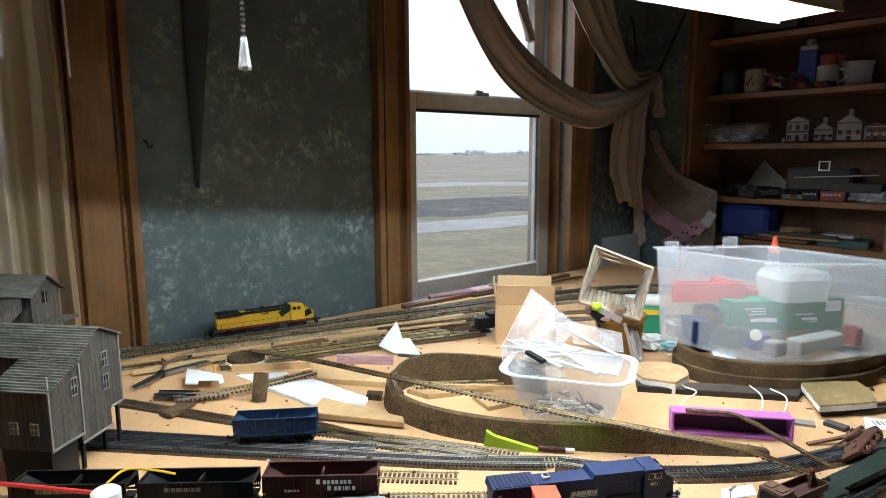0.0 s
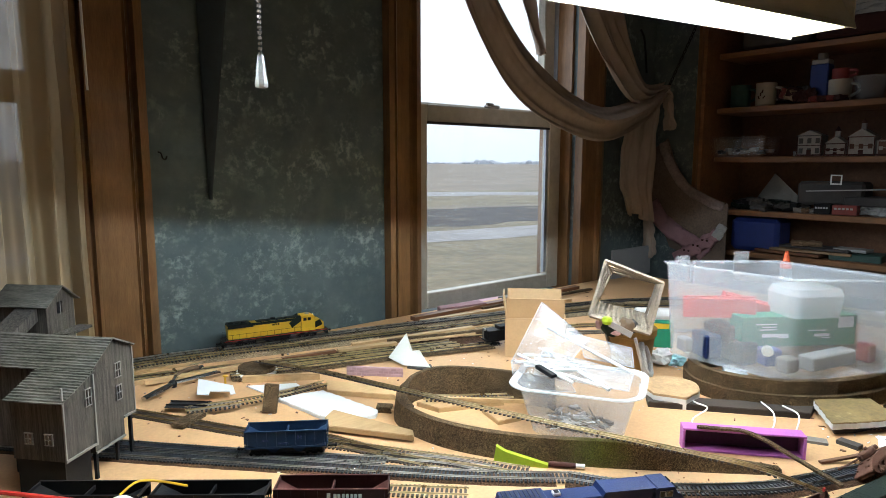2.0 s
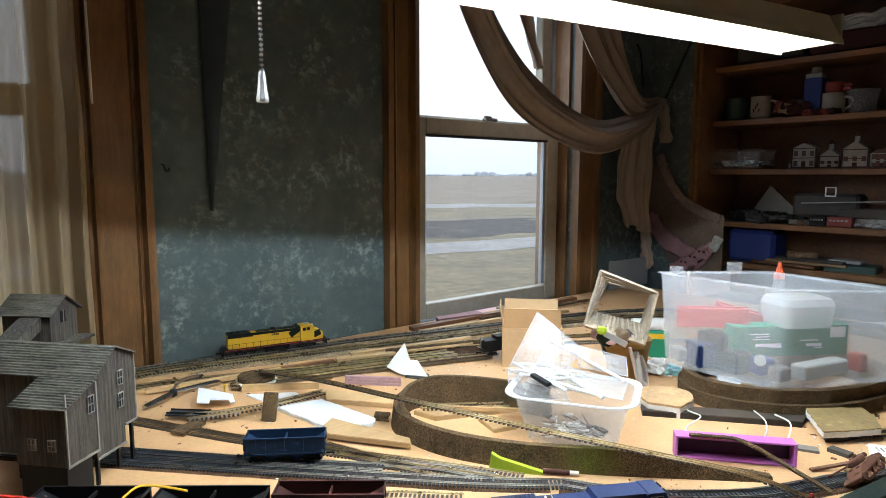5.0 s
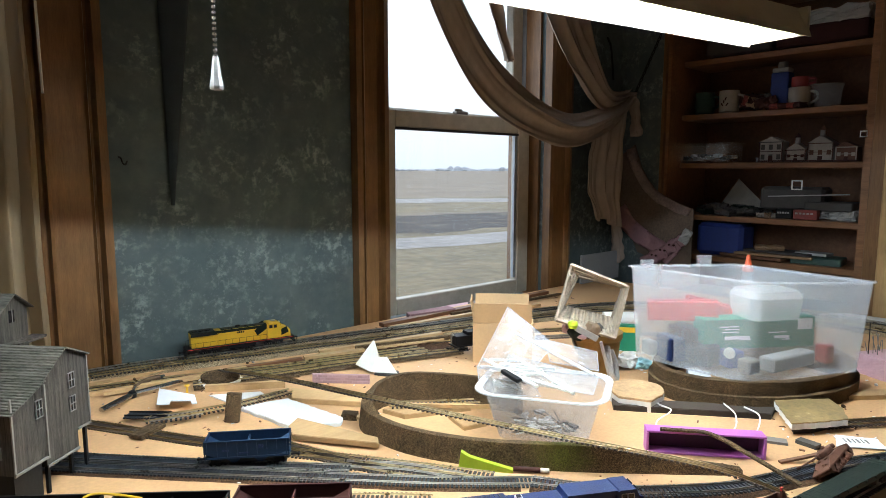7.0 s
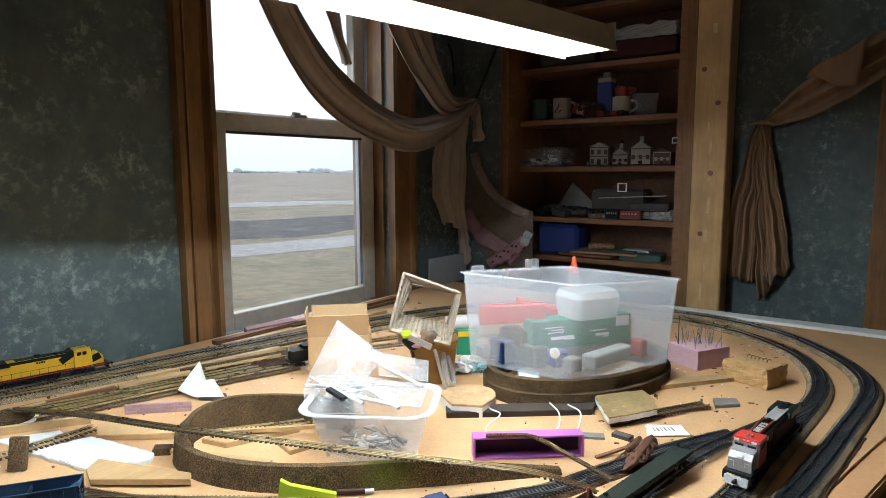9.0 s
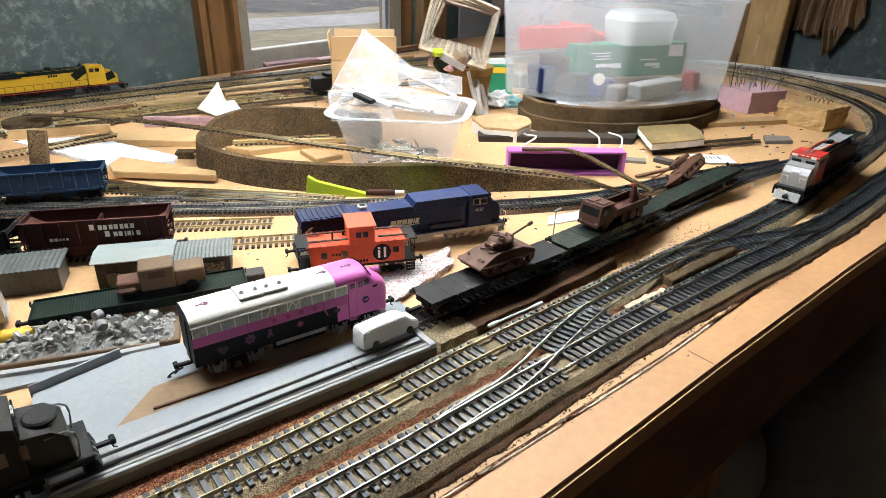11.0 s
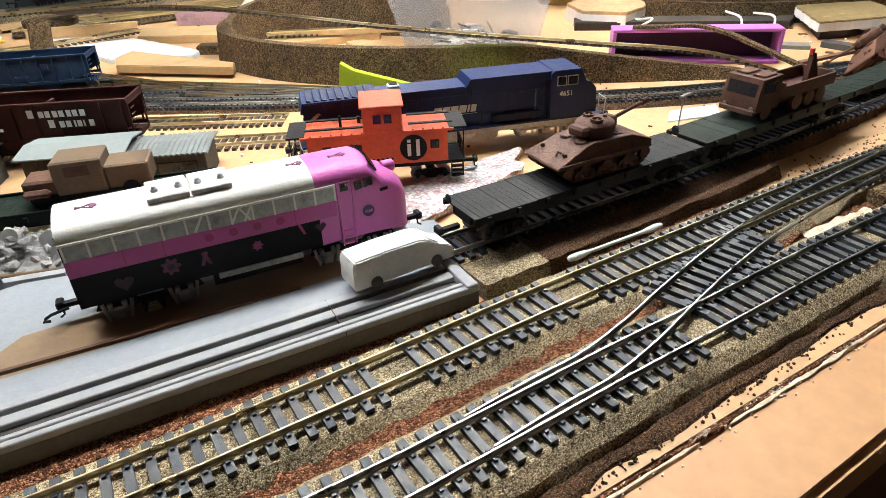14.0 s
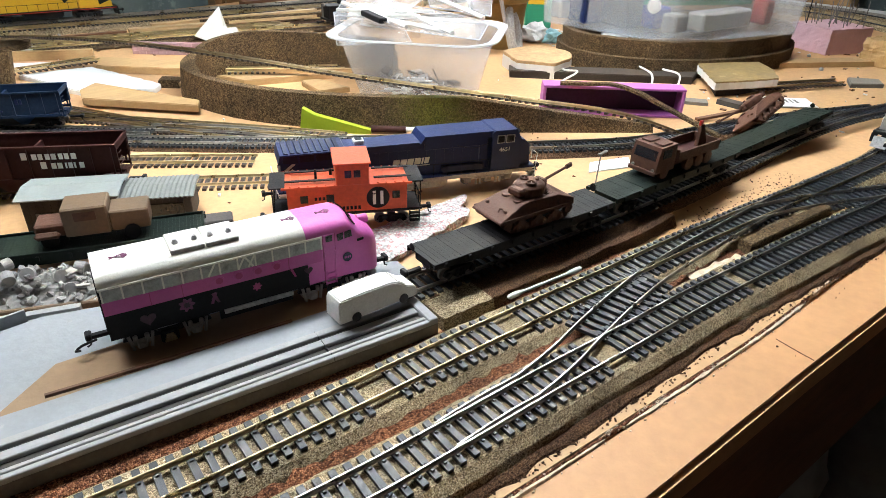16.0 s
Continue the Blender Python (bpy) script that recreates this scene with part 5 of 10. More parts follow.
def blue_loco(m):
    """A long wide-cab road diesel: low radiator end, stepped-up front half, cab and short nose at +x."""
    ob = thing("locomotive", "dark blue six-axle diesel locomotive with grey running gear", "locomotive", m, "locomotives")
    h = 0.118
    part("walkway", box(B(), (0, 0, 0.0150), (2 * h, 0.0350, 0.0016), bev=0.0003), M["blue"], ob)
    for s in (-1, 1):
        part("side_sill", box(B(), (0.002, s * 0.0168, 0.0128), (2 * h - 0.010, 0.0016, 0.0036), bev=0.0003), M["runninggrey"], ob, "grey side sill")
    part("hood", side_prism(B(), [(-h + 0.004, 0.0158), (-h + 0.004, 0.0455), (-h + 0.009, 0.0470), (0.060, 0.0470), (0.060, 0.0158)], -0.0122, 0.0122), M["blue"], ob)
    rad = part("radiator", side_prism(B(), [(-h + 0.002, 0.0400), (-h + 0.004, 0.0480), (-h + 0.058, 0.0480), (-h + 0.064, 0.0420), (-h + 0.064, 0.0400)], -0.0168, 0.0168), M["blue"], ob)
    for k in range(9):
        part("louvre", box(B(), (-h + 0.009 + k * 0.0054, 0, 0.0483), (0.0036, 0.0290, 0.0010), ry=12), M["navygrille"], rad)
    part("raised_roof", side_prism(B(), [(0.006, 0.0462), (0.010, 0.0525), (0.074, 0.0525), (0.074, 0.0462)], -0.0150, 0.0150), M["blue"], ob)
    part("raised_side", box(B(), (0.040, 0, 0.0440), (0.060, 0.0280, 0.0090), bev=0.0006), M["blue"], ob)
    cab = part("cab", side_prism(B(), [(0.073, 0.0158), (0.073, 0.0510), (0.076, 0.0530), (0.097, 0.0530), (0.1020, 0.0430), (0.1020, 0.0158)], -0.0168, 0.0168), M["blue"], ob)
    part("nose", side_prism(B(), [(0.1015, 0.0158), (0.1015, 0.0420), (0.1080, 0.0405), (0.1130, 0.0350), (0.1140, 0.0158)], -0.0120, 0.0120), M["blue"], ob)
    for s in (-1, 1):
        for u, ww in ((0.0815, 0.0062), (0.0905, 0.0072)):
            wf = part("window_frame", box(B(), (u, s * 0.0169, 0.0448), (ww + 0.0014, 0.0006, 0.0076)), M["dullgrey"], cab)
            part("window", box(B(), (u, s * 0.0172, 0.0448), (ww, 0.0006, 0.0062)), M["darkpane"], wf)
        part("windshield", box(B(), (0.1000, s * 0.0080, 0.0480), (0.0008, 0.0120, 0.0066), ry=27), M["darkpane"], cab)
        for k in range(14):
            part("hood_door", box(B(), (-h + 0.074 + k * 0.0085, s * 0.0123, 0.0290), (0.0072, 0.0005, 0.0235)), M["blue"], ob)
        part("air_duct", box(B(), (0.046, s * 0.0140, 0.0205), (0.040, 0.0050, 0.0060), bev=0.0008), M["navygrille"], ob)
        for k in range(4):
            part("side_grille", box(B(), (-h + 0.012 + k * 0.0135, s * 0.0169, 0.0440), (0.0118, 0.0005, 0.0060)), M["navygrille"], ob)
        for k in range(4):
            part("warning_stripe", box(B(), (-h + 0.008 + k * 0.0012, s * 0.0124, 0.0190 + k * 0.0055), (0.0100, 0.0005, 0.0022), ry=-38), M["cream"], ob)
        zt = 0.0270
        bm = B()
        tube(bm, [(-h + 0.004, s * 0.0174, zt), (0.070, s * 0.0174, zt)], 0.0004, 5)
        for k in range(15):
            u = -h + 0.004 + k * 0.01315
            cyl(bm, (u, s * 0.0174, 0.0150), (u, s * 0.0174, zt), 0.00035, n=5)
        part("handrail", bm, M["navygrille"], ob)
        for d in (-1, 1):
            bm = B()
            for k in range(4):
                box(bm, (d * (h - 0.003), s * 0.0150, 0.0045 + k * 0.0030), (0.0062, 0.0050, 0.0006))
            for u in (0.0, 0.0062):
                box(bm, (d * (h - u), s * 0.0172, 0.0090), (0.0006, 0.0008, 0.0110))
            part("step", bm, M["white"], ob, "white edged step")
            part("end_rail", tube(B(), [(d * (h + 0.001), s * 0.0160, 0.0150), (d * (h + 0.002), s * 0.0160, 0.0270), (d * (h + 0.002), s * 0.0040, 0.0270), (d * (h + 0.002), s * 0.0040, 0.0180)], 0.0004, 5), M["white"], ob)
        for x0, ww in ((0.0010, 0.0058), (0.0078, 0.0054), (0.0140, 0.0056), (0.0206, 0.0056), (0.0272, 0.0016), (0.0298, 0.0040)):
            part("lettering", box(B(), (x0 + ww / 2 - 0.020, s * 0.0127, 0.0300), (ww, 0.0005, 0.0056), shear=(0.0012, 0)), M["cream"], ob)
        part("lettering_line", box(B(), (-0.0028, s * 0.0127, 0.0258), (0.036, 0.0004, 0.0006)), M["cream"], ob)
        part("cable", tube(B(), glide([(0.040, s * 0.0152, 0.0420), (0.055, s * 0.0160, 0.0385), (0.072, s * 0.0172, 0.0430)], 0.004), 0.0004, 5), M["navygrille"], ob)
    ex = part("exhaust", box(B(), (-0.046, 0, 0.0490), (0.0090, 0.0090, 0.0040), bev=0.0008), M["white"], ob, "pale exhaust stack")
    part("exhaust_mouth", box(B(), (-0.046, 0, 0.0512), (0.0060, 0.0056, 0.0006)), M["blackp"], ex)
    tk = part("fuel_tank", side_prism(B(), [(-0.028, 0.0040), (-0.031, 0.0070), (-0.031, 0.0116), (0.031, 0.0116), (0.031, 0.0070), (0.028, 0.0040)], -0.0155, 0.0155), M["runninggrey"], ob, "grey fuel tank")
    for s in (-1, 1):
        part("air_tank", cyl(B(), (-0.020, s * 0.0168, 0.0094), (0.012, s * 0.0168, 0.0094), 0.0020, n=10), M["runninggrey"], tk)
    for d in (-1, 1):
        t = loco_truck(ob, d * (h - 0.046), "runninggrey", 3, 0.0235)
        for s in (-1, 1):
            for u in (-0.018, 0.0, 0.018):
                part("brake_cylinder", cyl(B(), (u - 0.003, s * 0.0150, 0.0106), (u + 0.003, s * 0.0150, 0.0106), 0.0015, n=8), M["dullgrey"], t)
        coupler(ob, d * h, d)
        part("pilot", side_prism(B(), [(d * (h - 0.001), 0.003), (d * (h + 0.003), 0.003), (d * (h + 0.001), 0.013), (d * (h - 0.001), 0.013)], -0.014, 0.014), M["navygrille"], ob)
    txt = bpy.data.curves.new("cab_number", "FONT")
    txt.body, txt.size, txt.extrude = "4651", 0.0056, 0.0001
    txt.materials.append(M["white"])
    num = new("cab_number", txt)
    num.parent = ob
    num.matrix_local = pose(0.0800, -0.0172, 0.0330, 90, 0, 0)
    return ob


blue_loco(pose(0.2120, 0.5300, YZ, 0, 0, -29.6) @ Matrix.Diagonal((0.94, 0.94, 0.93, 1)))

yl = hood_loco("locomotive", pose(0.256, 1.4490, RZ, 0, 0, -9.8), "yellow", "yellow six-axle diesel locomotive with dark green roof", roofmat="green", cabmat="yellow", L=0.236, stripe="red")
for s in (-1, 1):
    part("roof_band", box(B(), (-0.020, s * 0.0121, 0.0462), (0.150, 0.0006, 0.0060)), M["green"], yl)
    part("roof_band", box(B(), (0.0440, s * 0.0121, 0.0410), (0.030, 0.0007, 0.014), ry=-32), M["green"], yl)
    bars(yl, s * 0.0122, -0.010, 0.0400, (0.003, 0.003, 0.003, 0.003), 0.004, "green")
    part("nose_panel", box(B(), (0.0950, s * 0.0152, 0.0310), (0.018, 0.0005, 0.014), ry=-20), M["green"], yl)
part("cab_roof", box(B(), (0.0700, 0, 0.0524), (0.026, 0.030, 0.0012), bev=0.0004), M["yellow"], yl)

cl = hood_loco("locomotive", pose(0.716, 0.2245, RZ, 0, 0, 172.5), "blackp", "black, silver and red six-axle diesel locomotive on the main line", roofmat="green", cabmat="silver", L=0.236, lower="blackp")
for s in (-1, 1):
    part("cab_band", box(B(), (0.0715, s * 0.0172, 0.0330), (0.030, 0.0005, 0.030)), M["red"], cl)
    part("side_window", box(B(), (0.0720, s * 0.0176, 0.0445), (0.018, 0.0005, 0.0068)), M["darkpane"], cl)
    part("roof_pipe", tube(B(), glide([(-0.010, s * 0.0062, 0.0515), (0.010, s * 0.0068, 0.0530), (0.048, s * 0.0060, 0.0530), (0.056, s * 0.0060, 0.0515)], 0.004), 0.0012, 6), M["orange"], cl, "orange roof pipe")
    part("hood_panel", box(B(), (-0.030, s * 0.0124, 0.0330), (0.080, 0.0005, 0.018)), M["oxide"], cl)
    part("hood_panel", box(B(), (0.022, s * 0.0124, 0.0400), (0.014, 0.0005, 0.012)), M["tan"], cl)
    for k in range(3):
        part("lettering", box(B(), (0.034 + k * 0.0052, s * 0.0125, 0.0420), (0.0034, 0.0005, 0.0060)), M["white"], cl)
    part("hood_panel", box(B(), (-0.085, s * 0.0163, 0.0462), (0.046, 0.0005, 0.008)), M["silver"], cl)
    part("windshield_pane", box(B(), (0.0884, s * 0.0078, 0.0462), (0.0006, 0.0125, 0.0072), ry=5), M["pane"], cl)
    part("nose_rail", tube(B(), [(0.1085, s * 0.0150, 0.0165), (0.1100, s * 0.0150, 0.0290), (0.1100, s * 0.0070, 0.0290), (0.1090, s * 0.0070, 0.0180)], 0.0005, 5), M["white"], cl)
    part("ditch_light", lathe(B(), [(0.0018, -0.0010), (0.0018, 0.0010)], (0.1165, s * 0.0110, 0.0150), 12, "x"), M["white"], cl)
    part("number_box", box(B(), (0.0905, s * 0.0110, 0.0512), (0.0020, 0.0060, 0.0026)), M["white"], cl)
part("cab_top", box(B(), (0.0700, 0, 0.0525), (0.030, 0.0345, 0.0016), bev=0.0005), M["red"], cl)
part("visor", box(B(), (0.0880, 0, 0.0508), (0.0040, 0.0340, 0.0016), ry=18, bev=0.0003), M["red"], cl)
part("nose_top", box(B(), (0.0925, 0, 0.0415), (0.018, 0.029, 0.0012), ry=9), M["silver"], cl)
part("nose_door", box(B(), (0.1084, 0, 0.0260), (0.0008, 0.0090, 0.0150)), M["dullgrey"], cl)
part("nose_headlight", box(B(), (0.1075, 0, 0.0360), (0.0020, 0.0080, 0.0030), ry=-40), M["white"], cl)
part("snow_plow", side_prism(B(), [(0.1170, 0.0020), (0.1230, 0.0020), (0.1195, 0.0120), (0.1170, 0.0120)], -0.0150, 0.0150), M["dullgrey"], cl)
part("roof_hatch", box(B(), (-0.045, 0, 0.0512), (0.060, 0.017, 0.0014)), M["silver"], cl)
for k in range(4):
    part("roof_vent", box(B(), (0.012 + k * 0.010, 0, 0.0512), (0.006, 0.009, 0.0022), bev=0.0005), M["dullgrey"], cl)


def flat_mark(outline, x0, y, z0, sc, d):
    """A thin painted shape on a side panel, outline in the x-z plane."""
    bm = B()
    return side_prism(bm, [(x0 + u * sc, z0 + v * sc) for u, v in outline], y, y + d * 0.0004)


HEART = [(math.sin(a) ** 3, (13 * math.cos(a) - 5 * math.cos(2 * a) - 2 * math.cos(3 * a) - math.cos(4 * a)) / 16) for a in [k * math.tau / 22 for k in range(22)]]
FLOWER = [((1 + 0.22 * math.cos(7 * a)) * math.cos(a), (1 + 0.22 * math.cos(7 * a)) * math.sin(a)) for a in [k * math.tau / 42 for k in range(42)]]
RIBBON_A = [(-0.75, -1.0), (-0.30, -1.0), (0.45, 0.75), (0.20, 1.0), (-0.10, 0.85)]
RIBBON_B = [(0.75, -1.0), (0.30, -1.0), (-0.45, 0.75), (-0.20, 1.0), (0.10, 0.85)]


def f_unit(m):
    """A streamlined cab unit: carbody cross-section carried from the tail to a rounded nose."""
    ob = thing("cab_unit_locomotive", "pink, white and black streamlined diesel locomotive on the grey board", "locomotive", m, "locomotives")
    w = 0.01725

    def section(half_w, top, bot):
        e = top - 0.0085
        right = [(half_w, bot), (half_w, e), (half_w * 0.99, e + 0.0020), (half_w * 0.93, e + 0.0042), (half_w * 0.80, e + 0.0062), (half_w * 0.52, e + 0.0078), (half_w * 0.2, e + 0.0085)]
        return right + [(-y, z) for y, z in right[::-1]]

    stations = [(-0.0785, w, 0.0533, 0.0135), (0.0300, w, 0.0533, 0.0145), (0.0395, w, 0.0533, 0.0150), (0.0500, w, 0.0533, 0.0150), (0.0560, w, 0.0530, 0.0150), (0.0595, w * 0.985, 0.0510, 0.0148), (0.0625, w * 0.975, 0.0462, 0.0145), (0.0660, w * 0.95, 0.0440, 0.0140),
                (0.0700, w * 0.90, 0.0425, 0.0130), (0.0735, w * 0.82, 0.0400, 0.0120), (0.0765, w * 0.68, 0.0365, 0.0110), (0.0785, w * 0.48, 0.0320, 0.0105), (0.0795, w * 0.25, 0.0280, 0.0105)]
    bm = B()
    rings = [[bm.verts.new((x, y, z)) for y, z in section(a, t, b)] for x, a, t, b in stations]
    n = len(rings[0])
    for i, (r0, r1) in enumerate(zip(rings, rings[1:])):
        for k in range(n):
            f = bm.faces.new((r0[k], r0[(k + 1) % n], r1[(k + 1) % n], r1[k]))
            # 0 pink cab, 1 white roof, 2 black skirt
            f.material_index = 0 if i >= 1 else (1 if 1 <= k <= n - 3 else 2)
    bm.faces.new(rings[0][::-1]).material_index = 2
    bm.faces.new(rings[-1]).material_index = 0
    bmesh.ops.recalc_face_normals(bm, faces=bm.faces)
    body = part("carbody", bm, [M["pink"], M["cream"], M["blackp"]], ob, smooth=True)
    for s in (-1, 1):
        y = s * w
        part("band", box(B(), (-0.0197, y * 1.004, 0.0331), (0.1172, 0.0006, 0.0080)), M["bandpink"], body)
        part("window_band", box(B(), (-0.0195, y * 1.006, 0.0408), (0.1166, 0.0006, 0.0074)), M["pane"], body)
        part("eave_trim", box(B(), (-0.0195, y * 1.012, 0.0450), (0.1180, 0.0012, 0.0010)), M["cream"], body)
        part("belt_trim", box(B(), (-0.0195, y * 1.012, 0.0368), (0.1172, 0.0008, 0.0007)), M["bandpink"], body)
        for k in range(13):
            part("mullion", box(B(), (-0.0775 + k * 0.0097, y * 1.012, 0.0408), (0.0009, 0.0008, 0.0074)), M["cream"], body)
        for x0 in (-0.0236, -0.0076, -0.0020):
            part("lattice", box(B(), (x0, y * 1.022, 0.0412), (0.0010, 0.0007, 0.0085), ry=30), M["cream"], body)
        part("lattice", box(B(), (-0.0036, y * 1.026, 0.0412), (0.0010, 0.0007, 0.0085), ry=-30), M["cream"], body)
        for k in range(4):
            p_ = part("porthole", lathe(B(), [(0.0029, -0.0004), (0.0029, 0.0006), (0.0021, 0.0006), (0.0020, 0.0001)], (-0.0207 + k * 0.0107, y * 1.034, 0.0337), 18, "y"), M["bandpink"], body)
            part("porthole_glass", lathe(B(), [(0.0020, -0.0001), (0.0020, 0.0002)], (-0.0207 + k * 0.0107, s * 0.01828, 0.0337), 16, "y"), M["deeppink"], p_)
        for x0 in (-0.0560, -0.0400, 0.0185):
            part("panel_joint", box(B(), (x0, y * 1.022, 0.0331), (0.0004, 0.0006, 0.0080)), M["deeppink"], body)
        part("cab_door", box(B(), (0.0436, y * 1.012, 0.0308), (0.0072, 0.0006, 0.0300)), M["pink"], body)
        for u in (-0.0037, 0.0037):
            part("door_joint", box(B(), (0.0436 + u, y * 1.020, 0.0300), (0.0003, 0.0006, 0.0320)), M["deeppink"], body)
        part("door_window", box(B(), (0.0436, y * 1.030, 0.0432), (0.0040, 0.0006, 0.0040)), M["darkpane"], body)
        cw = part("cab_window", box(B(), (0.0535, y * 1.004, 0.0428), (0.0092, 0.0010, 0.0042), ry=-7), M["darkpane"], body)
        part("window_post", box(B(), (0.0530, y * 1.028, 0.0428), (0.0006, 0.0006, 0.0042)), M["pink"], cw)
        part("windshield", box(B(), (0.0612, s * 0.0078, 0.0488), (0.0062, 0.0115, 0.0008), ry=56, rz=s * 9), M["darkpane"], body)
        for k in range(3):
            part("cab_step", box(B(), (0.0436, y * 1.035, 0.0130 + k * 0.0034), (0.0052, 0.0016, 0.0006)), M["pink"], body)
        part("grab_iron", tube(B(), [(0.0404, y * 1.04, 0.0120), (0.0404, y * 1.06, 0.0350)], 0.00035, 5), M["pink"], body)
        part("grab_iron", tube(B(), [(0.0470, y * 1.04, 0.0120), (0.0470, y * 1.06, 0.0350)], 0.00035, 5), M["pink"], body)
        part("number_board", box(B(), (0.0640, s * (w * 0.955), 0.0372), (0.0044, 0.0010, 0.0016), rz=-s * 9), M["blackp"], body)
        part("emblem", lathe(B(), [(0.0030, -0.0006), (0.0030, 0.0004), (0.0005, 0.0004)], (0.0549, y * 0.995, 0.0277), 20, "y"), M["navyp"], body, "round dark emblem")
        for k in range(4):
            part("emblem_bar", box(B(), (0.0532 + k * 0.0011, y * 1.026, 0.0277), (0.0007, 0.0004, 0.0014)), M["pink"], body)
        d = -1 if s < 0 else 1
        part("painted_mark", flat_mark(HEART, -0.0590, y * 1.002, 0.0212, 0.0040, d), M["dimplum"], body, "faded painted heart")
        part("painted_mark", flat_mark(FLOWER, -0.0392, y * 1.002, 0.0236, 0.0036, d), M["plum"], body, "painted pink flower")
        part("painted_mark", flat_mark(FLOWER, -0.0392, y * 1.002 + d * 0.0003, 0.0236, 0.0016, d), M["dimplum"], body)
        part("painted_mark", flat_mark(RIBBON_A, -0.0243, y * 1.002, 0.0235, 0.0034, d), M["plum"], body, "painted pink ribbon")
        part("painted_mark", flat_mark(RIBBON_B, -0.0243, y * 1.002 + d * 0.0002, 0.0235, 0.0034, d), M["plum"], body)
        part("painted_mark", flat_mark(FLOWER, -0.0008, y * 1.002, 0.0235, 0.0022, d), M["deeppink"], body)
        part("painted_mark", flat_mark(RIBBON_B, 0.0205, y * 1.002, 0.0262, 0.0028, d), M["deeppink"], body)
        part("painted_mark", flat_mark(HEART, 0.0300, y * 1.002, 0.0252, 0.0026, d), M["dimplum"], body)
        part("skirt", box(B(), (-0.002, s * (w - 0.001), 0.0112), (0.042, 0.0018, 0.0060)), M["blackp"], body)
        part("tank_strip", box(B(), (-0.0005, s * (w + 0.0003), 0.0128), (0.0400, 0.0008, 0.0028)), M["dullgrey"], body, "scuffed grey tank strip")
    for x0 in (-0.0324, -0.0141):
        hatch = part("roof_hatch", box(B(), (x0, -0.0002, 0.0523), (0.0176, 0.0205, 0.0044), bev=0.0005), M["cream"], body, "white roof hatch with grey side and bolts")
        part("hatch_side", box(B(), (x0, -0.0106, 0.0521), (0.0172, 0.0007, 0.0042)), M["dullgrey"], hatch)
        for d in (-1, 1):
            part("bolt", lathe(B(), [(0.0016, 0), (0.0016, 0.0010), (0.0010, 0.0018), (0.0010, 0.0024)], (x0 + d * 0.0050, -0.0035, 0.0545), 12), M["silver"], hatch)
    for x0, z, sc in ((-0.0660, 0.0534, 1.0), (0.0245, 0.0534, 0.9), (0.0455, 0.0534, 1.0)):
        for d in (-1, 1):
            part("roof_mark", box(B(), (x0, d * 0.0006 - 0.002, z), (0.0080 * sc, 0.0008, 0.0004), rz=d * 24), M["plum"], body)
        part("roof_mark", lathe(B(), [(0.0016 * sc, -0.0002), (0.0016 * sc, 0.0002), (0.0009 * sc, 0.0003)], (x0 + 0.0035 * sc, -0.002, z), 10), M["plum"], body)
    lamp_ = part("headlight", lathe(B(), [(0.0030, -0.004), (0.0030, 0.0022), (0.0024, 0.0026)], (0.0735, 0, 0.0415), 16, "x"), M["pink"], body, smooth=True)
    part("lens", lathe(B(), [(0.0022, 0.0020), (0.0022, 0.0028)], (0.0735, 0, 0.0415), 14, "x"), M["pane"], lamp_)
    part("tail_door", box(B(), (-0.0789, 0, 0.029), (0.0008, 0.010, 0.034)), M["blackp"], body)
    part("pilot", box(B(), (0.0745, 0, 0.0065), (0.0060, 0.0220, 0.0060), bev=0.0015), M["silver"], body, "scuffed silver pilot")
    for x0 in (-0.0505, 0.0455):
        t = thing("truck", "", "", None)
        t.parent = ob
        t.matrix_local = Matrix.Translation((x0, 0, 0)) @ Matrix.Diagonal((1.04, 1.12, 1.16, 1))
        for s in (-1, 1):
            bm = B()
            side_prism(bm, [(-0.0220, 0.0088), (-0.0205, 0.0116), (-0.0070, 0.0116), (-0.0050, 0.0098), (0.0050, 0.0098), (0.0070, 0.0116), (0.0205, 0.0116), (0.0220, 0.0088), (0.0175, 0.0082), (0.0060, 0.0078), (-0.0060, 0.0078), (-0.0175, 0.0082)], s * 0.0128, s * 0.0148)
            box(bm, (0, s * 0.0150, 0.0068), (0.0090, 0.0030, 0.0070), bev=0.0008)
            part("side_frame", bm, M["blackp"], t, "scuffed black side frame")
            for u in (-0.0135, 0.0135):
                part("journal_box", box(B(), (u, s * 0.0156, 0.0064), (0.0052, 0.0024, 0.0052), bev=0.0008), M["dull"], t)
                part("journal_cap", lathe(B(), [(0.0017, -0.0004), (0.0017, 0.0004), (0.0010, 0.0007)], (u, s * 0.0170, 0.0062), 12, "y"), M["dull"], t)
                for e in (-1, 1):
                    part("hanger", cyl(B(), (u + e * 0.0042, s * 0.0152, 0.0034), (u + e * 0.0058, s * 0.0152, 0.0112), 0.0009, n=6), M["dull"], t)
                    part("spring", cyl(B(), (u + e * 0.0028, s * 0.0160, 0.0088), (u + e * 0.0028, s * 0.0160, 0.0112), 0.0012, n=8), M["dull"], t)
                part("wheel", lathe(B(), [(0.0014, -0.0014), (0.0052, -0.0012), (0.0055, 0.0010), (0.0014, 0.0012)], (u, s * 0.0082, 0.0055), 18, "y"), M["dull"], t, smooth=True)
            for k in range(4):
                part("leaf_spring", box(B(), (0, s * 0.0168, 0.0046 + k * 0.0011), (0.0062 - k * 0.0008, 0.0010, 0.0007)), M["brass"], t)
    for d in (-1, 1):
        coupler(ob, d * 0.0775, d)
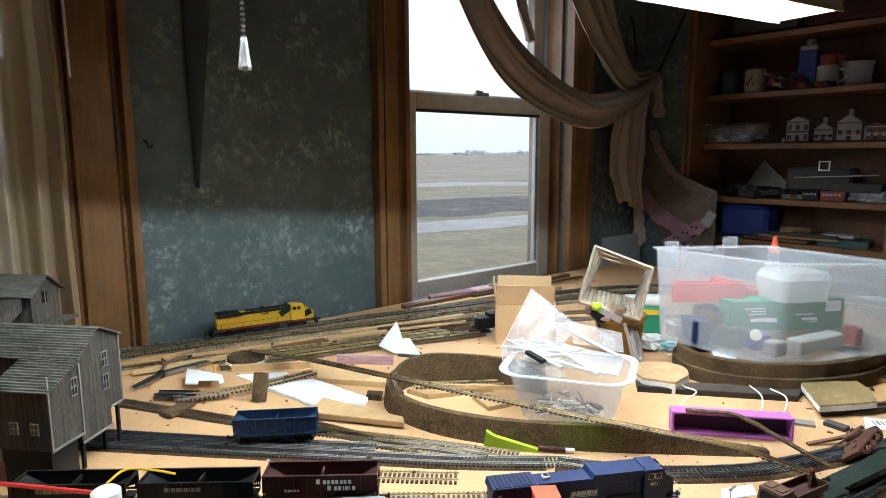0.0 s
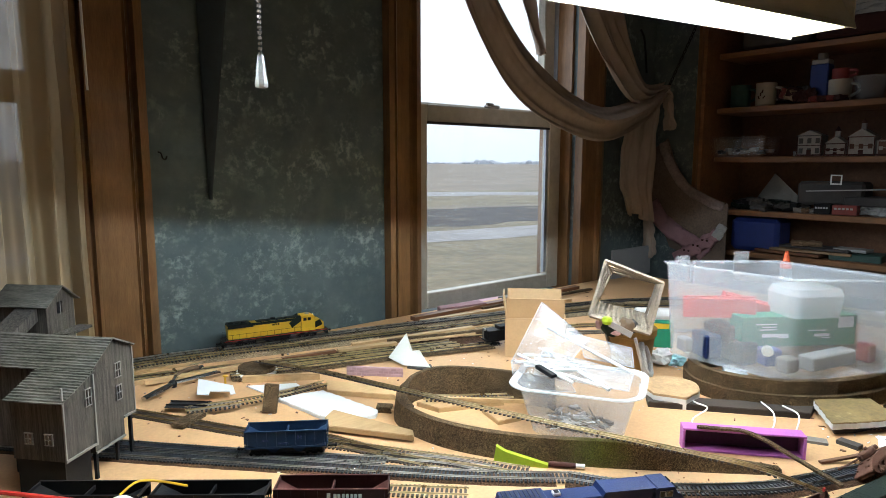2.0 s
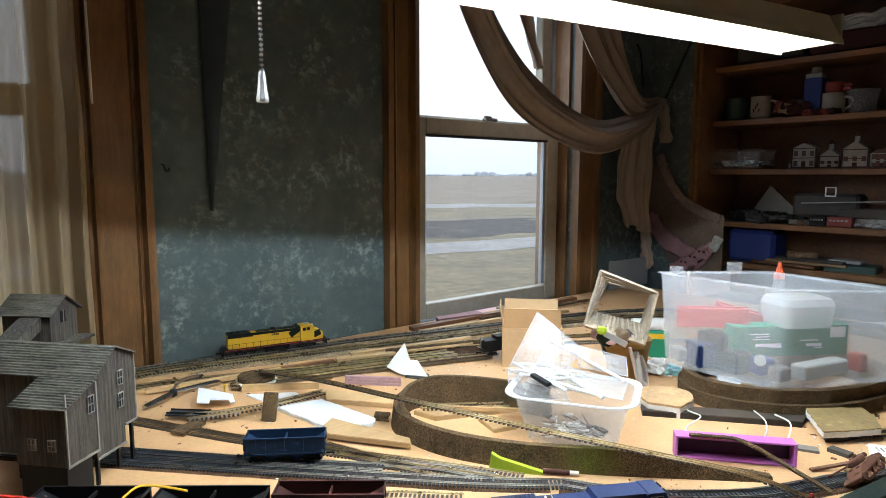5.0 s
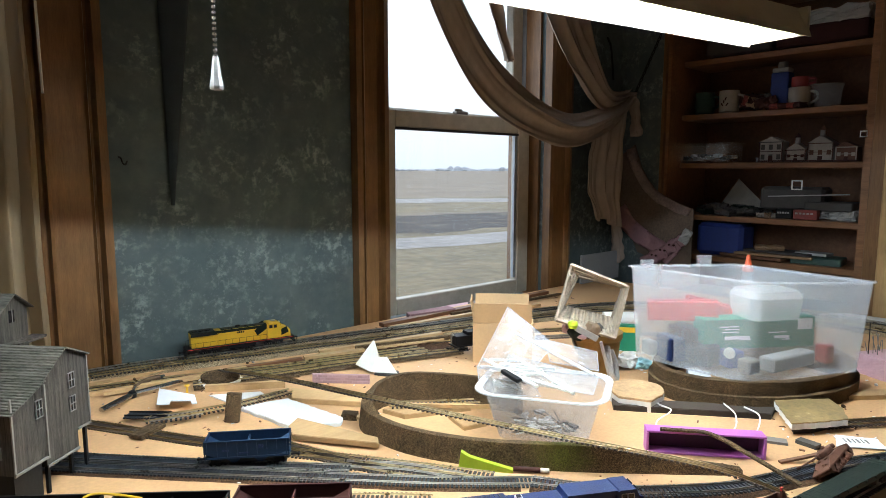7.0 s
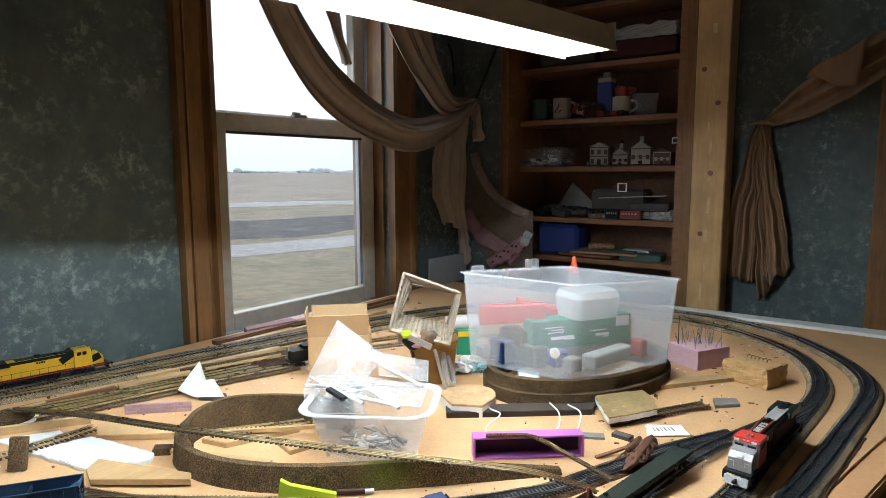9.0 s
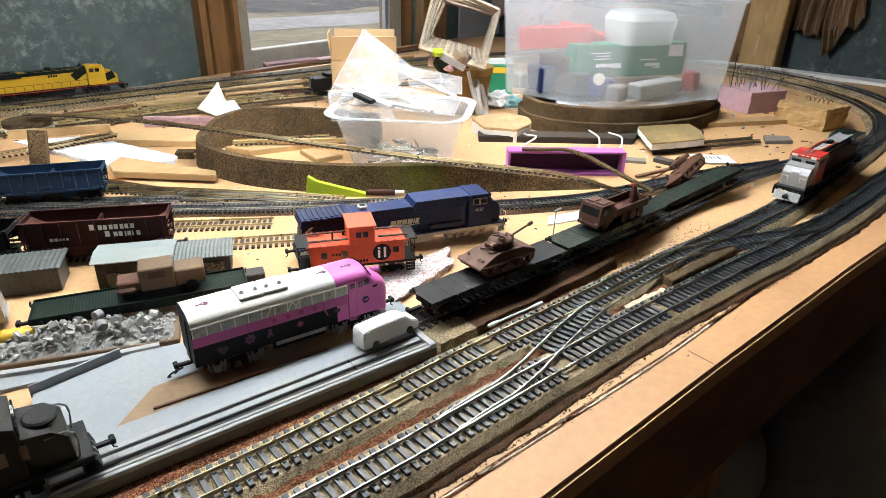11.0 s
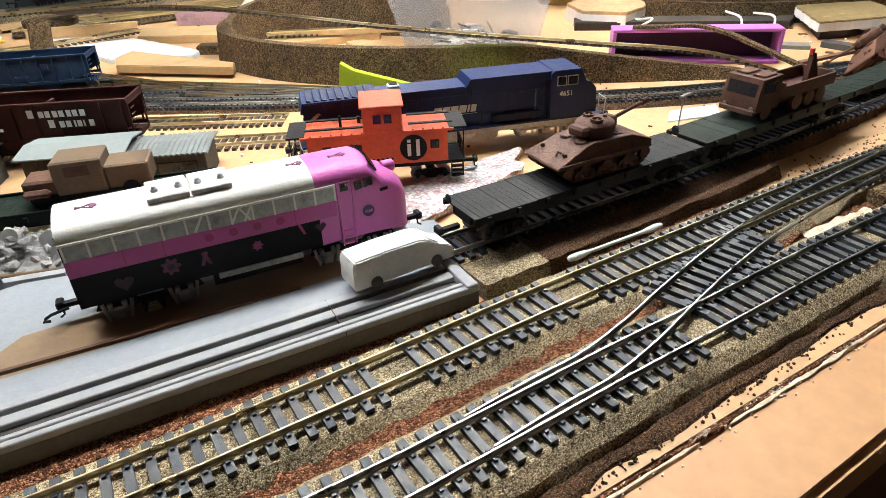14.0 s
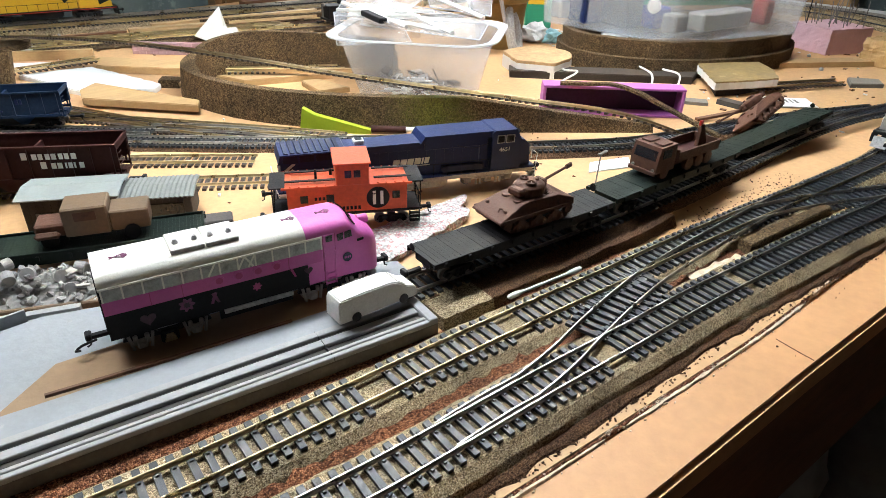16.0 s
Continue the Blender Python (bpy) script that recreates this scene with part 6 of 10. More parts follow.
    part("coupler_hook", tube(B(), glide([(-0.0850, -0.004, 0.0085), (-0.0930, -0.006, 0.0080), (-0.0960, -0.005, 0.0050), (-0.0930, -0.003, 0.0035)], 0.002), 0.0007, 6), M["blackp"], ob)
    return ob


f_unit(pose(0.0167, 0.4713, 0.0068, 0, 0, -17.4))


def caboose(m):
    ob = thing("caboose", "orange-red cupola caboose with a black round emblem", "caboose", m, "freight cars")
    L, W = 0.094, 0.0325
    h, w = L / 2, W / 2
    body = part("body", box(B(), (0, 0, 0.0265), (L, W, 0.022), bev=0.0005), M["orange"], ob)
    part("roof", side_prism(B(), [(-h - 0.004, 0.0375), (-h - 0.004, 0.0392), (h + 0.004, 0.0392), (h + 0.004, 0.0375)], -w - 0.0012, w + 0.0012), M["orange"], ob)
    for k in range(14):
        part("roof_rib", box(B(), (-h + 0.003 + k * (L - 0.006) / 13, 0, 0.0395), (0.0012, W + 0.001, 0.0010)), M["orange"], ob)
    cup = part("cupola", box(B(), (0.004, 0, 0.0475), (0.026, W + 0.003, 0.0175), bev=0.0008), M["orange"], ob)
    part("cupola_roof", box(B(), (0.004, 0, 0.0568), (0.029, W + 0.005, 0.0014), bev=0.0004), M["orange"], cup)
    for s in (-1, 1):
        for u in (-0.0035, 0.0035):
            part("window", box(B(), (0.004 + u, s * (w + 0.0016), 0.0485), (0.0052, 0.0006, 0.0058)), M["darkpane"], cup)
        for u in (-0.034, -0.014, 0.038):
            part("window", box(B(), (u, s * (w + 0.0001), 0.0285), (0.0060, 0.0006, 0.0062)), M["darkpane"], body)
        part("emblem", lathe(B(), [(0.0092, -0.0002), (0.0092, 0.0004), (0.001, 0.0004)], (0.0235, s * (w + 0.0002), 0.0268), 28, "y"), M["blackp"], body, "black round emblem")
        for u, hh, z in ((0.0205, 0.0085, 0.0255), (0.0265, 0.0115, 0.0268)):
            part("emblem_bar", box(B(), (u, s * (w + 0.0008), z), (0.0024, 0.0004, hh)), M["white"], body)
        part("emblem_bar", box(B(), (0.0205, s * (w + 0.0008), 0.0318), (0.0024, 0.0004, 0.0020)), M["white"], body)
        bars(ob, s * w, -0.026, 0.0285, (0.002, 0.002, 0.002, 0.002), 0.0026, "blackp")
        bars(ob, s * w, -0.034, 0.0192, (0.002, 0.002, 0.002, 0.002, 0.002, 0.002, 0.002), 0.0030, "blackp")
        bars(ob, s * w, -0.008, 0.0192, (0.002, 0.002, 0.002, 0.002, 0.002, 0.002), 0.0030, "blackp")
        part("running_board", box(B(), (-0.028, s * 0.0095, 0.0415), (0.040, 0.003, 0.0008)), M["blackp"], ob)
        part("running_board", box(B(), (0.036, s * 0.0095, 0.0415), (0.030, 0.003, 0.0008)), M["blackp"], ob)
        part("side_sill", box(B(), (0, s * (w - 0.001), 0.0146), (L + 0.02, 0.0018, 0.0024)), M["blackp"], ob)
    part("stovepipe", cyl(B(), (-0.024, -0.006, 0.039), (-0.024, -0.006, 0.0490), 0.0010, n=8), M["blackp"], ob)
    part("stovepipe", cyl(B(), (-0.012, 0.006, 0.039), (-0.012, 0.006, 0.0440), 0.0012, n=8), M["blackp"], ob)
    for d in (-1, 1):
        part("platform", box(B(), (d * (h + 0.006), 0, 0.0146), (0.012, W, 0.0018)), M["blackp"], ob)
        part("end_roof", box(B(), (d * (h + 0.007), 0, 0.0388), (0.012, W, 0.0012)), M["blackp"], ob)
        bm = B()
        for k in range(5):
            cyl(bm, (d * (h + 0.011), -w + 0.002 + k * (W - 0.004) / 4, 0.0150), (d * (h + 0.011), -w + 0.002 + k * (W - 0.004) / 4, 0.0260 if 0 < k < 4 else 0.0385), 0.0005, n=5)
        tube(bm, [(d * (h + 0.011), -w + 0.002, 0.0260), (d * (h + 0.011), w - 0.002, 0.0260)], 0.0005, 5)
        part("end_railing", bm, M["blackp"], ob)
        for s in (-1, 1):
            bm = B()
            for k in range(3):
                box(bm, (d * (h + 0.006), s * (w + 0.0005), 0.0048 + k * 0.0034), (0.008, 0.004, 0.0006))
            for u in (0.002, 0.010):
                box(bm, (d * (h + u), s * (w + 0.0005), 0.0095), (0.0006, 0.004, 0.0100))
            part("step", bm, M["blackp"], ob)
        coupler(ob, d * (h + 0.010), d)
        freight_truck(ob, d * (h - 0.012))
    return ob


caboose(pose(0.1335, 0.5195, YZ, 0, 0, -36.5) @ Matrix.Diagonal((0.93, 0.93, 0.93, 1)))


def flat_car(m, label, L=0.150, W=0.0305, mat="blackp", boards=46, lip=False):
    ob = thing("flat_car", label, "flat car", m, "flat cars")
    h = L / 2
    for s in (-1, 1):
        part("side_sill", side_prism(B(), [(-h, 0.0145), (-h, 0.0172), (h, 0.0172), (h, 0.0145), (h * 0.5, 0.0112), (-h * 0.5, 0.0112)], s * (W / 2 - 0.0014), s * W / 2), M[mat], ob)
        for k in range(9):
            part("stake_pocket", box(B(), (-h * 0.9 + k * h * 1.8 / 8, s * (W / 2 + 0.0006), 0.0160), (0.0022, 0.0014, 0.0030)), M[mat], ob)
        if lip:
            part("lip", box(B(), (0, s * (W / 2 - 0.0006), 0.0187), (L, 0.0012, 0.0024), bev=0.0003), M[mat], ob)
    if lip:
        for d in (-1, 1):
            part("lip", box(B(), (d * (h - 0.0006), 0, 0.0187), (0.0012, W - 0.0026, 0.0024), bev=0.0003), M[mat], ob)
    bmesh_share = mesh_of("deck_board", box(B(), (0, 0, 0), (L / boards * 0.965, W, 0.0009)), M[mat])
    for k in range(boards):
        d = new("deck_board", bmesh_share)
        d.parent = ob
        d.location = (-h + (k + 0.5) * L / boards, 0, 0.0176 + random.uniform(-0.0001, 0.0001))
    part("underframe", box(B(), (0, 0, 0.0138), (L * 0.98, 0.016, 0.0050)), M[mat], ob)
    for d in (-1, 1):
        coupler(ob, d * h, d)
        freight_truck(ob, d * (h - 0.022))
        part("brake_wheel", lathe(B(), [(0.0026, -0.0003), (0.0026, 0.0003)], (d * (h + 0.001), 0.008, 0.0205), 10, "x"), M[mat], ob)
    return ob


FA1, FA2, FA3 = -12.4, -10.0, -9.5
flat_car(pose(0.1800, 0.3938, RZ, 0, 0, FA1), "black plank-decked flat car carrying a brown tank", 0.164)
flat_car(pose(0.3520, 0.3620, RZ, 0, 0, FA2), "dark green plank-decked flat car carrying a brown truck", 0.176, mat="green")
flat_car(pose(0.5480, 0.3340, RZ - 0.006, -9, -6, FA3 - 6), "dark green flat car tipped off the rails", 0.166, mat="green")
flat_car(pose(-0.0320, 0.6050, YZ - 0.003, 0, 0, -28.5), "dark green flat car carrying a tan pickup, off the rails", 0.166, 0.034, "green", 70, True)


def tank(m, label, gun=0.046, mat="rust", turret_rz=0):
    """A small military tank, glacis towards -x, gun along the turret's +x."""
    ob = thing("toy_tank", label, "toy tank", m, "military loads")
    part("lower_hull", side_prism(B(), [(-0.0330, 0.0080), (-0.0340, 0.0110), (-0.0320, 0.0135), (0.0300, 0.0135), (0.0320, 0.0100), (0.0290, 0.0055), (-0.0270, 0.0045)], -0.0105, 0.0105), M[mat], ob)
    bm = side_prism(B(), [(-0.0365, 0.0112), (-0.0355, 0.0128), (-0.0140, 0.0212), (-0.0080, 0.0222), (0.0205, 0.0216), (0.0335, 0.0172), (0.0345, 0.0112)], -0.0168, 0.0168)
    for v in bm.verts:
        if v.co.z > 0.018:
            v.co.y *= 0.80
    bmesh.ops.bevel(bm, geom=list(bm.edges), offset=0.0004, segments=1, affect="EDGES")
    part("upper_hull", bm, M[mat], ob)
    for s in (-1, 1):
        part("skirt_plate", box(B(), (-0.001, s * 0.0170, 0.0124), (0.066, 0.0006, 0.0026)), M[mat], ob)
        bm = B()
        loop = [(-0.0330, 0.0085), (-0.0285, 0.0118), (0.0290, 0.0118), (0.0340, 0.0085), (0.0270, 0.0012), (-0.0250, 0.0012)]
        inner = [(x * 0.95, 0.0066 + (z - 0.0066) * 0.78) for x, z in loop]
        for k in range(6):
            j = (k + 1) % 6
            vs = [bm.verts.new((x, y, z)) for y in (s * 0.0108, s * 0.0166) for x, z in (loop[k], loop[j], inner[j], inner[k])]
            for f in CUBEF:
                bm.faces.new([vs[i] for i in f])
            a, b = Vector((loop[k][0], 0, loop[k][1])), Vector((loop[j][0], 0, loop[j][1]))
            n = max(2, int((b - a).length / 0.0026))
            for q in range(n):
                c = a.lerp(b, (q + 0.5) / n)
                box(bm, (c.x, s * 0.0137, c.z), (0.0015, 0.0062, 0.0012), ry=-math.degrees(math.atan2(b.z - a.z, b.x - a.x)))
        bmesh.ops.recalc_face_normals(bm, faces=bm.faces)
        part("crawler_track", bm, M[mat], ob)
        for k in range(3):
            u = -0.0165 + k * 0.0165
            part("bogie", side_prism(B(), [(u - 0.0022, 0.0105), (u + 0.0022, 0.0105), (u + 0.0062, 0.0046), (u + 0.0048, 0.0034), (u - 0.0048, 0.0034), (u - 0.0062, 0.0046)], s * 0.0150, s * 0.0170), M[mat], ob)
            for d in (-0.0042, 0.0042):
                part("road_wheel", lathe(B(), [(0.0034, -0.0016), (0.0036, 0.0014), (0.0022, 0.0018), (0.0012, 0.0026)] if s > 0 else [(0.0012, -0.0026), (0.0022, -0.0018), (0.0036, -0.0014), (0.0034, 0.0016)], (u + d, s * 0.0156, 0.0040), 14, "y"), M[mat], ob)
        for u in (-0.0285, 0.0292):
            part("sprocket", lathe(B(), [(0.0036, -0.0014), (0.0036, 0.0014), (0.0010, 0.0018)], (u, s * 0.0156, 0.0080), 12, "y"), M[mat], ob)
    for k in range(5):
        part("deck_grille", box(B(), (0.0120 + k * 0.0022, 0, 0.0222 - k * 0.0003), (0.0009, 0.0200, 0.0008)), M[mat], ob)
    for y in (-0.0065, 0.0065):
        part("driver_hatch", lathe(B(), [(0.0034, 0), (0.0034, 0.0014), (0.0026, 0.0018)], (-0.0130, y, 0.0208), 12), M[mat], ob)
        part("headlamp", lathe(B(), [(0.0012, -0.0010), (0.0012, 0.0008)], (-0.0270, y * 1.6, 0.0172), 10, "x"), M[mat], ob)
    part("tow_hook", tube(B(), [(-0.0300, -0.006, 0.0160), (-0.0285, -0.006, 0.0186), (-0.0262, -0.006, 0.0172)], 0.0006, 6), M[mat], ob)
    tu = thing("turret", "", "", None)
    tu.parent = ob
    tu.matrix_local = pose(0.003, 0, 0.0214, 0, 0, turret_rz) @ Matrix.Diagonal((0.95, 0.95, 1.35, 1))
    bm = lathe(B(), [(0.0096, 0.0), (0.0116, 0.0012), (0.0124, 0.0036), (0.0118, 0.0060), (0.0100, 0.0074), (0.0060, 0.0080), (0.001, 0.0081)], (0, 0, 0), 24)
    for v in bm.verts:
        v.co.x *= 1.16 if v.co.x < 0 else 1.04
    part("turret_shell", bm, M[mat], tu, smooth=True)
    part("bustle", box(B(), (-0.0140, 0, 0.0042), (0.008, 0.013, 0.0046), bev=0.0012), M[mat], tu)
    for x, y, r in ((-0.0045, -0.0048, 0.0040), (-0.0010, 0.0050, 0.0034)):
        c = part("hatch_ring", lathe(B(), [(r, 0), (r, 0.0018), (r * 0.78, 0.0018), (r * 0.74, 0.0004)], (x, y, 0.0074), 18), M[mat], tu)
        part("hatch_lid", box(B(), (x, y, 0.0086), (r * 1.3, 0.0008, 0.0006), rz=30), M[mat], c)
    part("periscope", box(B(), (0.0050, -0.0030, 0.0084), (0.0022, 0.0018, 0.0014)), M[mat], tu)
    part("mantlet", box(B(), (0.0130, 0, 0.0044), (0.0052, 0.0105, 0.0056), bev=0.0012), M[mat], tu)
    part("barrel", cyl(B(), (0.0150, 0, 0.0046), (0.0135 + gun * 0.72, 0, 0.0080), 0.0011, 0.0009, 10), M[mat], tu)
    part("muzzle_brake", cyl(B(), (0.0135 + gun * 0.69, 0, 0.0079), (0.0135 + gun * 0.80, 0, 0.0084), 0.0017, n=10), M[mat], tu)
    return ob


tank(pose(0.1875, 0.3955, RZ + 0.0182, 0, 0, FA1 - 2) @ Matrix.Diagonal((0.93, 0.93, 0.86, 1)), "rust-brown toy battle tank on a flat car", turret_rz=8)
tank(pose(0.600, 0.3600, 0.016, -48, -12, FA3 + 6) @ Matrix.Diagonal((0.93, 0.93, 0.90, 1)), "rust-brown toy tank fallen on its side behind a flat car", turret_rz=150)


def army_truck(m):
    ob = thing("toy_truck", "rust-brown toy military truck on a flat car", "toy truck", m, "military loads")
    part("chassis", box(B(), (0, 0, 0.0070), (0.084, 0.014, 0.0030)), M["rust"], ob)
    cab = part("cab", side_prism(B(), [(-0.0420, 0.0065), (-0.0420, 0.0150), (-0.0395, 0.0275), (-0.0190, 0.0280), (-0.0185, 0.0065)], -0.0128, 0.0128), M["rust"], ob)
    part("windshield", box(B(), (-0.0409, 0, 0.0205), (0.0008, 0.0205, 0.0080), ry=12), M["darkpane"], cab)
    for s in (-1, 1):
        part("side_window", box(B(), (-0.0310, s * 0.0129, 0.0215), (0.0110, 0.0005, 0.0070)), M["darkpane"], cab)
        part("headlight", lathe(B(), [(0.0014, -0.0006), (0.0014, 0.0004)], (-0.0423, s * 0.0095, 0.0090), 10, "x"), M["dull"], cab)
        part("roof_hatch", box(B(), (-0.0290, s * 0.0060, 0.0283), (0.0130, 0.0090, 0.0014), bev=0.0004), M["rust"], cab)
        part("bed_side", box(B(), (0.0150, s * 0.0126, 0.0150), (0.0580, 0.0012, 0.0080)), M["rust"], ob)
        for u in (-0.0300, 0.0040, 0.0180, 0.0310):
            part("wheel", lathe(B(), [(0.0018, -0.0026), (0.0056, -0.0022), (0.0058, 0.0016), (0.0030, 0.0024), (0.0012, 0.0020)], (u, s * 0.0105, 0.0058), 16, "y"), M["rust"], ob)
    part("bumper", box(B(), (-0.0432, 0, 0.0066), (0.0018, 0.0256, 0.0034), bev=0.0005), M["rust"], ob)
    part("bed_floor", box(B(), (0.0150, 0, 0.0112), (0.0580, 0.0250, 0.0012)), M["oxide"], ob)
    part("headboard", box(B(), (-0.0135, 0, 0.0160), (0.0014, 0.0250, 0.0100)), M["rust"], ob)
    part("crane_wedge", side_prism(B(), [(0.0300, 0.0120), (0.0440, 0.0120), (0.0340, 0.0310), (0.0310, 0.0310)], -0.0016, 0.0016), M["rust"], ob)
    part("tail_bar", box(B(), (0.0443, 0, 0.0150), (0.0012, 0.0250, 0.0080)), M["rust"], ob)
    part("red_flag", box(B(), (0.0310, 0.0, 0.0322), (0.0030, 0.0020, 0.0040)), M["red"], ob)
    return ob


army_truck(pose(0.3560, 0.3615, RZ + 0.0182, 0, 0, FA2 - 1))


def pickup(m):
    ob = thing("toy_pickup", "tan-brown unpainted toy pickup on a flat car", "toy truck", m)
    part("bonnet", box(B(), (-0.0280, 0, 0.0110), (0.0180, 0.0190, 0.0090), bev=0.0012), M["rust"], ob)
    cab = part("cab", box(B(), (-0.0060, 0, 0.0160), (0.0270, 0.0235, 0.0200), bev=0.0010), M["tan"], ob)
    part("windshield", box(B(), (-0.0196, 0, 0.0200), (0.0006, 0.0190, 0.0060)), M["darkpane"], cab)
    for s in (-1, 1):
        part("side_window", box(B(), (-0.0060, s * 0.0118, 0.0200), (0.0130, 0.0005, 0.0060)), M["rust"], cab)
        part("fender", box(B(), (-0.0300, s * 0.0105, 0.0085), (0.0150, 0.0050, 0.0050), bev=0.0018), M["rust"], ob)
        for u in (-0.0290, 0.0200):
            part("wheel", lathe(B(), [(0.0014, -0.0020), (0.0052, -0.0016), (0.0052, 0.0016), (0.0014, 0.0020)], (u, s * 0.0100, 0.0052), 14, "y"), M["blackp"], ob)
    part("cargo_body", box(B(), (0.0195, 0, 0.0135), (0.0240, 0.0215, 0.0140), bev=0.0010), M["tan"], ob)
    return ob


pickup(pose(-0.0150, 0.5980, YZ + 0.0152, 0, 0, -28.5))


def van(m):
    """A plain cast van, nose at +x."""
    ob = thing("toy_van", "plain white cast toy van parked on the ramp", "toy van", m)
    prof = [(-0.0265, 0.0012), (-0.0268, 0.0020), (-0.0266, 0.0140), (-0.0252, 0.0161), (-0.0100, 0.0168), (0.0080, 0.0166), (0.0125, 0.0155), (0.0190, 0.0108), (0.0252, 0.0086), (0.0266, 0.0066), (0.0268, 0.0018), (0.0262, 0.0012)]
    bm = side_prism(B(), prof, -0.0082, 0.0082)
    bmesh.ops.bevel(bm, geom=list(bm.edges), offset=0.0007, segments=2, affect="EDGES")
    for v in bm.verts:
        v.co.y *= 1 - 0.12 * max(0.0, (v.co.z - 0.007) / 0.010) - 0.10 * max(0.0, (v.co.x - 0.018) / 0.009)
    body = part("body", bm, M["castwhite"], ob, smooth=True)
    for s in (-1, 1):
        part("side_window", box(B(), (0.0100, s * 0.0076, 0.0118), (0.0075, 0.0005, 0.0030), rx=s * 4), M["cream"], body)
        for u in (-0.0160, 0.0165):
            part("wheel", lathe(B(), [(0.0010, -0.0014), (0.0030, -0.0012), (0.0030, 0.0012), (0.0010, 0.0014)], (u, s * 0.0073, 0.0030), 16, "y"), M["dark"], ob)
    part("windshield", box(B(), (0.0160, 0, 0.0134), (0.0070, 0.0118, 0.0005), ry=36), M["cream"], body)
    return ob


van(pose(0.0597, 0.4118, 0.0135, 0, 0, -11))

# green locomotive at the end of the ramp
gl = hood_loco("locomotive", pose(-0.2560, 0.4830, 0.0135, 0, 0, -15.0), "blackp", "black and olive diesel locomotive at the ramp's end", roofmat="green", cabmat="blackp", L=0.226, lower="blackp")
for s in (-1, 1):
    part("hood_band", box(B(), (0.030, s * 0.0168, 0.0340), (0.110, 0.0006, 0.0090)), M["tan"], gl, "dull brown side band")
    part("handrail", tube(B(), glide([(0.1060, s * 0.0140, 0.014), (0.1075, s * 0.0140, 0.030), (0.1040, s * 0.0140, 0.036), (0.0900, s * 0.0150, 0.036)], 0.003), 0.0006, 5), M["dull"], gl)
    part("step", box(B(), (0.1080, s * 0.0120, 0.0100), (0.004, 0.006, 0.0080)), M["blackp"], gl)
for k in range(3):
    part("air_hose", tube(B(), glide([(0.1100, -0.009 + k * 0.006, 0.0130), (0.1140, -0.009 + k * 0.006, 0.0110), (0.1150, -0.009 + k * 0.006, 0.0060)], 0.002), 0.0007, 5), M["dull"], gl)
part("bell", lathe(B(), [(0.0086, 0), (0.0092, 0.0016), (0.0080, 0.0026), (0.001, 0.0026)], (0.0940, 0, 0.0405), 18), M["blackp"], gl)


# ---------- ramp and board at the front ----------
board = thing("grey_board", "grey cardboard base sheet with a brown bare patch", "card sheet", pose(0, 0, 0))
part("sheet", prism(B(), [(-0.190, 0.458), (0.060, 0.398), (0.105, 0.405), (0.115, 0.448), (0.020, 0.505), (-0.075, 0.551), (-0.142, 0.556)], 0.0, 0.0058), M["greyboard"], board)
part("bare_patch", prism(B(), [(-0.125, 0.4780), (-0.0015, 0.4455), (0.050, 0.4325), (0.098, 0.440), (0.078, 0.456), (-0.020, 0.486), (-0.086, 0.500)], 0.0058, 0.0066), M["browncard"], board, "brown bare card patch")
part("upturned_flap", box(B(), (-0.112, 0.556, 0.0075), (0.062, 0.0016, 0.010), rz=-3), M["greyboard"], board)

ramp = thing("loading_ramp", "grey grooved model loading ramp beside the main line", "ramp", pose(0.0780, 0.3762, 0, 0, 0, -14.9))
R = 0.262
part("ramp_base", side_prism(B(), [(-R, 0.0), (-R, 0.0085), (0, 0.0085), (0, 0.0)], 0.0, 0.0262), M["rampside"], ramp, "grey-brown ramp side with shade put into its colour")
for y0_, y1_, z1_, x1_ in ((0.0, 0.0032, 0.0118, 0.0), (0.0039, 0.0064, 0.0118, -0.006), (0.0128, 0.0184, 0.0113, -0.006), (0.0214, 0.0262, 0.0116, 0.0)):
    part("raised_strip", box(B(), ((-R + x1_) / 2, (y0_ + y1_) / 2, (0.0085 + z1_) / 2), (R + x1_, y1_ - y0_, z1_ - 0.0085), bev=0.0004), M["concrete"], ramp)
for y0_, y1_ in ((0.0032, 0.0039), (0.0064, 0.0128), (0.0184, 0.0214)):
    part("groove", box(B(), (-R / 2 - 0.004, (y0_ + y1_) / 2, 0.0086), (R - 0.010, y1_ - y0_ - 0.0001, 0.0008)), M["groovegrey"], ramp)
part("end_kerb", box(B(), (-0.003, 0.0131, 0.0105), (0.006, 0.0258, 0.0046), bev=0.0005), M["concrete"], ramp)
part("joint", box(B(), (-0.066, 0.0131, 0.0103), (0.0003, 0.0264, 0.0026)), M["groove"], ramp)
part("deck_sheet", box(B(), (-0.148, 0.0352, 0.0082), (0.230, 0.0172, 0.0046), bev=0.0004), M["greyboard"], ramp, "pale grey card deck beside the grooves")

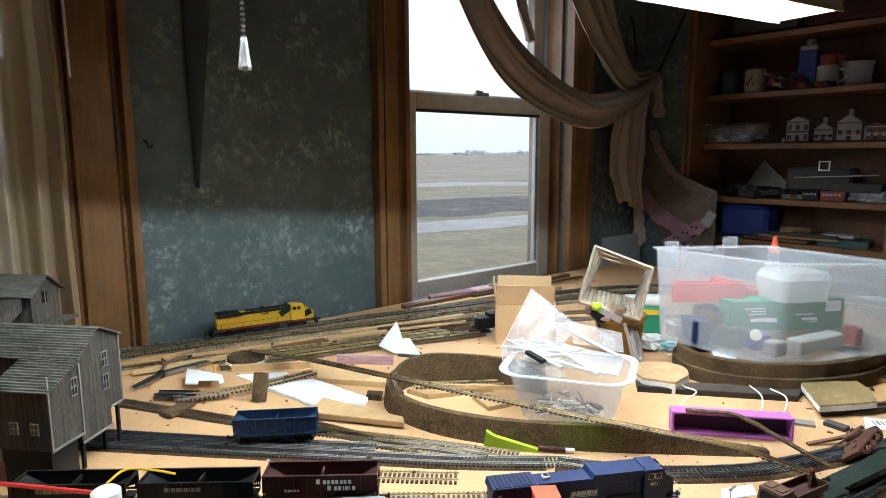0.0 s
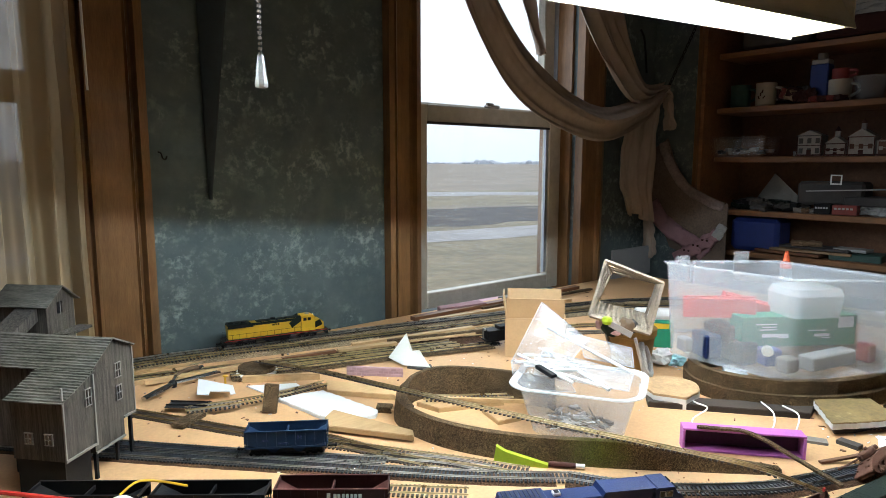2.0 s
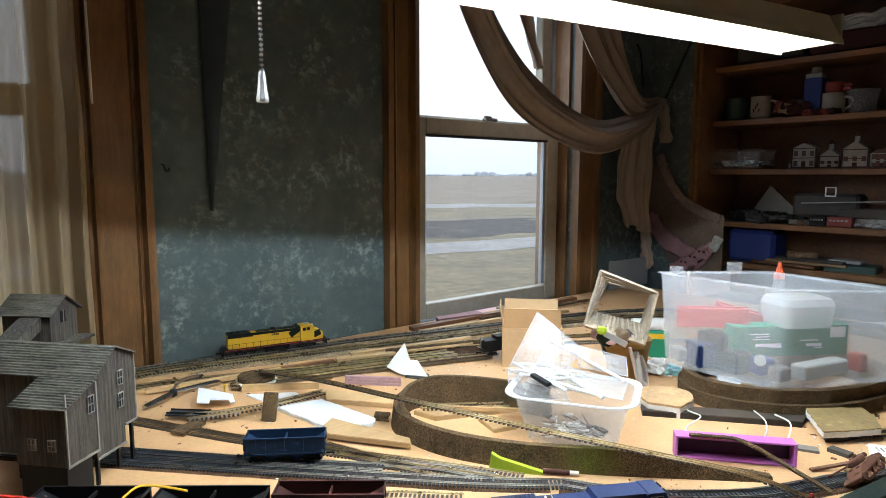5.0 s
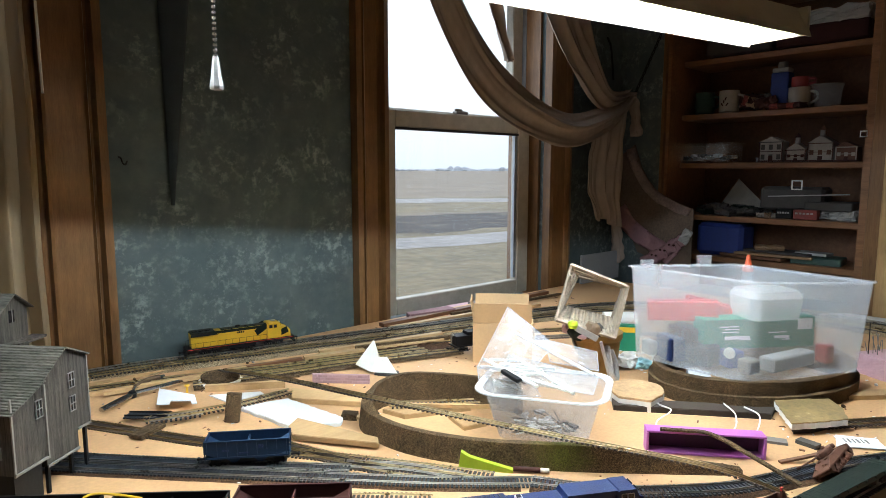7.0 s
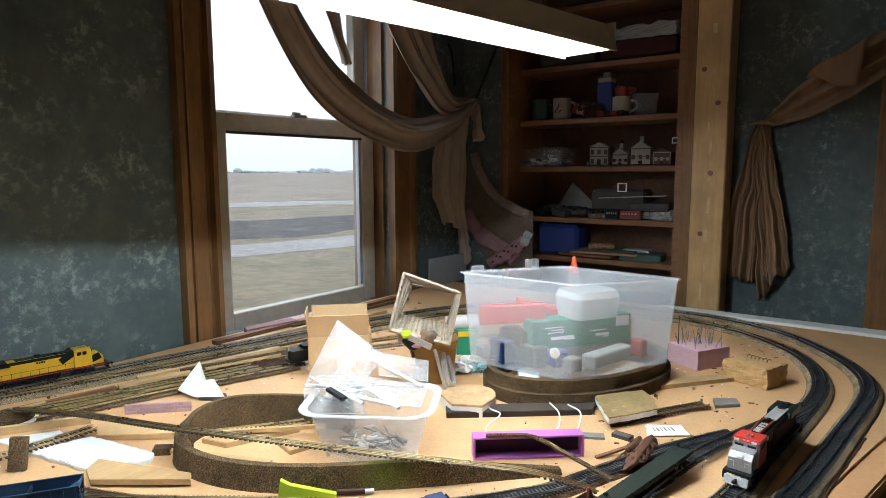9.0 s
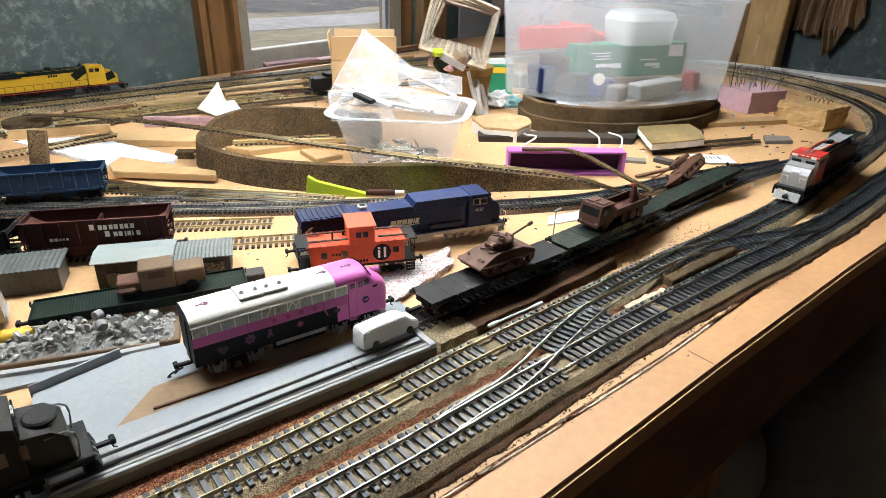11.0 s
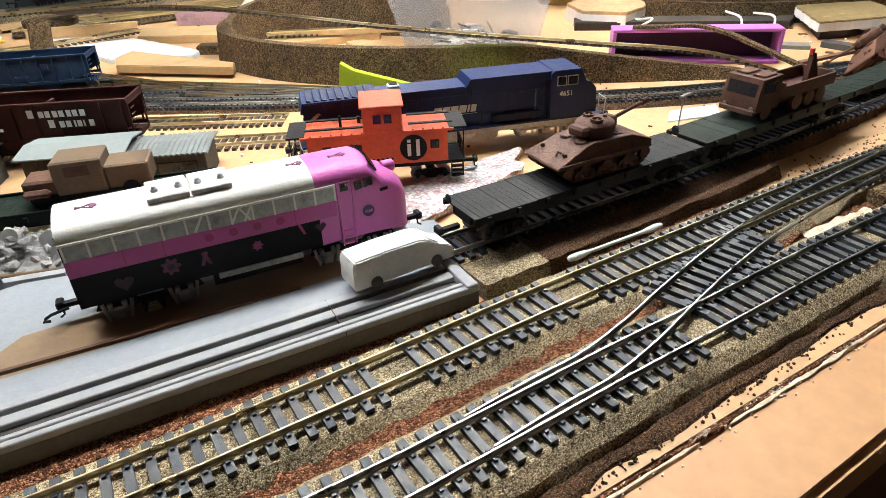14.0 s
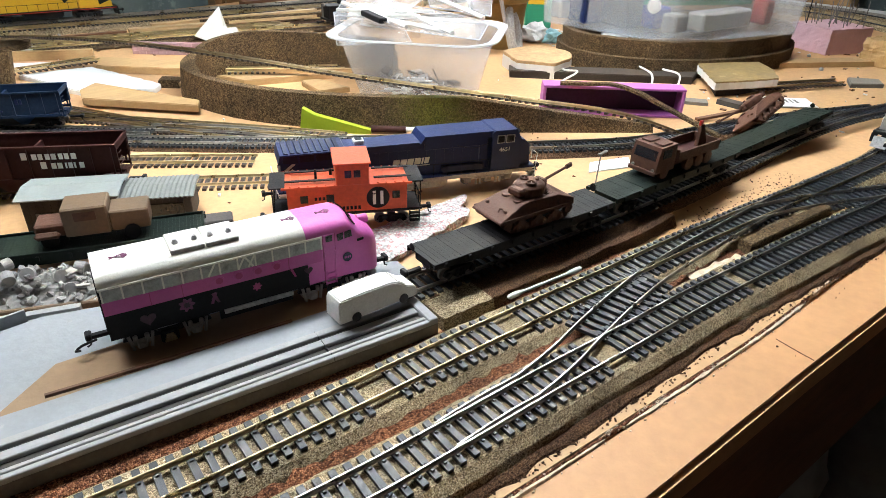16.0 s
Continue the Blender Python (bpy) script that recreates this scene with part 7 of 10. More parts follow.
# ---------- small structures among the tracks ----------
def shed(m, size, label, wall="weathered", roof="tinroof", rise=0.006, ribs=9, doors=()):
    L, W, H = size
    ob = thing("model_shed", label, "model building", m, "model sheds")
    part("wall_block", side_prism(B(), [(-L / 2, 0), (-L / 2, H), (L / 2, H), (L / 2, 0)], -W / 2, W / 2), M[wall], ob)
    for k in range(int(L / 0.005)):
        part("board", box(B(), (-L / 2 + 0.0025 + k * 0.005, -W / 2 - 0.0003, H / 2), (0.0042, 0.0008, H * 0.98)), M[wall], ob)
    bm = B()
    for s in (-1, 1):
        sheet(bm, lambda u, v, s=s: Vector((-L / 2 - 0.003 + u * (L + 0.006), s * v * (W / 2 + 0.004), H + rise * (1 - v) + (0.0004 if ribs > 6 else 0.0) * math.sin(u * ribs * math.tau))), ribs * 4, 2)
    thick(part("roof", bm, M[roof], ob), 0.0010)
    for s in (-1, 1):
        bm = B()
        vs = [bm.verts.new(p) for p in ((s * L / 2, -W / 2, H), (s * L / 2, W / 2, H), (s * L / 2, 0, H + rise - 0.0006))]
        bm.faces.new(vs)
        part("gable", bm, M[wall], ob)
    for x, w, h, mt in doors:
        part("door", box(B(), (x, -W / 2 - 0.0008, h / 2), (w, 0.0012, h), bev=0.0002), M[mt], ob)
    return ob


shed(pose(-0.003, 0.672, 0, 0, 0, -36), (0.064, 0.034, 0.027), "small dark model shed with a smooth pale roof", "shedwall", "paleroof", 0.003, 1, ((-0.018, 0.012, 0.016, "darkpane"), (0.008, 0.008, 0.010, "darkpane")))
shed(pose(0.046, 0.640, 0, 0, 0, -36), (0.050, 0.034, 0.022), "small dark model shed with a ribbed roof", "dark", "tinroof", 0.002, 16, ((0.006, 0.026, 0.016, "darkpane"),))
shed(pose(-0.093, 0.743, 0, 0, 0, -33), (0.100, 0.034, 0.024), "dark grey ribbed model container", "tincar", "tincar", 0.0006, 24)
bm = box(B(), (0.063, 0.590, 0.004), (0.024, 0.016, 0.008), rz=-30, bev=0.001)
solid("black_block", bm, M["dark"], "small black block beside the flat car", "block")
tr = thing("toy_lorry", "silver and green toy lorry facing the yard", "toy truck", pose(-0.150, 0.697, 0.0, 0, 0, -22))
part("cab", side_prism(B(), [(0.012, 0.006), (0.012, 0.034), (0.034, 0.033), (0.040, 0.022), (0.041, 0.006)], -0.0130, 0.0130), M["silver"], tr)
part("windshield", box(B(), (0.0375, 0, 0.0275), (0.0008, 0.022, 0.009), ry=-29), M["darkpane"], tr)
part("body", box(B(), (-0.020, 0, 0.023), (0.060, 0.027, 0.030), bev=0.001), M["white"], tr)
part("stripe", box(B(), (-0.020, -0.0137, 0.019), (0.058, 0.0006, 0.005)), M["mint"], tr)
part("bumper", box(B(), (0.0418, 0, 0.008), (0.002, 0.027, 0.006), bev=0.0008), M["silver"], tr)
for u in (0.028, -0.020, -0.036):
    for s in (-1, 1):
        part("wheel", lathe(B(), [(0.0014, -0.002), (0.0052, -0.0018), (0.0052, 0.0018), (0.0014, 0.002)], (u, s * 0.0115, 0.0052), 14, "y"), M["blackp"], tr)

# tray of rubble
tray = thing("rubble_tray", "flat grey tray heaped with pale broken rubble", "tray", pose(-0.087, 0.599, 0, 0, 0, -33))
part("tray_base", box(B(), (0, 0, 0.0025), (0.140, 0.044, 0.005), bev=0.0008), M["tan"], tray)
part("rubble_bed", sheet(B(), lambda u, v: Vector(((u - 0.5) * 0.132, (v - 0.5) * 0.040, 0.0048 + 0.011 * (1 - (2 * u - 1) ** 4) * (1 - (2 * v - 1) ** 2) * (0.7 + 0.5 * noise.noise(Vector((u * 14, v * 5, 1.0)))) + 0.0012 * noise.noise(Vector((u * 60, v * 22, 4.0))))), 70, 24), M["rubble"], tray, "fine grey rubble dust")
lumps = []
for q in range(5):
    bm = B()
    bmesh.ops.create_icosphere(bm, subdivisions=1, radius=1.0)
    for v in bm.verts:
        v.co *= random.uniform(0.65, 1.25)
    lumps.append(mesh_of("stone", bm, M["rubble"]))
for k in range(300):
    st = new("stone", lumps[k % 5])
    st.parent = tray
    u, v = random.uniform(-1, 1), random.uniform(-1, 1)
    r = random.uniform(0.0014, 0.0036)
    hgt = 0.005 + r * 0.5 + 0.015 * max(0, 1 - u * u) * max(0, 1 - v * v) * random.random()
    st.matrix_local = Matrix.LocRotScale((u * 0.064, v * 0.018, hgt), Euler((random.random() * 6, random.random() * 6, random.random() * 6)), (r, r * random.uniform(0.6, 1), r * random.uniform(0.5, 0.9)))
for k in range(26):
    u, v, a = random.uniform(-0.055, 0.055), random.uniform(-0.014, 0.014), random.uniform(0, 3.1)
    hgt = 0.008 + 0.014 * (1 - (u / 0.064) ** 2) * (1 - (v / 0.018) ** 2)
    if k % 3:
        part("plate", box(B(), (u, v, hgt), (random.uniform(0.004, 0.009), random.uniform(0.003, 0.006), 0.0012), rz=math.degrees(a), rx=random.uniform(-40, 40)), M["rubble"], tray)
    else:
        part("drum", cyl(B(), (u, v, hgt), (u + 0.006 * math.cos(a), v + 0.006 * math.sin(a), hgt + random.uniform(-0.003, 0.003)), random.uniform(0.0028, 0.0044), n=14), M["rubble"], tray)


def stick(name, pts, w, h, mat, label, cat="wood strip", bev=0.0):
    bm = sweep(B(), glide(pts, 0.006), [(-w / 2, 0), (-w / 2, h), (w / 2, h), (w / 2, 0)])
    return solid(name, bm, M[mat], label, cat)


def ragged(outline, amp):
    """A broken, crumbled outline in place of a cut one."""
    out = []
    for i, (x, y) in enumerate(outline):
        x2, y2 = outline[(i + 1) % len(outline)]
        n = max(1, int(math.hypot(x2 - x, y2 - y) / 0.007))
        for k in range(n):
            t = k / n
            out.append((x + (x2 - x) * t + random.uniform(-amp, amp), y + (y2 - y) * t + random.uniform(-amp, amp)))
    return out


def crumbled(bm, cuts, amp):
    """Roughens a block's faces and edges, like torn foam."""
    bmesh.ops.subdivide_edges(bm, edges=list(bm.edges), cuts=cuts, use_grid_fill=True)
    for v in bm.verts:
        d = Vector((noise.noise(v.co * 90), noise.noise(v.co * 90 + Vector((7, 0, 0))), noise.noise(v.co * 90 + Vector((0, 7, 0)))))
        v.co += d * amp + Vector([random.uniform(-0.3, 0.3) * amp for _ in range(3)])
        v.co.z = max(0.0, v.co.z)
    return bm


def slab(name, outline, z0, z1, mat, label, cat, rim=None):
    """A loose flat piece lying on the table; rim gives its sawn edge another look."""
    if mat in ("foam", "foamtan", "foamgilt", "pinkfoam"):
        outline = ragged(outline, 0.0016 if len(outline) < 9 else 0.0010)
    if rim:
        ob = thing(name, label, cat, pose(outline[0][0], outline[0][1], z0))
        o = [(x - outline[0][0], y - outline[0][1]) for x, y in outline]
        part("core", prism(B(), o, 0.0, (z1 - z0) * 0.82), M[rim], ob)
        part("skin", prism(B(), o, (z1 - z0) * 0.82, z1 - z0, bev=0.0006), M[mat], ob)
        return ob
    return solid(name, prism(B(), outline, z0, z1, bev=min(0.001, (z1 - z0) / 4)), M[mat], label, cat)


# yellow marker and strips by the rubble
pen = thing("marker", "fat yellow marker pen lying beside the rubble", "pen", pose(0, 0, 0))
part("barrel", cyl(B(), (-0.200, 0.678, 0.0075), (-0.128, 0.638, 0.0100), 0.0065, n=16), M["yellow"], pen, smooth=True)
part("cap", cyl(B(), (-0.128, 0.638, 0.0100), (-0.110, 0.628, 0.0105), 0.0062, 0.0050, 16), M["yellow"], pen, smooth=True)
stick("dark_rod", [(-0.100, 0.4730, 0.0098), (-0.047, 0.4565, 0.0098), (0.024, 0.4355, 0.0098)], 0.0018, 0.0018, "fascia", "thin dark brown strip along the card deck", "strip")
stick("card_strip", [(-0.170, 0.598), (-0.105, 0.568), (-0.045, 0.530)], 0.016, 0.003, "greyboard", "curled grey card strip by the locomotive", "card strip")
stick("card_strip", [(-0.205, 0.640), (-0.120, 0.582), (-0.050, 0.545)], 0.005, 0.006, "concrete", "narrow grey strip on edge", "card strip")
bm = B()
for k in range(5):
    tube(bm, glide([(-0.260 + k * 0.006, 0.600 - k * 0.01, 0.006), (-0.215 + k * 0.004, 0.604 - k * 0.008, 0.030 - k * 0.003), (-0.172, 0.562 - k * 0.004, 0.004)], 0.006), 0.0028, 6)
solid("grey_hose", bm, M["dull"], "bundle of grey flexible hose on the table", "hose", smooth=True)

# flecked mat, swab, sign
bm = sheet(B(), lambda u, v: Vector((0.098 + 0.105 * u + 0.028 * v + 0.004 * math.sin(9 * v), 0.452 + 0.006 * u + 0.042 * v * (1 - 0.35 * u), 0.0030 + 0.0012 * noise.noise(Vector((u * 9, v * 6, 2))))), 40, 18)
fm = solid("flecked_mat", bm, grainy("pink_flecked_mat", (0.80, 0.42, 0.42), (0.93, 0.90, 0.88), (0.95, 0.94, 0.92), 480, bump=0.5), "white foam mat speckled with pink", "mat")
thick(fm, 0.006)
sw = thing("cotton_swab", "white cotton swab lying on the ballast", "swab", pose(0, 0, 0))
SWA, SWB = Vector((0.1270, 0.3602, 0.0112)), Vector((0.1850, 0.3458, 0.0118))
part("stem", cyl(B(), SWA, SWB, 0.0010, n=8), M["paper"], sw)
for a, d in ((SWA, SWB - SWA), (SWB, SWA - SWB)):
    d = d.normalized()
    part("tip", tube(B(), [a - d * 0.0018, a - d * 0.0008, a + d * 0.003, a + d * 0.008, a + d * 0.012], [0.0008, 0.0016, 0.0020, 0.0017, 0.0010], 12), M["foam"], sw, smooth=True)
slab("paper_scrap", [(0.362, 0.440), (0.405, 0.417), (0.426, 0.432), (0.385, 0.452)], 0.0, 0.0012, "paper", "scrap of white card on the bare table", "paper")
sl = thing("model_street_lamp", "tiny grey model street lamp on the table", "street lamp", pose(0.339, 0.420, 0))
part("pole", cyl(B(), (0, 0, 0), (0.002, 0, 0.030), 0.0006, n=6), M["dull"], sl)
part("head", box(B(), (0.005, 0, 0.0305), (0.014, 0.003, 0.0016), bev=0.0004), M["dull"], sl)

# ---------- big loose things on the table ----------
# long cork strip standing on edge in a loop
loop = glide([(0.520, 0.452, 0), (0.440, 0.530, 0), (0.355, 0.615, 0), (0.268, 0.715, 0), (0.219, 0.820, 0), (0.222, 0.920, 0), (0.285, 0.985, 0), (0.360, 0.975, 0), (0.425, 0.900, 0), (0.470, 0.800, 0)], 0.006)
bm = B()
n = len(loop)
rings = []
for i, p in enumerate(loop):
    d = (loop[min(i + 1, n - 1)] - loop[max(i - 1, 0)]).normalized()
    s = Vector((-d.y, d.x, 0))
    h = 0.036 if i > n * 0.22 else 0.007 + 0.029 * i / (n * 0.22)
    lean = 0.004
    rings.append([bm.verts.new(p + s * u + Vector((0, 0, z))) for u, z in ((-0.0055, 0), (-0.0055 - lean, h), (0.0055 - lean, h), (0.0055, 0))])
for a, b in zip(rings, rings[1:]):
    for k in range(4):
        bm.faces.new((a[k], b[k], b[(k + 1) % 4], a[(k + 1) % 4]))
bm.faces.new(rings[0])
bm.faces.new(rings[-1][::-1])
M["mosscork"] = moss_over(grainy("mossy_cork", (0.06, 0.038, 0.022), (0.17, 0.11, 0.058), (0.34, 0.24, 0.13), 900), (0.345, 0.625, 0.022), 0.040)
solid("cork_strip", bm, M["mosscork"], "long strip of brown cork roadbed curled on edge", "cork strip")
bm = B()
rings = []
ml = loop[int(n * 0.58):]
for i, p in enumerate(ml):
    d = (ml[min(i + 1, len(ml) - 1)] - ml[max(i - 1, 0)]).normalized()
    s = Vector((-d.y, d.x, 0))
    q = min(1.0, i / (len(ml) * 0.45))
    h = 0.034 + 0.020 * q
    rings.append([bm.verts.new(p - s * 0.0100 + s * u + Vector((0, 0, z))) for u, z in ((-0.0045, 0), (-0.0065, h), (0.0025, h), (0.0045, 0))])
for a, b in zip(rings, rings[1:]):
    for k in range(4):
        bm.faces.new((a[k], b[k], b[(k + 1) % 4], a[(k + 1) % 4]))
bm.faces.new(rings[0])
bm.faces.new(rings[-1][::-1])
solid("cork_strip", bm, M["cork"], "second cork strip nested behind the curled one", "cork strip")
lw = thing("lime_wedge", "lime green card wedge leaning on the cork", "card wedge", pose(0.243, 0.722, 0, 0, 0, -50))
part("wedge", side_prism(B(), [(0, 0), (0.004, 0.026), (0.016, 0.019), (0.076, 0.004), (0.076, 0)], -0.004, 0.004), M["lime"], lw)
mk = thing("marker", "red and white marker lying by the cork", "pen", pose(0, 0, 0))
part("barrel", cyl(B(), (0.292, 0.664, 0.005), (0.316, 0.636, 0.005), 0.0036, n=12), M["oxide"], mk, smooth=True)
part("cap", cyl(B(), (0.316, 0.636, 0.005), (0.324, 0.627, 0.005), 0.0030, n=12), M["white"], mk, smooth=True)

# violet trough
pt = thing("violet_trough", "violet foam trough lying on its side, open", "foam trough", pose(0.5440, 0.5180, 0, 0, 0, -50))
# back panel nearly black: shade inside the trough is put into its colour
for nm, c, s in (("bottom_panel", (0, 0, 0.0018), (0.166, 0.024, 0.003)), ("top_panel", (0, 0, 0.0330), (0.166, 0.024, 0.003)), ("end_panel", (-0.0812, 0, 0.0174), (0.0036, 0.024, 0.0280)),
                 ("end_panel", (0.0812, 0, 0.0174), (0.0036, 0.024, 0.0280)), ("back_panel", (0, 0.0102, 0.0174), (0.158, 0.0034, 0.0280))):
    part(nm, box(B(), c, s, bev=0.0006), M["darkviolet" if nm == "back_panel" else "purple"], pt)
stick("wood_strip", [(0.497, 0.562, 0.0350), (0.513, 0.535, 0.0365), (0.527, 0.508, 0.0380), (0.526, 0.478, 0.0355), (0.524, 0.450, 0.0290), (0.525, 0.412, 0.0180), (0.525, 0.375, 0.0080)], 0.008, 0.003, "cork", "bent brown strip of cork over the trough", "cork strip")

# tub with packaging on it
def rounded(w, d, r, n=5):
    out = []
    for cx, cy, a0 in ((w - r, d - r, 0), (-w + r, d - r, 90), (-w + r, -d + r, 180), (w - r, -d + r, 270)):
        for k in range(n + 1):
            a = radians(a0 + 90 * k / n)
            out.append((cx + r * math.cos(a), cy + r * math.sin(a)))
    return out


def flange(bm, rings):
    """A flat collar from stacked rounded outlines."""
    vs = [[bm.verts.new((x, y, z)) for x, y in rounded(w, d, r)] for w, d, r, z in rings]
    n = len(vs[0])
    for a, b in zip(vs, vs[1:]):
        for k in range(n):
            bm.faces.new((a[k], a[(k + 1) % n], b[(k + 1) % n], b[k]))
    return bm


def vessel(bm, rings):
    """Open vessel from stacked rounded outlines (half width, half depth, radius, z)."""
    vs = [[bm.verts.new((x, y, z)) for x, y in rounded(w, d, r)] for w, d, r, z in rings]
    n = len(vs[0])
    for a, b in zip(vs, vs[1:]):
        for k in range(n):
            bm.faces.new((a[k], a[(k + 1) % n], b[(k + 1) % n], b[k]))
    bm.faces.new(vs[0][::-1])
    return bm


tub = thing("plastic_tub", "cloudy clear plastic tub holding small parts", "tub", pose(0.421, 0.714, 0.001, 2, -1, -61))
thick(part("tub_wall", vessel(B(), [(0.064, 0.040, 0.022, 0), (0.068, 0.043, 0.024, 0.004), (0.087, 0.056, 0.030, 0.074), (0.0885, 0.0575, 0.030, 0.075), (0.090, 0.059, 0.030, 0.082)]), M["tub"], tub), 0.0012)
thick(part("rim", flange(B(), [(0.090, 0.059, 0.031, 0.081), (0.101, 0.070, 0.036, 0.083)]), M["tubrim"], tub), 0.0016)
for k in range(34):
    bm = B()
    if k % 3:
        tube(bm, [(random.uniform(-0.05, 0.05), random.uniform(-0.03, 0.03), random.uniform(0.006, 0.03)) for _ in range(3)], 0.0012, 5)
    else:
        box(bm, (random.uniform(-0.05, 0.05), random.uniform(-0.03, 0.03), random.uniform(0.006, 0.03)), (0.016, 0.008, 0.004), rz=random.uniform(0, 180), rx=random.uniform(-40, 40))
    part("small_part", bm, M[("white", "dull", "blackp", "silver")[k % 4]], tub)


M["seam"] = see_through("milky_folded_seam", (0.80, 0.81, 0.83), 0.55, 0.2, 0.3)


def package(name, corners, label, folds=0.004, seed=1.0, n=16):
    """A stiff crumpled film sheet hung between four corners."""
    c = [Vector(p) for p in corners]

    def f(u, v):
        p = c[0].lerp(c[1], u).lerp(c[3].lerp(c[2], u), v)
        edge = min(1.0, (16 * u * (1 - u) * v * (1 - v)) ** 0.5)
        return p + edge * Vector((noise.noise(Vector((u * 5, v * 5, seed))), noise.noise(Vector((u * 5, v * 5, seed + 7))), noise.noise(Vector((u * 6, v * 6, seed + 3))))) * folds
    ob = solid(name, sheet(B(), f, n, n), M["film"], label, "packaging", "clear packaging", smooth=False)
    for a, b in ((0, 1), (1, 2), (2, 3), (3, 0)):
        pts = [f(*(Vector(q).lerp(Vector(r), k / 10))) for k in range(11) for q, r in [(((0, 0), (1, 0), (1, 1), (0, 1))[a], ((0, 0), (1, 0), (1, 1), (0, 1))[b])]]
        part("seam", tube(B(), [p + Vector((0, 0, 0.0006)) for p in pts], 0.0006, 5), M["seam"], ob, "folded milky seam")
    return thick(ob, 0.0005)


package("clear_package", [(0.495, 0.862, 0.169), (0.384, 0.828, 0.088), (0.400, 0.735, 0.094), (0.512, 0.770, 0.116)], "crumpled clear plastic package standing in the tub", 0.006, 1)
package("clear_package", [(0.384, 0.828, 0.092), (0.355, 0.790, 0.062), (0.380, 0.690, 0.078), (0.405, 0.735, 0.094)], "folded flap of clear plastic packaging", 0.004, 5)
package("clear_package", [(0.430, 0.800, 0.108), (0.376, 0.770, 0.086), (0.440, 0.640, 0.080), (0.486, 0.662, 0.092)], "clear blister card lying across the tub", 0.003, 11)
package("clear_package", [(0.520, 0.800, 0.118), (0.470, 0.745, 0.100), (0.505, 0.675, 0.094), (0.565, 0.720, 0.104)], "crinkled clear plastic wrap beside the tub", 0.007, 17)
bm = B()
box(bm, (0.405, 0.760, 0.096), (0.085, 0.012, 0.0014), rz=-52, rx=8)
solid("white_card", bm, M["paper"], "white backing card in the packaging", "card")
sp = thing("pen_knife", "black craft knife lying in the packaging", "knife", pose(0.366, 0.728, 0.1000, 0, 2, -106))
part("handle", box(B(), (-0.012, 0, 0), (0.048, 0.010, 0.006), bev=0.001), M["blackp"], sp)
part("blade", box(B(), (0.016, 0, 0), (0.024, 0.004, 0.0012)), M["chrome"], sp)
for k in range(9):
    a = Vector((0.39 + random.uniform(-0.02, 0.05), 0.77 + random.uniform(-0.05, 0.03), 0.100))
    solid("plastic_sprue", box(B(), a, (random.uniform(0.03, 0.06), 0.004, 0.003), rz=random.uniform(-80, -20)), M["white"], "white plastic sprue in the packaging", "sprue", "white sprues")

# cardboard box with open flaps
cb = thing("cardboard_box", "small brown cardboard box with raised flaps", "box", pose(0.674, 1.040, 0.0, 0, 0, -46))
w, d, h = 0.062, 0.040, 0.086
for nm, c, s in (("front_panel", (0, -d, h / 2), (2 * w, 0.003, h)), ("back_panel", (0, d, h / 2), (2 * w, 0.003, h)), ("side_panel", (-w, 0, h / 2), (0.003, 2 * d - 0.003, h)), ("side_panel", (w, 0, h / 2), (0.003, 2 * d - 0.003, h)), ("bottom", (0, 0, 0.0015), (2 * w, 2 * d, 0.003))):
    part(nm, box(B(), c, s), M["cardboard"], cb)
part("flap", box(B(), (0, -d - 0.006, h + 0.024), (2 * w - 0.002, 0.0026, 0.046), rx=14), M["cardboard"], cb)
part("flap", box(B(), (0, d + 0.004, h + 0.025), (2 * w - 0.004, 0.0026, 0.048), rx=-8), M["cardboard"], cb)
part("flap", box(B(), (-w - 0.003, 0, h + 0.025), (0.0026, 2 * d - 0.008, 0.048), ry=-8), M["cardboard"], cb)
part("flap", box(B(), (w + 0.0045, 0, h - 0.022), (0.0026, 2 * d - 0.008, 0.046), ry=-4), M["cardboard"], cb)

# black tender on the back siding
tn = thing("tender", "black steam tender standing on the back siding", "tender", pose(0.640, 1.128, YZ, 0, 0, -16))
part("tank", box(B(), (0.02, 0, 0.026), (0.090, 0.032, 0.022), bev=0.001), M["blackp"], tn)
part("coal_bunker", box(B(), (0.03, 0, 0.040), (0.050, 0.026, 0.008), bev=0.001), M["blackp"], tn)
part("frame", box(B(), (0.02, 0, 0.0135), (0.096, 0.030, 0.003)), M["blackp"], tn)
part("back_lamp", lathe(B(), [(0.003, -0.002), (0.003, 0.001)], (-0.026, 0, 0.038), 12, "x"), M["silver"], tn)
part("ladder", box(B(), (-0.0255, 0.009, 0.026), (0.001, 0.006, 0.022)), M["dull"], tn)
for u in (-0.006, 0.046):
    freight_truck(tn, u)
coupler(tn, -0.028, -1)

# clay pot, wooden crate, brush
pot = thing("yellow_pot", "dull yellow-brown plant pot full of brushes", "pot", pose(0.748, 0.842, 0))
thick(part("pot_wall", lathe(B(), [(0.034, 0.0), (0.036, 0.004), (0.044, 0.072), (0.047, 0.074), (0.048, 0.086)], (0, 0, 0), 28), surface("ochre_clay", (0.33, 0.20, 0.055), 0.6, wear=(0.22, 0.13, 0.04)), pot, smooth=True), 0.002)
bm = tube(B(), glide([(-0.028, -0.040, 0.066), (-0.040, -0.052, 0.050), (-0.036, -0.058, 0.015), (-0.015, -0.055, 0.004), (-0.006, -0.045, 0.03), (-0.012, -0.036, 0.06)], 0.004), 0.006, 8)
part("strap", bm, M["dullgrey"], pot, "grey rubber strap", True)
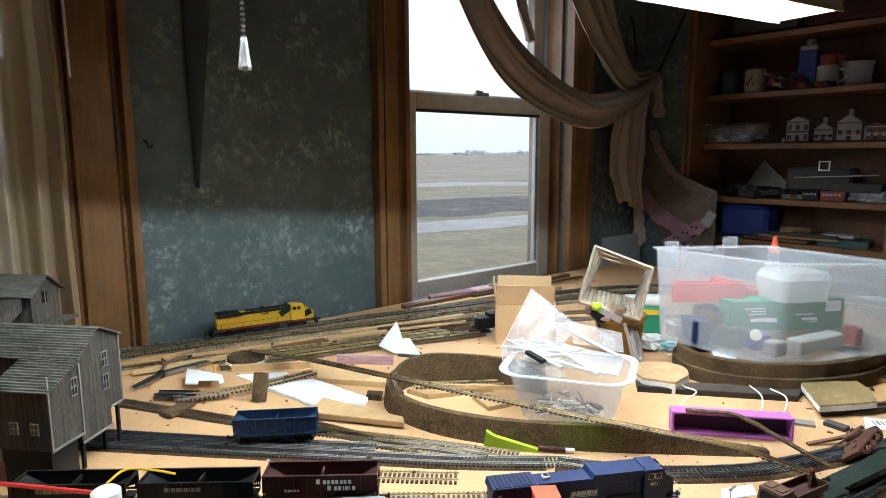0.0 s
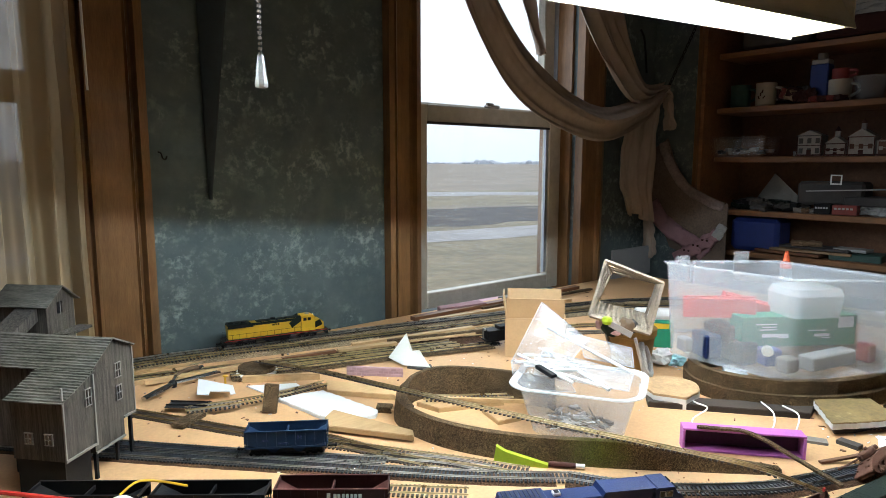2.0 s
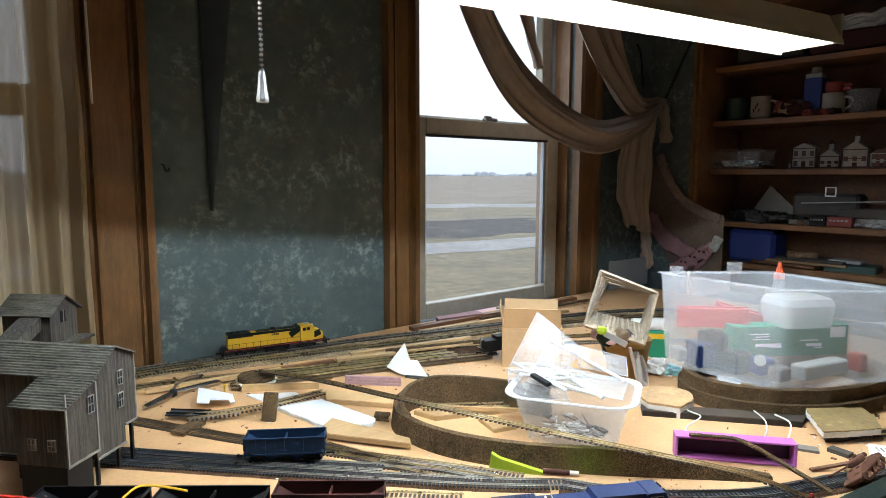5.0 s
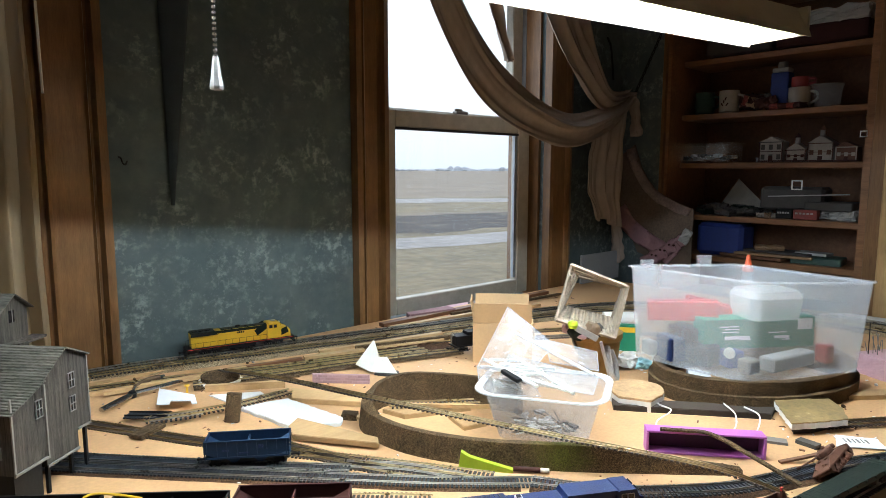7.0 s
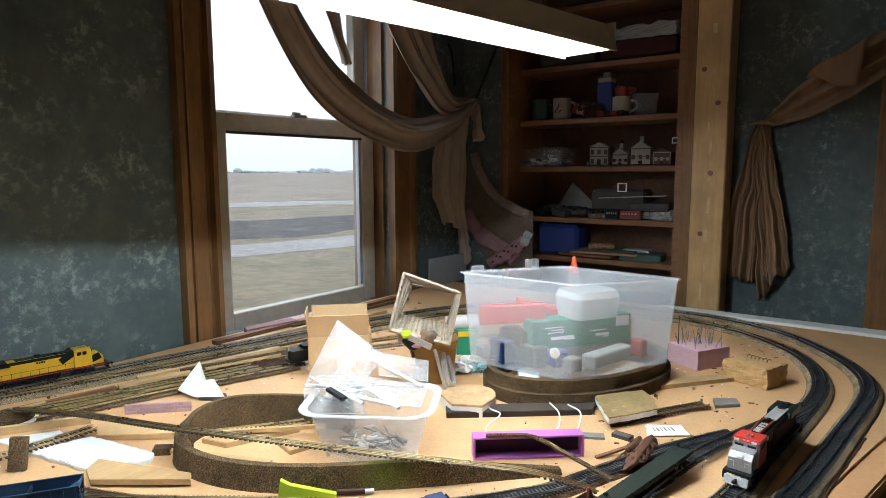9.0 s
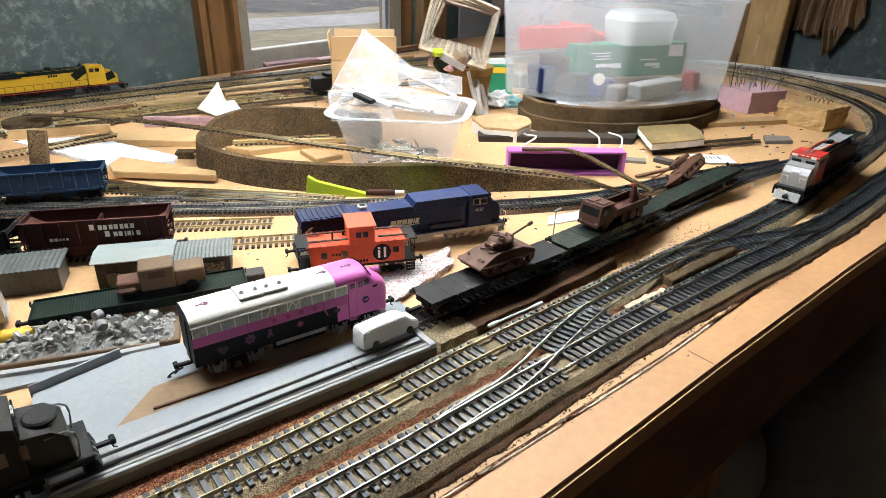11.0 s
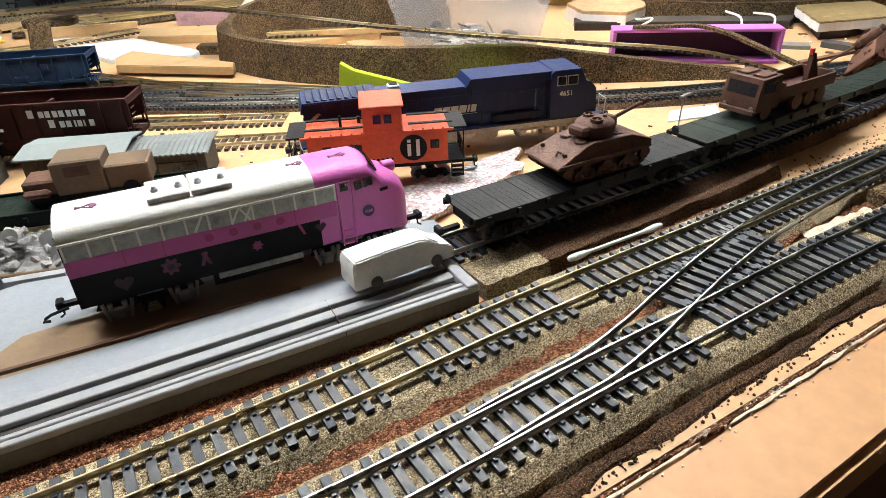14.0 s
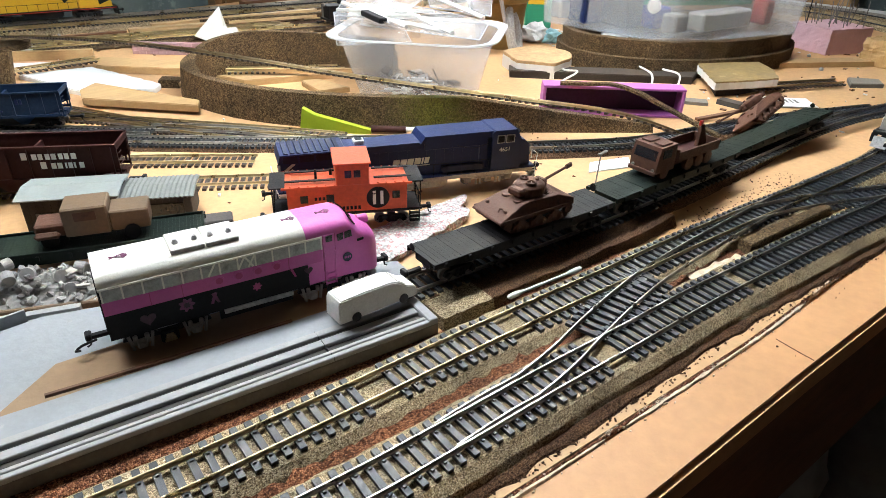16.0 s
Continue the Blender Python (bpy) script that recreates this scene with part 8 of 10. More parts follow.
crate = thing("wooden_basket", "weathered slatted wooden basket tipped on its side", "basket", pose(0.735, 0.842, 0.100, -16, 20, -38))
gw = M["weathered2"] = planks("weathered_basket_slat", (0.46, 0.38, 0.29), (0.20, 0.155, 0.11), (0.6, 7, 7), 0.8, piece=0.35)
crate.matrix_world = pose(0, 0, 0)
FR = [Vector(p) for p in ((0.6472, 0.8391, 0.2326), (0.7258, 0.7643, 0.1908), (0.697, 0.7699, 0.0951), (0.6139, 0.8472, 0.1304))]
BK = [Vector(p) for p in ((0.7198, 0.8768, 0.198), (0.7879, 0.8149, 0.1764), (0.7637, 0.8226, 0.1116), (0.6902, 0.8897, 0.1359))]
for i in range(4):
    j = (i + 1) % 4
    if i != 2:
        for k in range(5):
            u = (0.0, 0.12, 0.42, 0.66, 1.0)[k]
            part("side_slat", cyl(B(), FR[i].lerp(BK[i], u), FR[j].lerp(BK[j], u), 0.0036, n=4), gw, crate)
    part("corner_post", cyl(B(), FR[i], BK[i], 0.0032, n=4), gw, crate)
for k in range(9):
    u = k / 8
    part("base_slat", cyl(B(), FR[2].lerp(BK[2], u), FR[3].lerp(BK[3], u), 0.0044, n=4), gw, crate)
for k in range(12):
    u = (k + 0.5) / 12
    part("base_slat", cyl(B(), FR[2].lerp(FR[3], u) + Vector((0, 0, 0.0018)), BK[2].lerp(BK[3], u) + Vector((0, 0, 0.0022)), 0.0038, n=4), gw, crate)
br = thing("paint_brush", "wooden-handled paint brush standing in the pot", "brush", pose(0, 0, 0))
part("handle", cyl(B(), (0.712, 0.880, 0.075), (0.722, 0.915, 0.150), 0.0032, 0.0050, 8), M["pine"], br)
part("ferrule", cyl(B(), (0.708, 0.866, 0.050), (0.712, 0.880, 0.075), 0.0042, n=8), M["chrome"], br)
sc = thing("scraper", "silver hand tool with a yellow grip against the pot", "tool", pose(0, 0, 0))
part("blade", box(B(), (0.630, 0.788, 0.112), (0.046, 0.005, 0.011), rz=-40, ry=28), M["silver"], sc)
part("shaft", cyl(B(), (0.650, 0.770, 0.096), (0.668, 0.752, 0.001), 0.0030, n=8), M["silver"], sc)
part("grip", lathe(B(), [(0.008, -0.006), (0.010, 0), (0.008, 0.006)], (0.612, 0.806, 0.128), 12), M["lime"], sc)
for k in range(9):
    bm = B()
    bmesh.ops.create_icosphere(bm, subdivisions=2, radius=random.uniform(0.008, 0.018))
    for v in bm.verts:
        v.co *= random.uniform(0.75, 1.2)
    bmesh.ops.translate(bm, verts=bm.verts, vec=(0.690 + random.uniform(-0.05, 0.02), 0.830 + random.uniform(-0.03, 0.06), 0.098 + random.uniform(-0.01, 0.014)))
    solid("scenery_tuft", bm, M[("green", "pinkfoam", "dark", "tan")[k % 4]], "crumpled tuft of scenery foam in the pot", "scenery", "scenery tufts")

# storage bin on cork coils, with its contents
BINC = Vector((0.840, 0.585, 0.0))
foot = [Vector((0.768, 0.550)), Vector((0.975, 0.437)), Vector((0.945, 0.652)), Vector((0.752, 0.764))]
mouth = [Vector((0.764, 0.538)), Vector((0.986, 0.425)), Vector((0.950, 0.664)), Vector((0.742, 0.775))]
zb, zt = (0.046, 0.050, 0.056, 0.050), (0.224, 0.214, 0.223, 0.228)
stb = thing("storage_bin", "milky plastic storage bin full of train cars", "storage bin", pose(BINC.x, BINC.y, 0.046))
off = Vector((-BINC.x, -BINC.y, -0.046))


def quad_ring(pts, zs, r=0.016, n=4):
    out = []
    for i in range(4):
        p, a, b = pts[i], pts[i - 1], pts[(i + 1) % 4]
        z = zs[i]
        da, db = (a - p).normalized(), (b - p).normalized()
        for k in range(n + 1):
            t = k / n
            q = p + da * r * (1 - t) ** 2 + db * r * t ** 2
            out.append(Vector((q.x, q.y, z)) + off)
    return out


bm = B()
rings = [[bm.verts.new(v) for v in quad_ring(foot, zb)], [bm.verts.new(v) for v in quad_ring([f.lerp(m, 0.06) for f, m in zip(foot, mouth)], [a + (b - a) * 0.04 for a, b in zip(zb, zt)])], [bm.verts.new(v) for v in quad_ring(mouth, zt)]]
k4 = len(rings[0])
for a, b in zip(rings, rings[1:]):
    for k in range(k4):
        bm.faces.new((a[k], a[(k + 1) % k4], b[(k + 1) % k4], b[k]))
bm.faces.new(rings[0][::-1])
thick(part("bin_wall", bm, M["bin"], stb), 0.002)
bm = B()
big = [BINC.xy + (m - BINC.xy) * 1.035 for m in mouth]
lo, hi = quad_ring(mouth, [z - 0.002 for z in zt]), quad_ring(big, [z + 0.001 for z in zt])
a, b = [bm.verts.new(v) for v in lo], [bm.verts.new(v) for v in hi]
for k in range(k4):
    bm.faces.new((a[k], a[(k + 1) % k4], b[(k + 1) % k4], b[k]))
thick(part("rim", bm, M["tub"], stb), 0.003)
part("latch", box(B(), (0.875 - BINC.x, 0.690 - BINC.y, 0.235 - 0.046), (0.030, 0.006, 0.022), rz=-26), M["tub"], stb)
part("latch", box(B(), (0.752 - BINC.x, 0.742 - BINC.y, 0.238 - 0.046), (0.026, 0.006, 0.010), rz=-26), M["tub"], stb)


def boxcar(m, mat, label, L=0.135):
    ob = thing("boxcar", label, "box car", m, "cars in the bin")
    part("body", box(B(), (0, 0, 0.020), (L, 0.032, 0.036), bev=0.0008), M[mat], ob)
    part("roof_walk", box(B(), (0, 0, 0.0390), (L, 0.006, 0.0016)), M[mat], ob)
    for s in (-1, 1):
        part("door", box(B(), (0, s * 0.0164, 0.020), (0.030, 0.0012, 0.032)), M[mat], ob)
        for k in range(8):
            part("rib", box(B(), (-L / 2 + 0.008 + k * (L - 0.016) / 7, s * 0.0163, 0.020), (0.0014, 0.0010, 0.034)), M[mat], ob)
    return ob


boxcar(pose(0.800, 0.690, 0.128, 0, -4, -62), "red", "faded red box car lying in the bin", 0.125)
boxcar(pose(0.862, 0.660, 0.120, 4, 14, -50), "red", "red box car tilted in the bin", 0.12)
gc = thing("green_carton", "long green printed model kit carton in the bin", "carton", pose(0.880, 0.590, 0.084, 0, 0, -33.5))
part("carton_body", box(B(), (0, 0, 0.029), (0.222, 0.040, 0.056), bev=0.001), M["mint"], gc)
part("label", box(B(), (0.090, -0.0203, 0.044), (0.030, 0.0006, 0.020)), M["paper"], gc)
for u, z, ww, hh in ((-0.064, 0.043, 0.040, 0.0016), (-0.058, 0.038, 0.028, 0.0016), (-0.060, 0.033, 0.034, 0.0016), (-0.046, 0.022, 0.050, 0.0060), (-0.030, 0.018, 0.022, 0.0022), (0.034, 0.030, 0.036, 0.0018), (0.044, 0.021, 0.030, 0.0050), (0.052, 0.016, 0.016, 0.0020)):
    part("printed_line", box(B(), (u, -0.0204, z), (ww, 0.0006, hh)), M["paper"], gc)
for k, (x, y, z, mt, s) in enumerate(((0.778, 0.700, 0.074, "blue", (0.034, 0.050, 0.045)), (0.790, 0.645, 0.072, "dark", (0.034, 0.060, 0.040)), (0.880, 0.528, 0.066, "dullgrey", (0.120, 0.030, 0.026)),
                                     (0.810, 0.600, 0.068, "bluebox", (0.034, 0.034, 0.030)), (0.950, 0.490, 0.074, "dimred", (0.020, 0.026, 0.034)), (0.792, 0.560, 0.066, "dull", (0.030, 0.026, 0.026)),
                                     (0.772, 0.740, 0.066, "silver", (0.020, 0.030, 0.026)), (0.830, 0.640, 0.072, "blackp", (0.050, 0.040, 0.040)), (0.800, 0.680, 0.100, "oxide", (0.040, 0.060, 0.030)))):
    solid("bin_part", box(B(), (x, y, z + 0.004), s, rz=-28 + (k % 3) * 7, bev=0.003), M[mt], "odd model part lying in the bin", "model part", "parts in the bin")
bm = lathe(B(), [(0.006, -0.002), (0.010, 0), (0.010, 0.003), (0.003, 0.004)], (0.768, 0.585, 0.092), 16, "x")
solid("plastic_disc", bm, M["cream"], "cream plastic disc lying in the bin", "disc")
bm = vessel(B(), [(0.052, 0.040, 0.020, 0.0), (0.056, 0.044, 0.022, 0.040), (0.050, 0.038, 0.020, 0.052), (0.030, 0.020, 0.012, 0.056)])
bm.faces.new([v for v in bm.verts][-24:])
solid("plastic_bowl", bm, M["tubrim"], "upturned cloudy plastic bowl in the bin", "bowl", m=pose(0.900, 0.580, 0.140, 0, 0, -30))
gl2 = thing("glue_bottle", "cloudy white glue bottle with an orange nozzle", "bottle", pose(1.058, 0.680, 0.0))
part("bottle", lathe(B(), [(0.020, 0.0), (0.022, 0.004), (0.022, 0.140), (0.014, 0.172), (0.011, 0.196)], (0, 0, 0), 20), M["tub"], gl2, smooth=True)
part("nozzle", lathe(B(), [(0.011, 0.196), (0.011, 0.206), (0.007, 0.212), (0.0032, 0.232)], (0, 0, 0), 16), M["orange"], gl2, smooth=True)

# coils of cork under the bin
for k, (sx, sy, z, lab) in enumerate(((0.204, 0.133, 0.0, "large coil of brown cork roadbed under the bin"), (0.198, 0.124, 0.0235, "upper coil of brown cork roadbed under the bin"))):
    pts = [(0.915 + sx * math.cos(a) * math.cos(-0.42) - sy * math.sin(a) * math.sin(-0.42), 0.600 + sx * math.cos(a) * math.sin(-0.42) + sy * math.sin(a) * math.cos(-0.42), z) for a in [j * math.tau / 24 for j in range(-2, 23)]]
    bm = sweep(B(), glide(pts, 0.012), [(-0.009, 0), (-0.010, 0.0255), (0.006, 0.0255), (0.009, 0)], jitter=0.0018)
    solid("cork_coil", bm, M["cork"], lab, "cork strip", "cork coils")
for pts, w, h, mt, lb in (([(0.335, 1.308, 0.004), (0.470, 1.272, 0.004)], 0.016, 0.006, "ply", "pale pinkish lath between the loose tracks"), ([(0.50, 1.330, 0.0), (0.76, 1.262, 0.0)], 0.012, 0.007, "ply", "weathered pale lath at the back of the yard"),
                          ([(0.10, 1.362, 0.0), (0.34, 1.318, 0.0)], 0.010, 0.006, "fascia", "dark brown lath at the back of the yard"), ([(0.46, 1.296, 0.002), (0.70, 1.218, 0.002)], 0.009, 0.010, "cork", "brown cork lath at the back of the yard")):
    stick("lath", pts, w, h, mt, lb, "lath")
slab("foam_block", [(0.738, 0.640), (0.748, 0.604), (0.790, 0.625), (0.782, 0.668)], 0.020, 0.043, "foam", "white foam block under the bin", "foam block")
sc_out = [(0.655 + 0.060 * math.cos(a), 0.702 + 0.050 * math.sin(a)) for a in [radians(-75 + j * 15) for j in range(13)]]
slab("foam_offcut", [(0.604, 0.700), (0.628, 0.652)] + sc_out, 0.0, 0.022, "foamtan", "rounded white foam offcut with a tan top", "foam offcut", "foam")
slab("foam_offcut", [(0.703, 0.455), (0.742, 0.428), (0.790, 0.402), (0.830, 0.420), (0.868, 0.452), (0.826, 0.490), (0.790, 0.515), (0.750, 0.488)], 0.0105, 0.0215, "foamgilt", "rough white foam slab with a gilded tan top", "foam offcut", "foam")
# dark block added below the slab in place of its underside shadow
slab("dark_block", [(0.716, 0.455), (0.745, 0.436), (0.792, 0.420), (0.830, 0.445), (0.800, 0.492), (0.756, 0.478)], 0.0, 0.0105, "blackwood", "dark block standing in for the shade under the gilded foam slab", "wood block")
slab("dark_plank", [(0.590, 0.700), (0.618, 0.722), (0.795, 0.512), (0.750, 0.502)], 0.0, 0.010, "blackwood", "dark wooden strip lying behind the trough", "wood strip")
stick("wood_strip", [(0.76, 0.61), (0.98, 0.44), (1.10, 0.345)], 0.030, 0.008, "ply", "flat pine strip beside the cork coils", "wood strip")
for pts in ([(0.700, 0.690, 0.02), (0.655, 0.655, 0.010), (0.612, 0.606, 0.022), (0.575, 0.610, 0.012), (0.549, 0.592, 0.004)], [(0.712, 0.565, 0.02), (0.672, 0.528, 0.022), (0.640, 0.515, 0.010), (0.632, 0.530, 0.004)],
            [(0.722, 0.535, 0.02), (0.690, 0.498, 0.024), (0.650, 0.486, 0.010), (0.642, 0.492, 0.004)]):
    solid("white_wire", tube(B(), glide(pts, 0.005), 0.0013, 6), M["foam"], "loop of stiff white wire on the table", "wire", "white wires", smooth=True)
wb = thing("wood_block", "raw pine block lying inside the curve", "wood block", pose(1.112, 0.303, 0, 0, 0, -20))
part("block", crumbled(box(B(), (-0.002, 0.004, 0.020), (0.076, 0.092, 0.040)), 9, 0.0030), M["pine"], wb)
part("spring", tube(B(), [(0.010 + 0.004 * math.cos(k * 0.9), -0.02 + k * 0.0012, 0.044 + 0.004 * math.sin(k * 0.9)) for k in range(40)], 0.0006, 4), M["blackp"], wb)
pb = thing("pink_foam_block", "pink foam block stuck full of wire pins", "foam block", pose(1.172, 0.432, 0, 0, 0, -28))
part("block", crumbled(box(B(), (0, 0, 0.021), (0.096, 0.084, 0.042)), 11, 0.0010), M["pinkfoam"], pb)
for k in range(22):
    u, v = random.uniform(-0.042, 0.042), random.uniform(-0.036, 0.036)
    part("pin", cyl(B(), (u, v, 0.040), (u + random.uniform(-0.012, 0.012), v + random.uniform(-0.008, 0.008), 0.040 + random.uniform(0.025, 0.050)), 0.0008, n=5), M["dull"], pb)
part("tall_pin", cyl(B(), (-0.040, 0.020, 0.040), (-0.034, 0.026, 0.105), 0.0010, n=5), M["blackp"], pb)
slab("paper_scrap", [(0.715, 0.395), (0.755, 0.345), (0.790, 0.360), (0.760, 0.410)], 0.0, 0.0015, "paper", "folded white printed paper scrap", "paper")
pm = thing("printed_label", "white label printed with dark bars", "label", pose(0.752, 0.374, 0.0018, 0, 0, -52))
part("sheet", box(B(), (0, 0, 0.0006), (0.060, 0.040, 0.0008)), M["paper"], pm)
for k in range(6):
    part("printed_bar", box(B(), (-0.020 + k * 0.0062, 0.004, 0.0012), (0.0030 if k % 2 else 0.0018, 0.014, 0.0004)), M["dull"], pm)
slab("metal_plate", [(0.905, 0.335), (0.940, 0.300), (0.968, 0.312), (0.945, 0.348)], 0.0, 0.006, "dull", "small grey metal plate", "plate")
track([(0.770, 0.435), (0.850, 0.385), (0.905, 0.350)], "short loose length of track", None, tie="tie_brown", rail="brass", split=False, base=0.004)
for pts, w, h, mt, lb in (([(0.650, 0.488), (0.672, 0.446)], 0.018, 0.004, "dull", "grey slate offcut on the table"), ([(0.592, 0.430, 0.001), (0.632, 0.405, 0.006), (0.669, 0.383, 0.012)], 0.006, 0.003, "fascia", "dark splintered wood strip"),
                         ([(0.690, 0.440), (0.686, 0.405)], 0.016, 0.006, "dark", "dark rubber offcut on the table")):
    stick("offcut", pts, w, h, mt, lb, "offcut")

# boards, foam and tools in the yard
slab("foam_sheet", [(0.108, 1.130), (0.191, 1.112), (0.217, 0.972), (0.199, 0.953), (0.132, 0.999)], 0.0, 0.006, "foam", "white foam sheet lying in the yard", "foam sheet")
slab("paper_scrap", [(0.096, 1.233), (0.176, 1.187), (0.175, 1.172), (0.107, 1.175)], 0.0, 0.002, "paper", "white paper scrap under the wooden stick", "paper")
slab("plywood_strip", [(0.216, 1.146), (0.294, 1.036), (0.272, 1.000), (0.191, 1.097)], 0.001, 0.010, "ply", "pale plywood strip lying in the yard", "plywood")
slab("plywood_strip", [(0.126, 0.988), (0.152, 1.007), (0.205, 0.858), (0.193, 0.840), (0.114, 0.952)], 0.004, 0.012, "ply", "pale plywood strip beside the foam sheet", "plywood")
slab("plywood_strip", [(0.352, 0.862), (0.375, 0.855), (0.378, 0.797), (0.337, 0.808)], 0.0, 0.007, "ply", "small pale plywood offcut", "plywood")
slab("plywood_strip", [(0.285, 0.955), (0.425, 0.884), (0.404, 0.862), (0.296, 0.908)], 0.0, 0.008, "ply", "pale plywood strip inside the cork loop", "plywood")
stick("wood_stick", [(0.100, 1.258, 0.0), (0.228, 1.181, 0.0)], 0.009, 0.013, "ply", "square pale wooden stick lying across the yard", "stick")
stick("wood_stick", [(0.300, 0.955, 0.008), (0.420, 0.815, 0.014)], 0.006, 0.006, "ply", "thin wooden stick inside the cork loop", "stick")
stick("wood_stick", [(0.225, 0.985, 0.003), (0.300, 0.800, 0.003)], 0.010, 0.004, "ply", "thin wooden lath inside the cork loop", "stick")
ck = box(B(), (0.080, 1.088, 0.024), (0.023, 0.010, 0.048), rz=-40, rx=-12, ry=4, bev=0.001)
solid("cork_offcut", ck, M["cork"], "brown cork offcut standing on end", "cork offcut")
slab("cork_offcut", [(0.215, 0.975), (0.232, 0.955), (0.246, 0.970), (0.228, 0.990)], 0.0, 0.010, "cork", "small brown cork crumb", "cork offcut")
slab("cork_offcut", [(-0.070, 1.128), (-0.058, 1.105), (-0.012, 1.135), (-0.022, 1.158)], 0.002, 0.008, "cork", "flat dark cork offcut beside the switch", "cork offcut")
slab("paper_scrap", [(-0.004, 1.204), (0.012, 1.190), (0.020, 1.206), (0.046, 1.184), (0.042, 1.168), (0.050, 1.166), (0.062, 1.208), (0.026, 1.284)], 0.016, 0.0175, "paper", "white instruction leaflet lying on the tracks", "paper")
track([(-0.050, 1.208), (-0.012, 1.172), (0.002, 1.158)], "stub of black sleepers under the leaflet", None, tie="tie", rail="blackp", split=False, base=0.009, pitch=0.0050)
track([(-0.030, 1.160), (0.050, 1.136)], "short bright rails lying loose in the yard", None, tie="tie", rail="steel", split=False, base=0.007)
pl = thing("pliers", "steel pliers with one worn tan grip", "pliers", pose(0, 0, 0))
for nm, pts, mt, r in (("jaw", [(-0.074, 1.272, 0.006), (-0.045, 1.290, 0.008), (-0.013, 1.310, 0.009)], "chrome", 0.0040), ("jaw", [(-0.072, 1.268, 0.006), (-0.040, 1.282, 0.008), (-0.013, 1.306, 0.009)], "chrome", 0.0036),
                       ("handle", [(-0.013, 1.310, 0.009), (0.006, 1.346, 0.010), (0.036, 1.372, 0.009), (0.069, 1.382, 0.006)], "chrome", 0.0042), ("grip", [(0.002, 1.340, 0.010), (0.030, 1.368, 0.010), (0.056, 1.379, 0.008)], "tan", 0.0052),
                       ("handle", [(-0.013, 1.310, 0.009), (0.030, 1.312, 0.010), (0.060, 1.318, 0.009), (0.084, 1.330, 0.006)], "chrome", 0.0050)):
    part(nm, tube(B(), glide(pts, 0.006), r, 8), M[mt], pl, smooth=True)
part("pivot", lathe(B(), [(0.007, 0.003), (0.008, 0.010), (0.005, 0.015)], (-0.013, 1.309, 0), 14), M["blackp"], pl)
rg = thing("wooden_ring", "shallow brown ring lying on a white lid", "ring", pose(0.140, 1.285, 0))
part("lid", lathe(B(), [(0.040, 0), (0.041, 0.008), (0.036, 0.009)], (0, 0, 0), 28), M["white"], rg)
part("ring", lathe(B(), [(0.028, 0.009), (0.036, 0.010), (0.036, 0.018), (0.028, 0.017)], (0, 0, 0), 28), M["cork"], rg)
bm = B()
vs = [bm.verts.new(p) for p in ((0.386, 1.186, 0.010), (0.388, 1.136, 0.006), (0.424, 1.160, 0.024), (0.452, 1.212, 0.046), (0.438, 1.172, 0.018), (0.422, 1.090, 0.006), (0.448, 1.160, 0.020))]
for f in ((0, 1, 2), (0, 2, 3), (2, 4, 3), (1, 5, 2), (5, 6, 4), (5, 4, 2)):
    bm.faces.new([vs[k] for k in f])
bmesh.ops.recalc_face_normals(bm, faces=bm.faces)
thick(solid("folded_paper", bm, M["cream"], "folded dusty cream card standing like a tent", "paper"), 0.001)
# flat dark plate added as the shadow beneath the tented card
slab("dark_scrap", [(0.392, 1.128), (0.420, 1.076), (0.440, 1.110), (0.420, 1.160)], 0.0, 0.004, "dark", "dark plate standing in for the shade under the folded card", "scrap")
bs = thing("brick_sheet", "strip of pink embossed brick sheet", "brick sheet", pose(0.316, 1.132, 0.0, 0, 0, -46))
part("backing", box(B(), (0, 0, 0.009), (0.112, 0.005, 0.018)), M["brick"], bs)
for r in range(3):
    for k in range(11):
        part("brick", box(B(), (-0.050 + k * 0.0098 + (r % 2) * 0.0049, -0.0029, 0.0034 + r * 0.0056), (0.0088, 0.0012, 0.0046)), M["brick"], bs)
clip = lathe(B(), [(0.004, 0), (0.005, 0.002), (0.002, 0.004), (0.002, 0.016), (0.005, 0.018), (0.004, 0.020)], (0.068, 1.262, 0.0), 10)
solid("push_pin", clip, M["yellow"], "yellow push pin at the end of a stick", "pin")

# long strips along the back of the table
for pts, w, h, mt, lb in (([(-0.30, 1.455), (0.10, 1.430), (0.45, 1.355), (0.60, 1.310)], 0.016, 0.006, "ply", "long weathered lath between the back tracks"), ([(-0.20, 1.40), (0.02, 1.36), (0.22, 1.335)], 0.010, 0.007, "ply", "split lath lying on the back siding"),
                         ([(0.20, 1.432), (0.42, 1.385)], 0.012, 0.004, "foam", "flattened white plaster strip along the track")):
    stick("lath", pts, w, h, mt, lb, "lath")
gr = thing("girder_strip", "tan plastic girder grid lying by the back siding", "model girder", pose(0.585, 1.255, 0.004, 0, 0, -16))
for s in (-1, 1):
    part("edge", box(B(), (0, s * 0.012, 0.003), (0.170, 0.003, 0.005)), M["ply"], gr)
for k in range(28):
    part("rung", box(B(), (-0.082 + k * 0.0061, 0, 0.003), (0.0022, 0.022, 0.003)), M["ply"], gr)
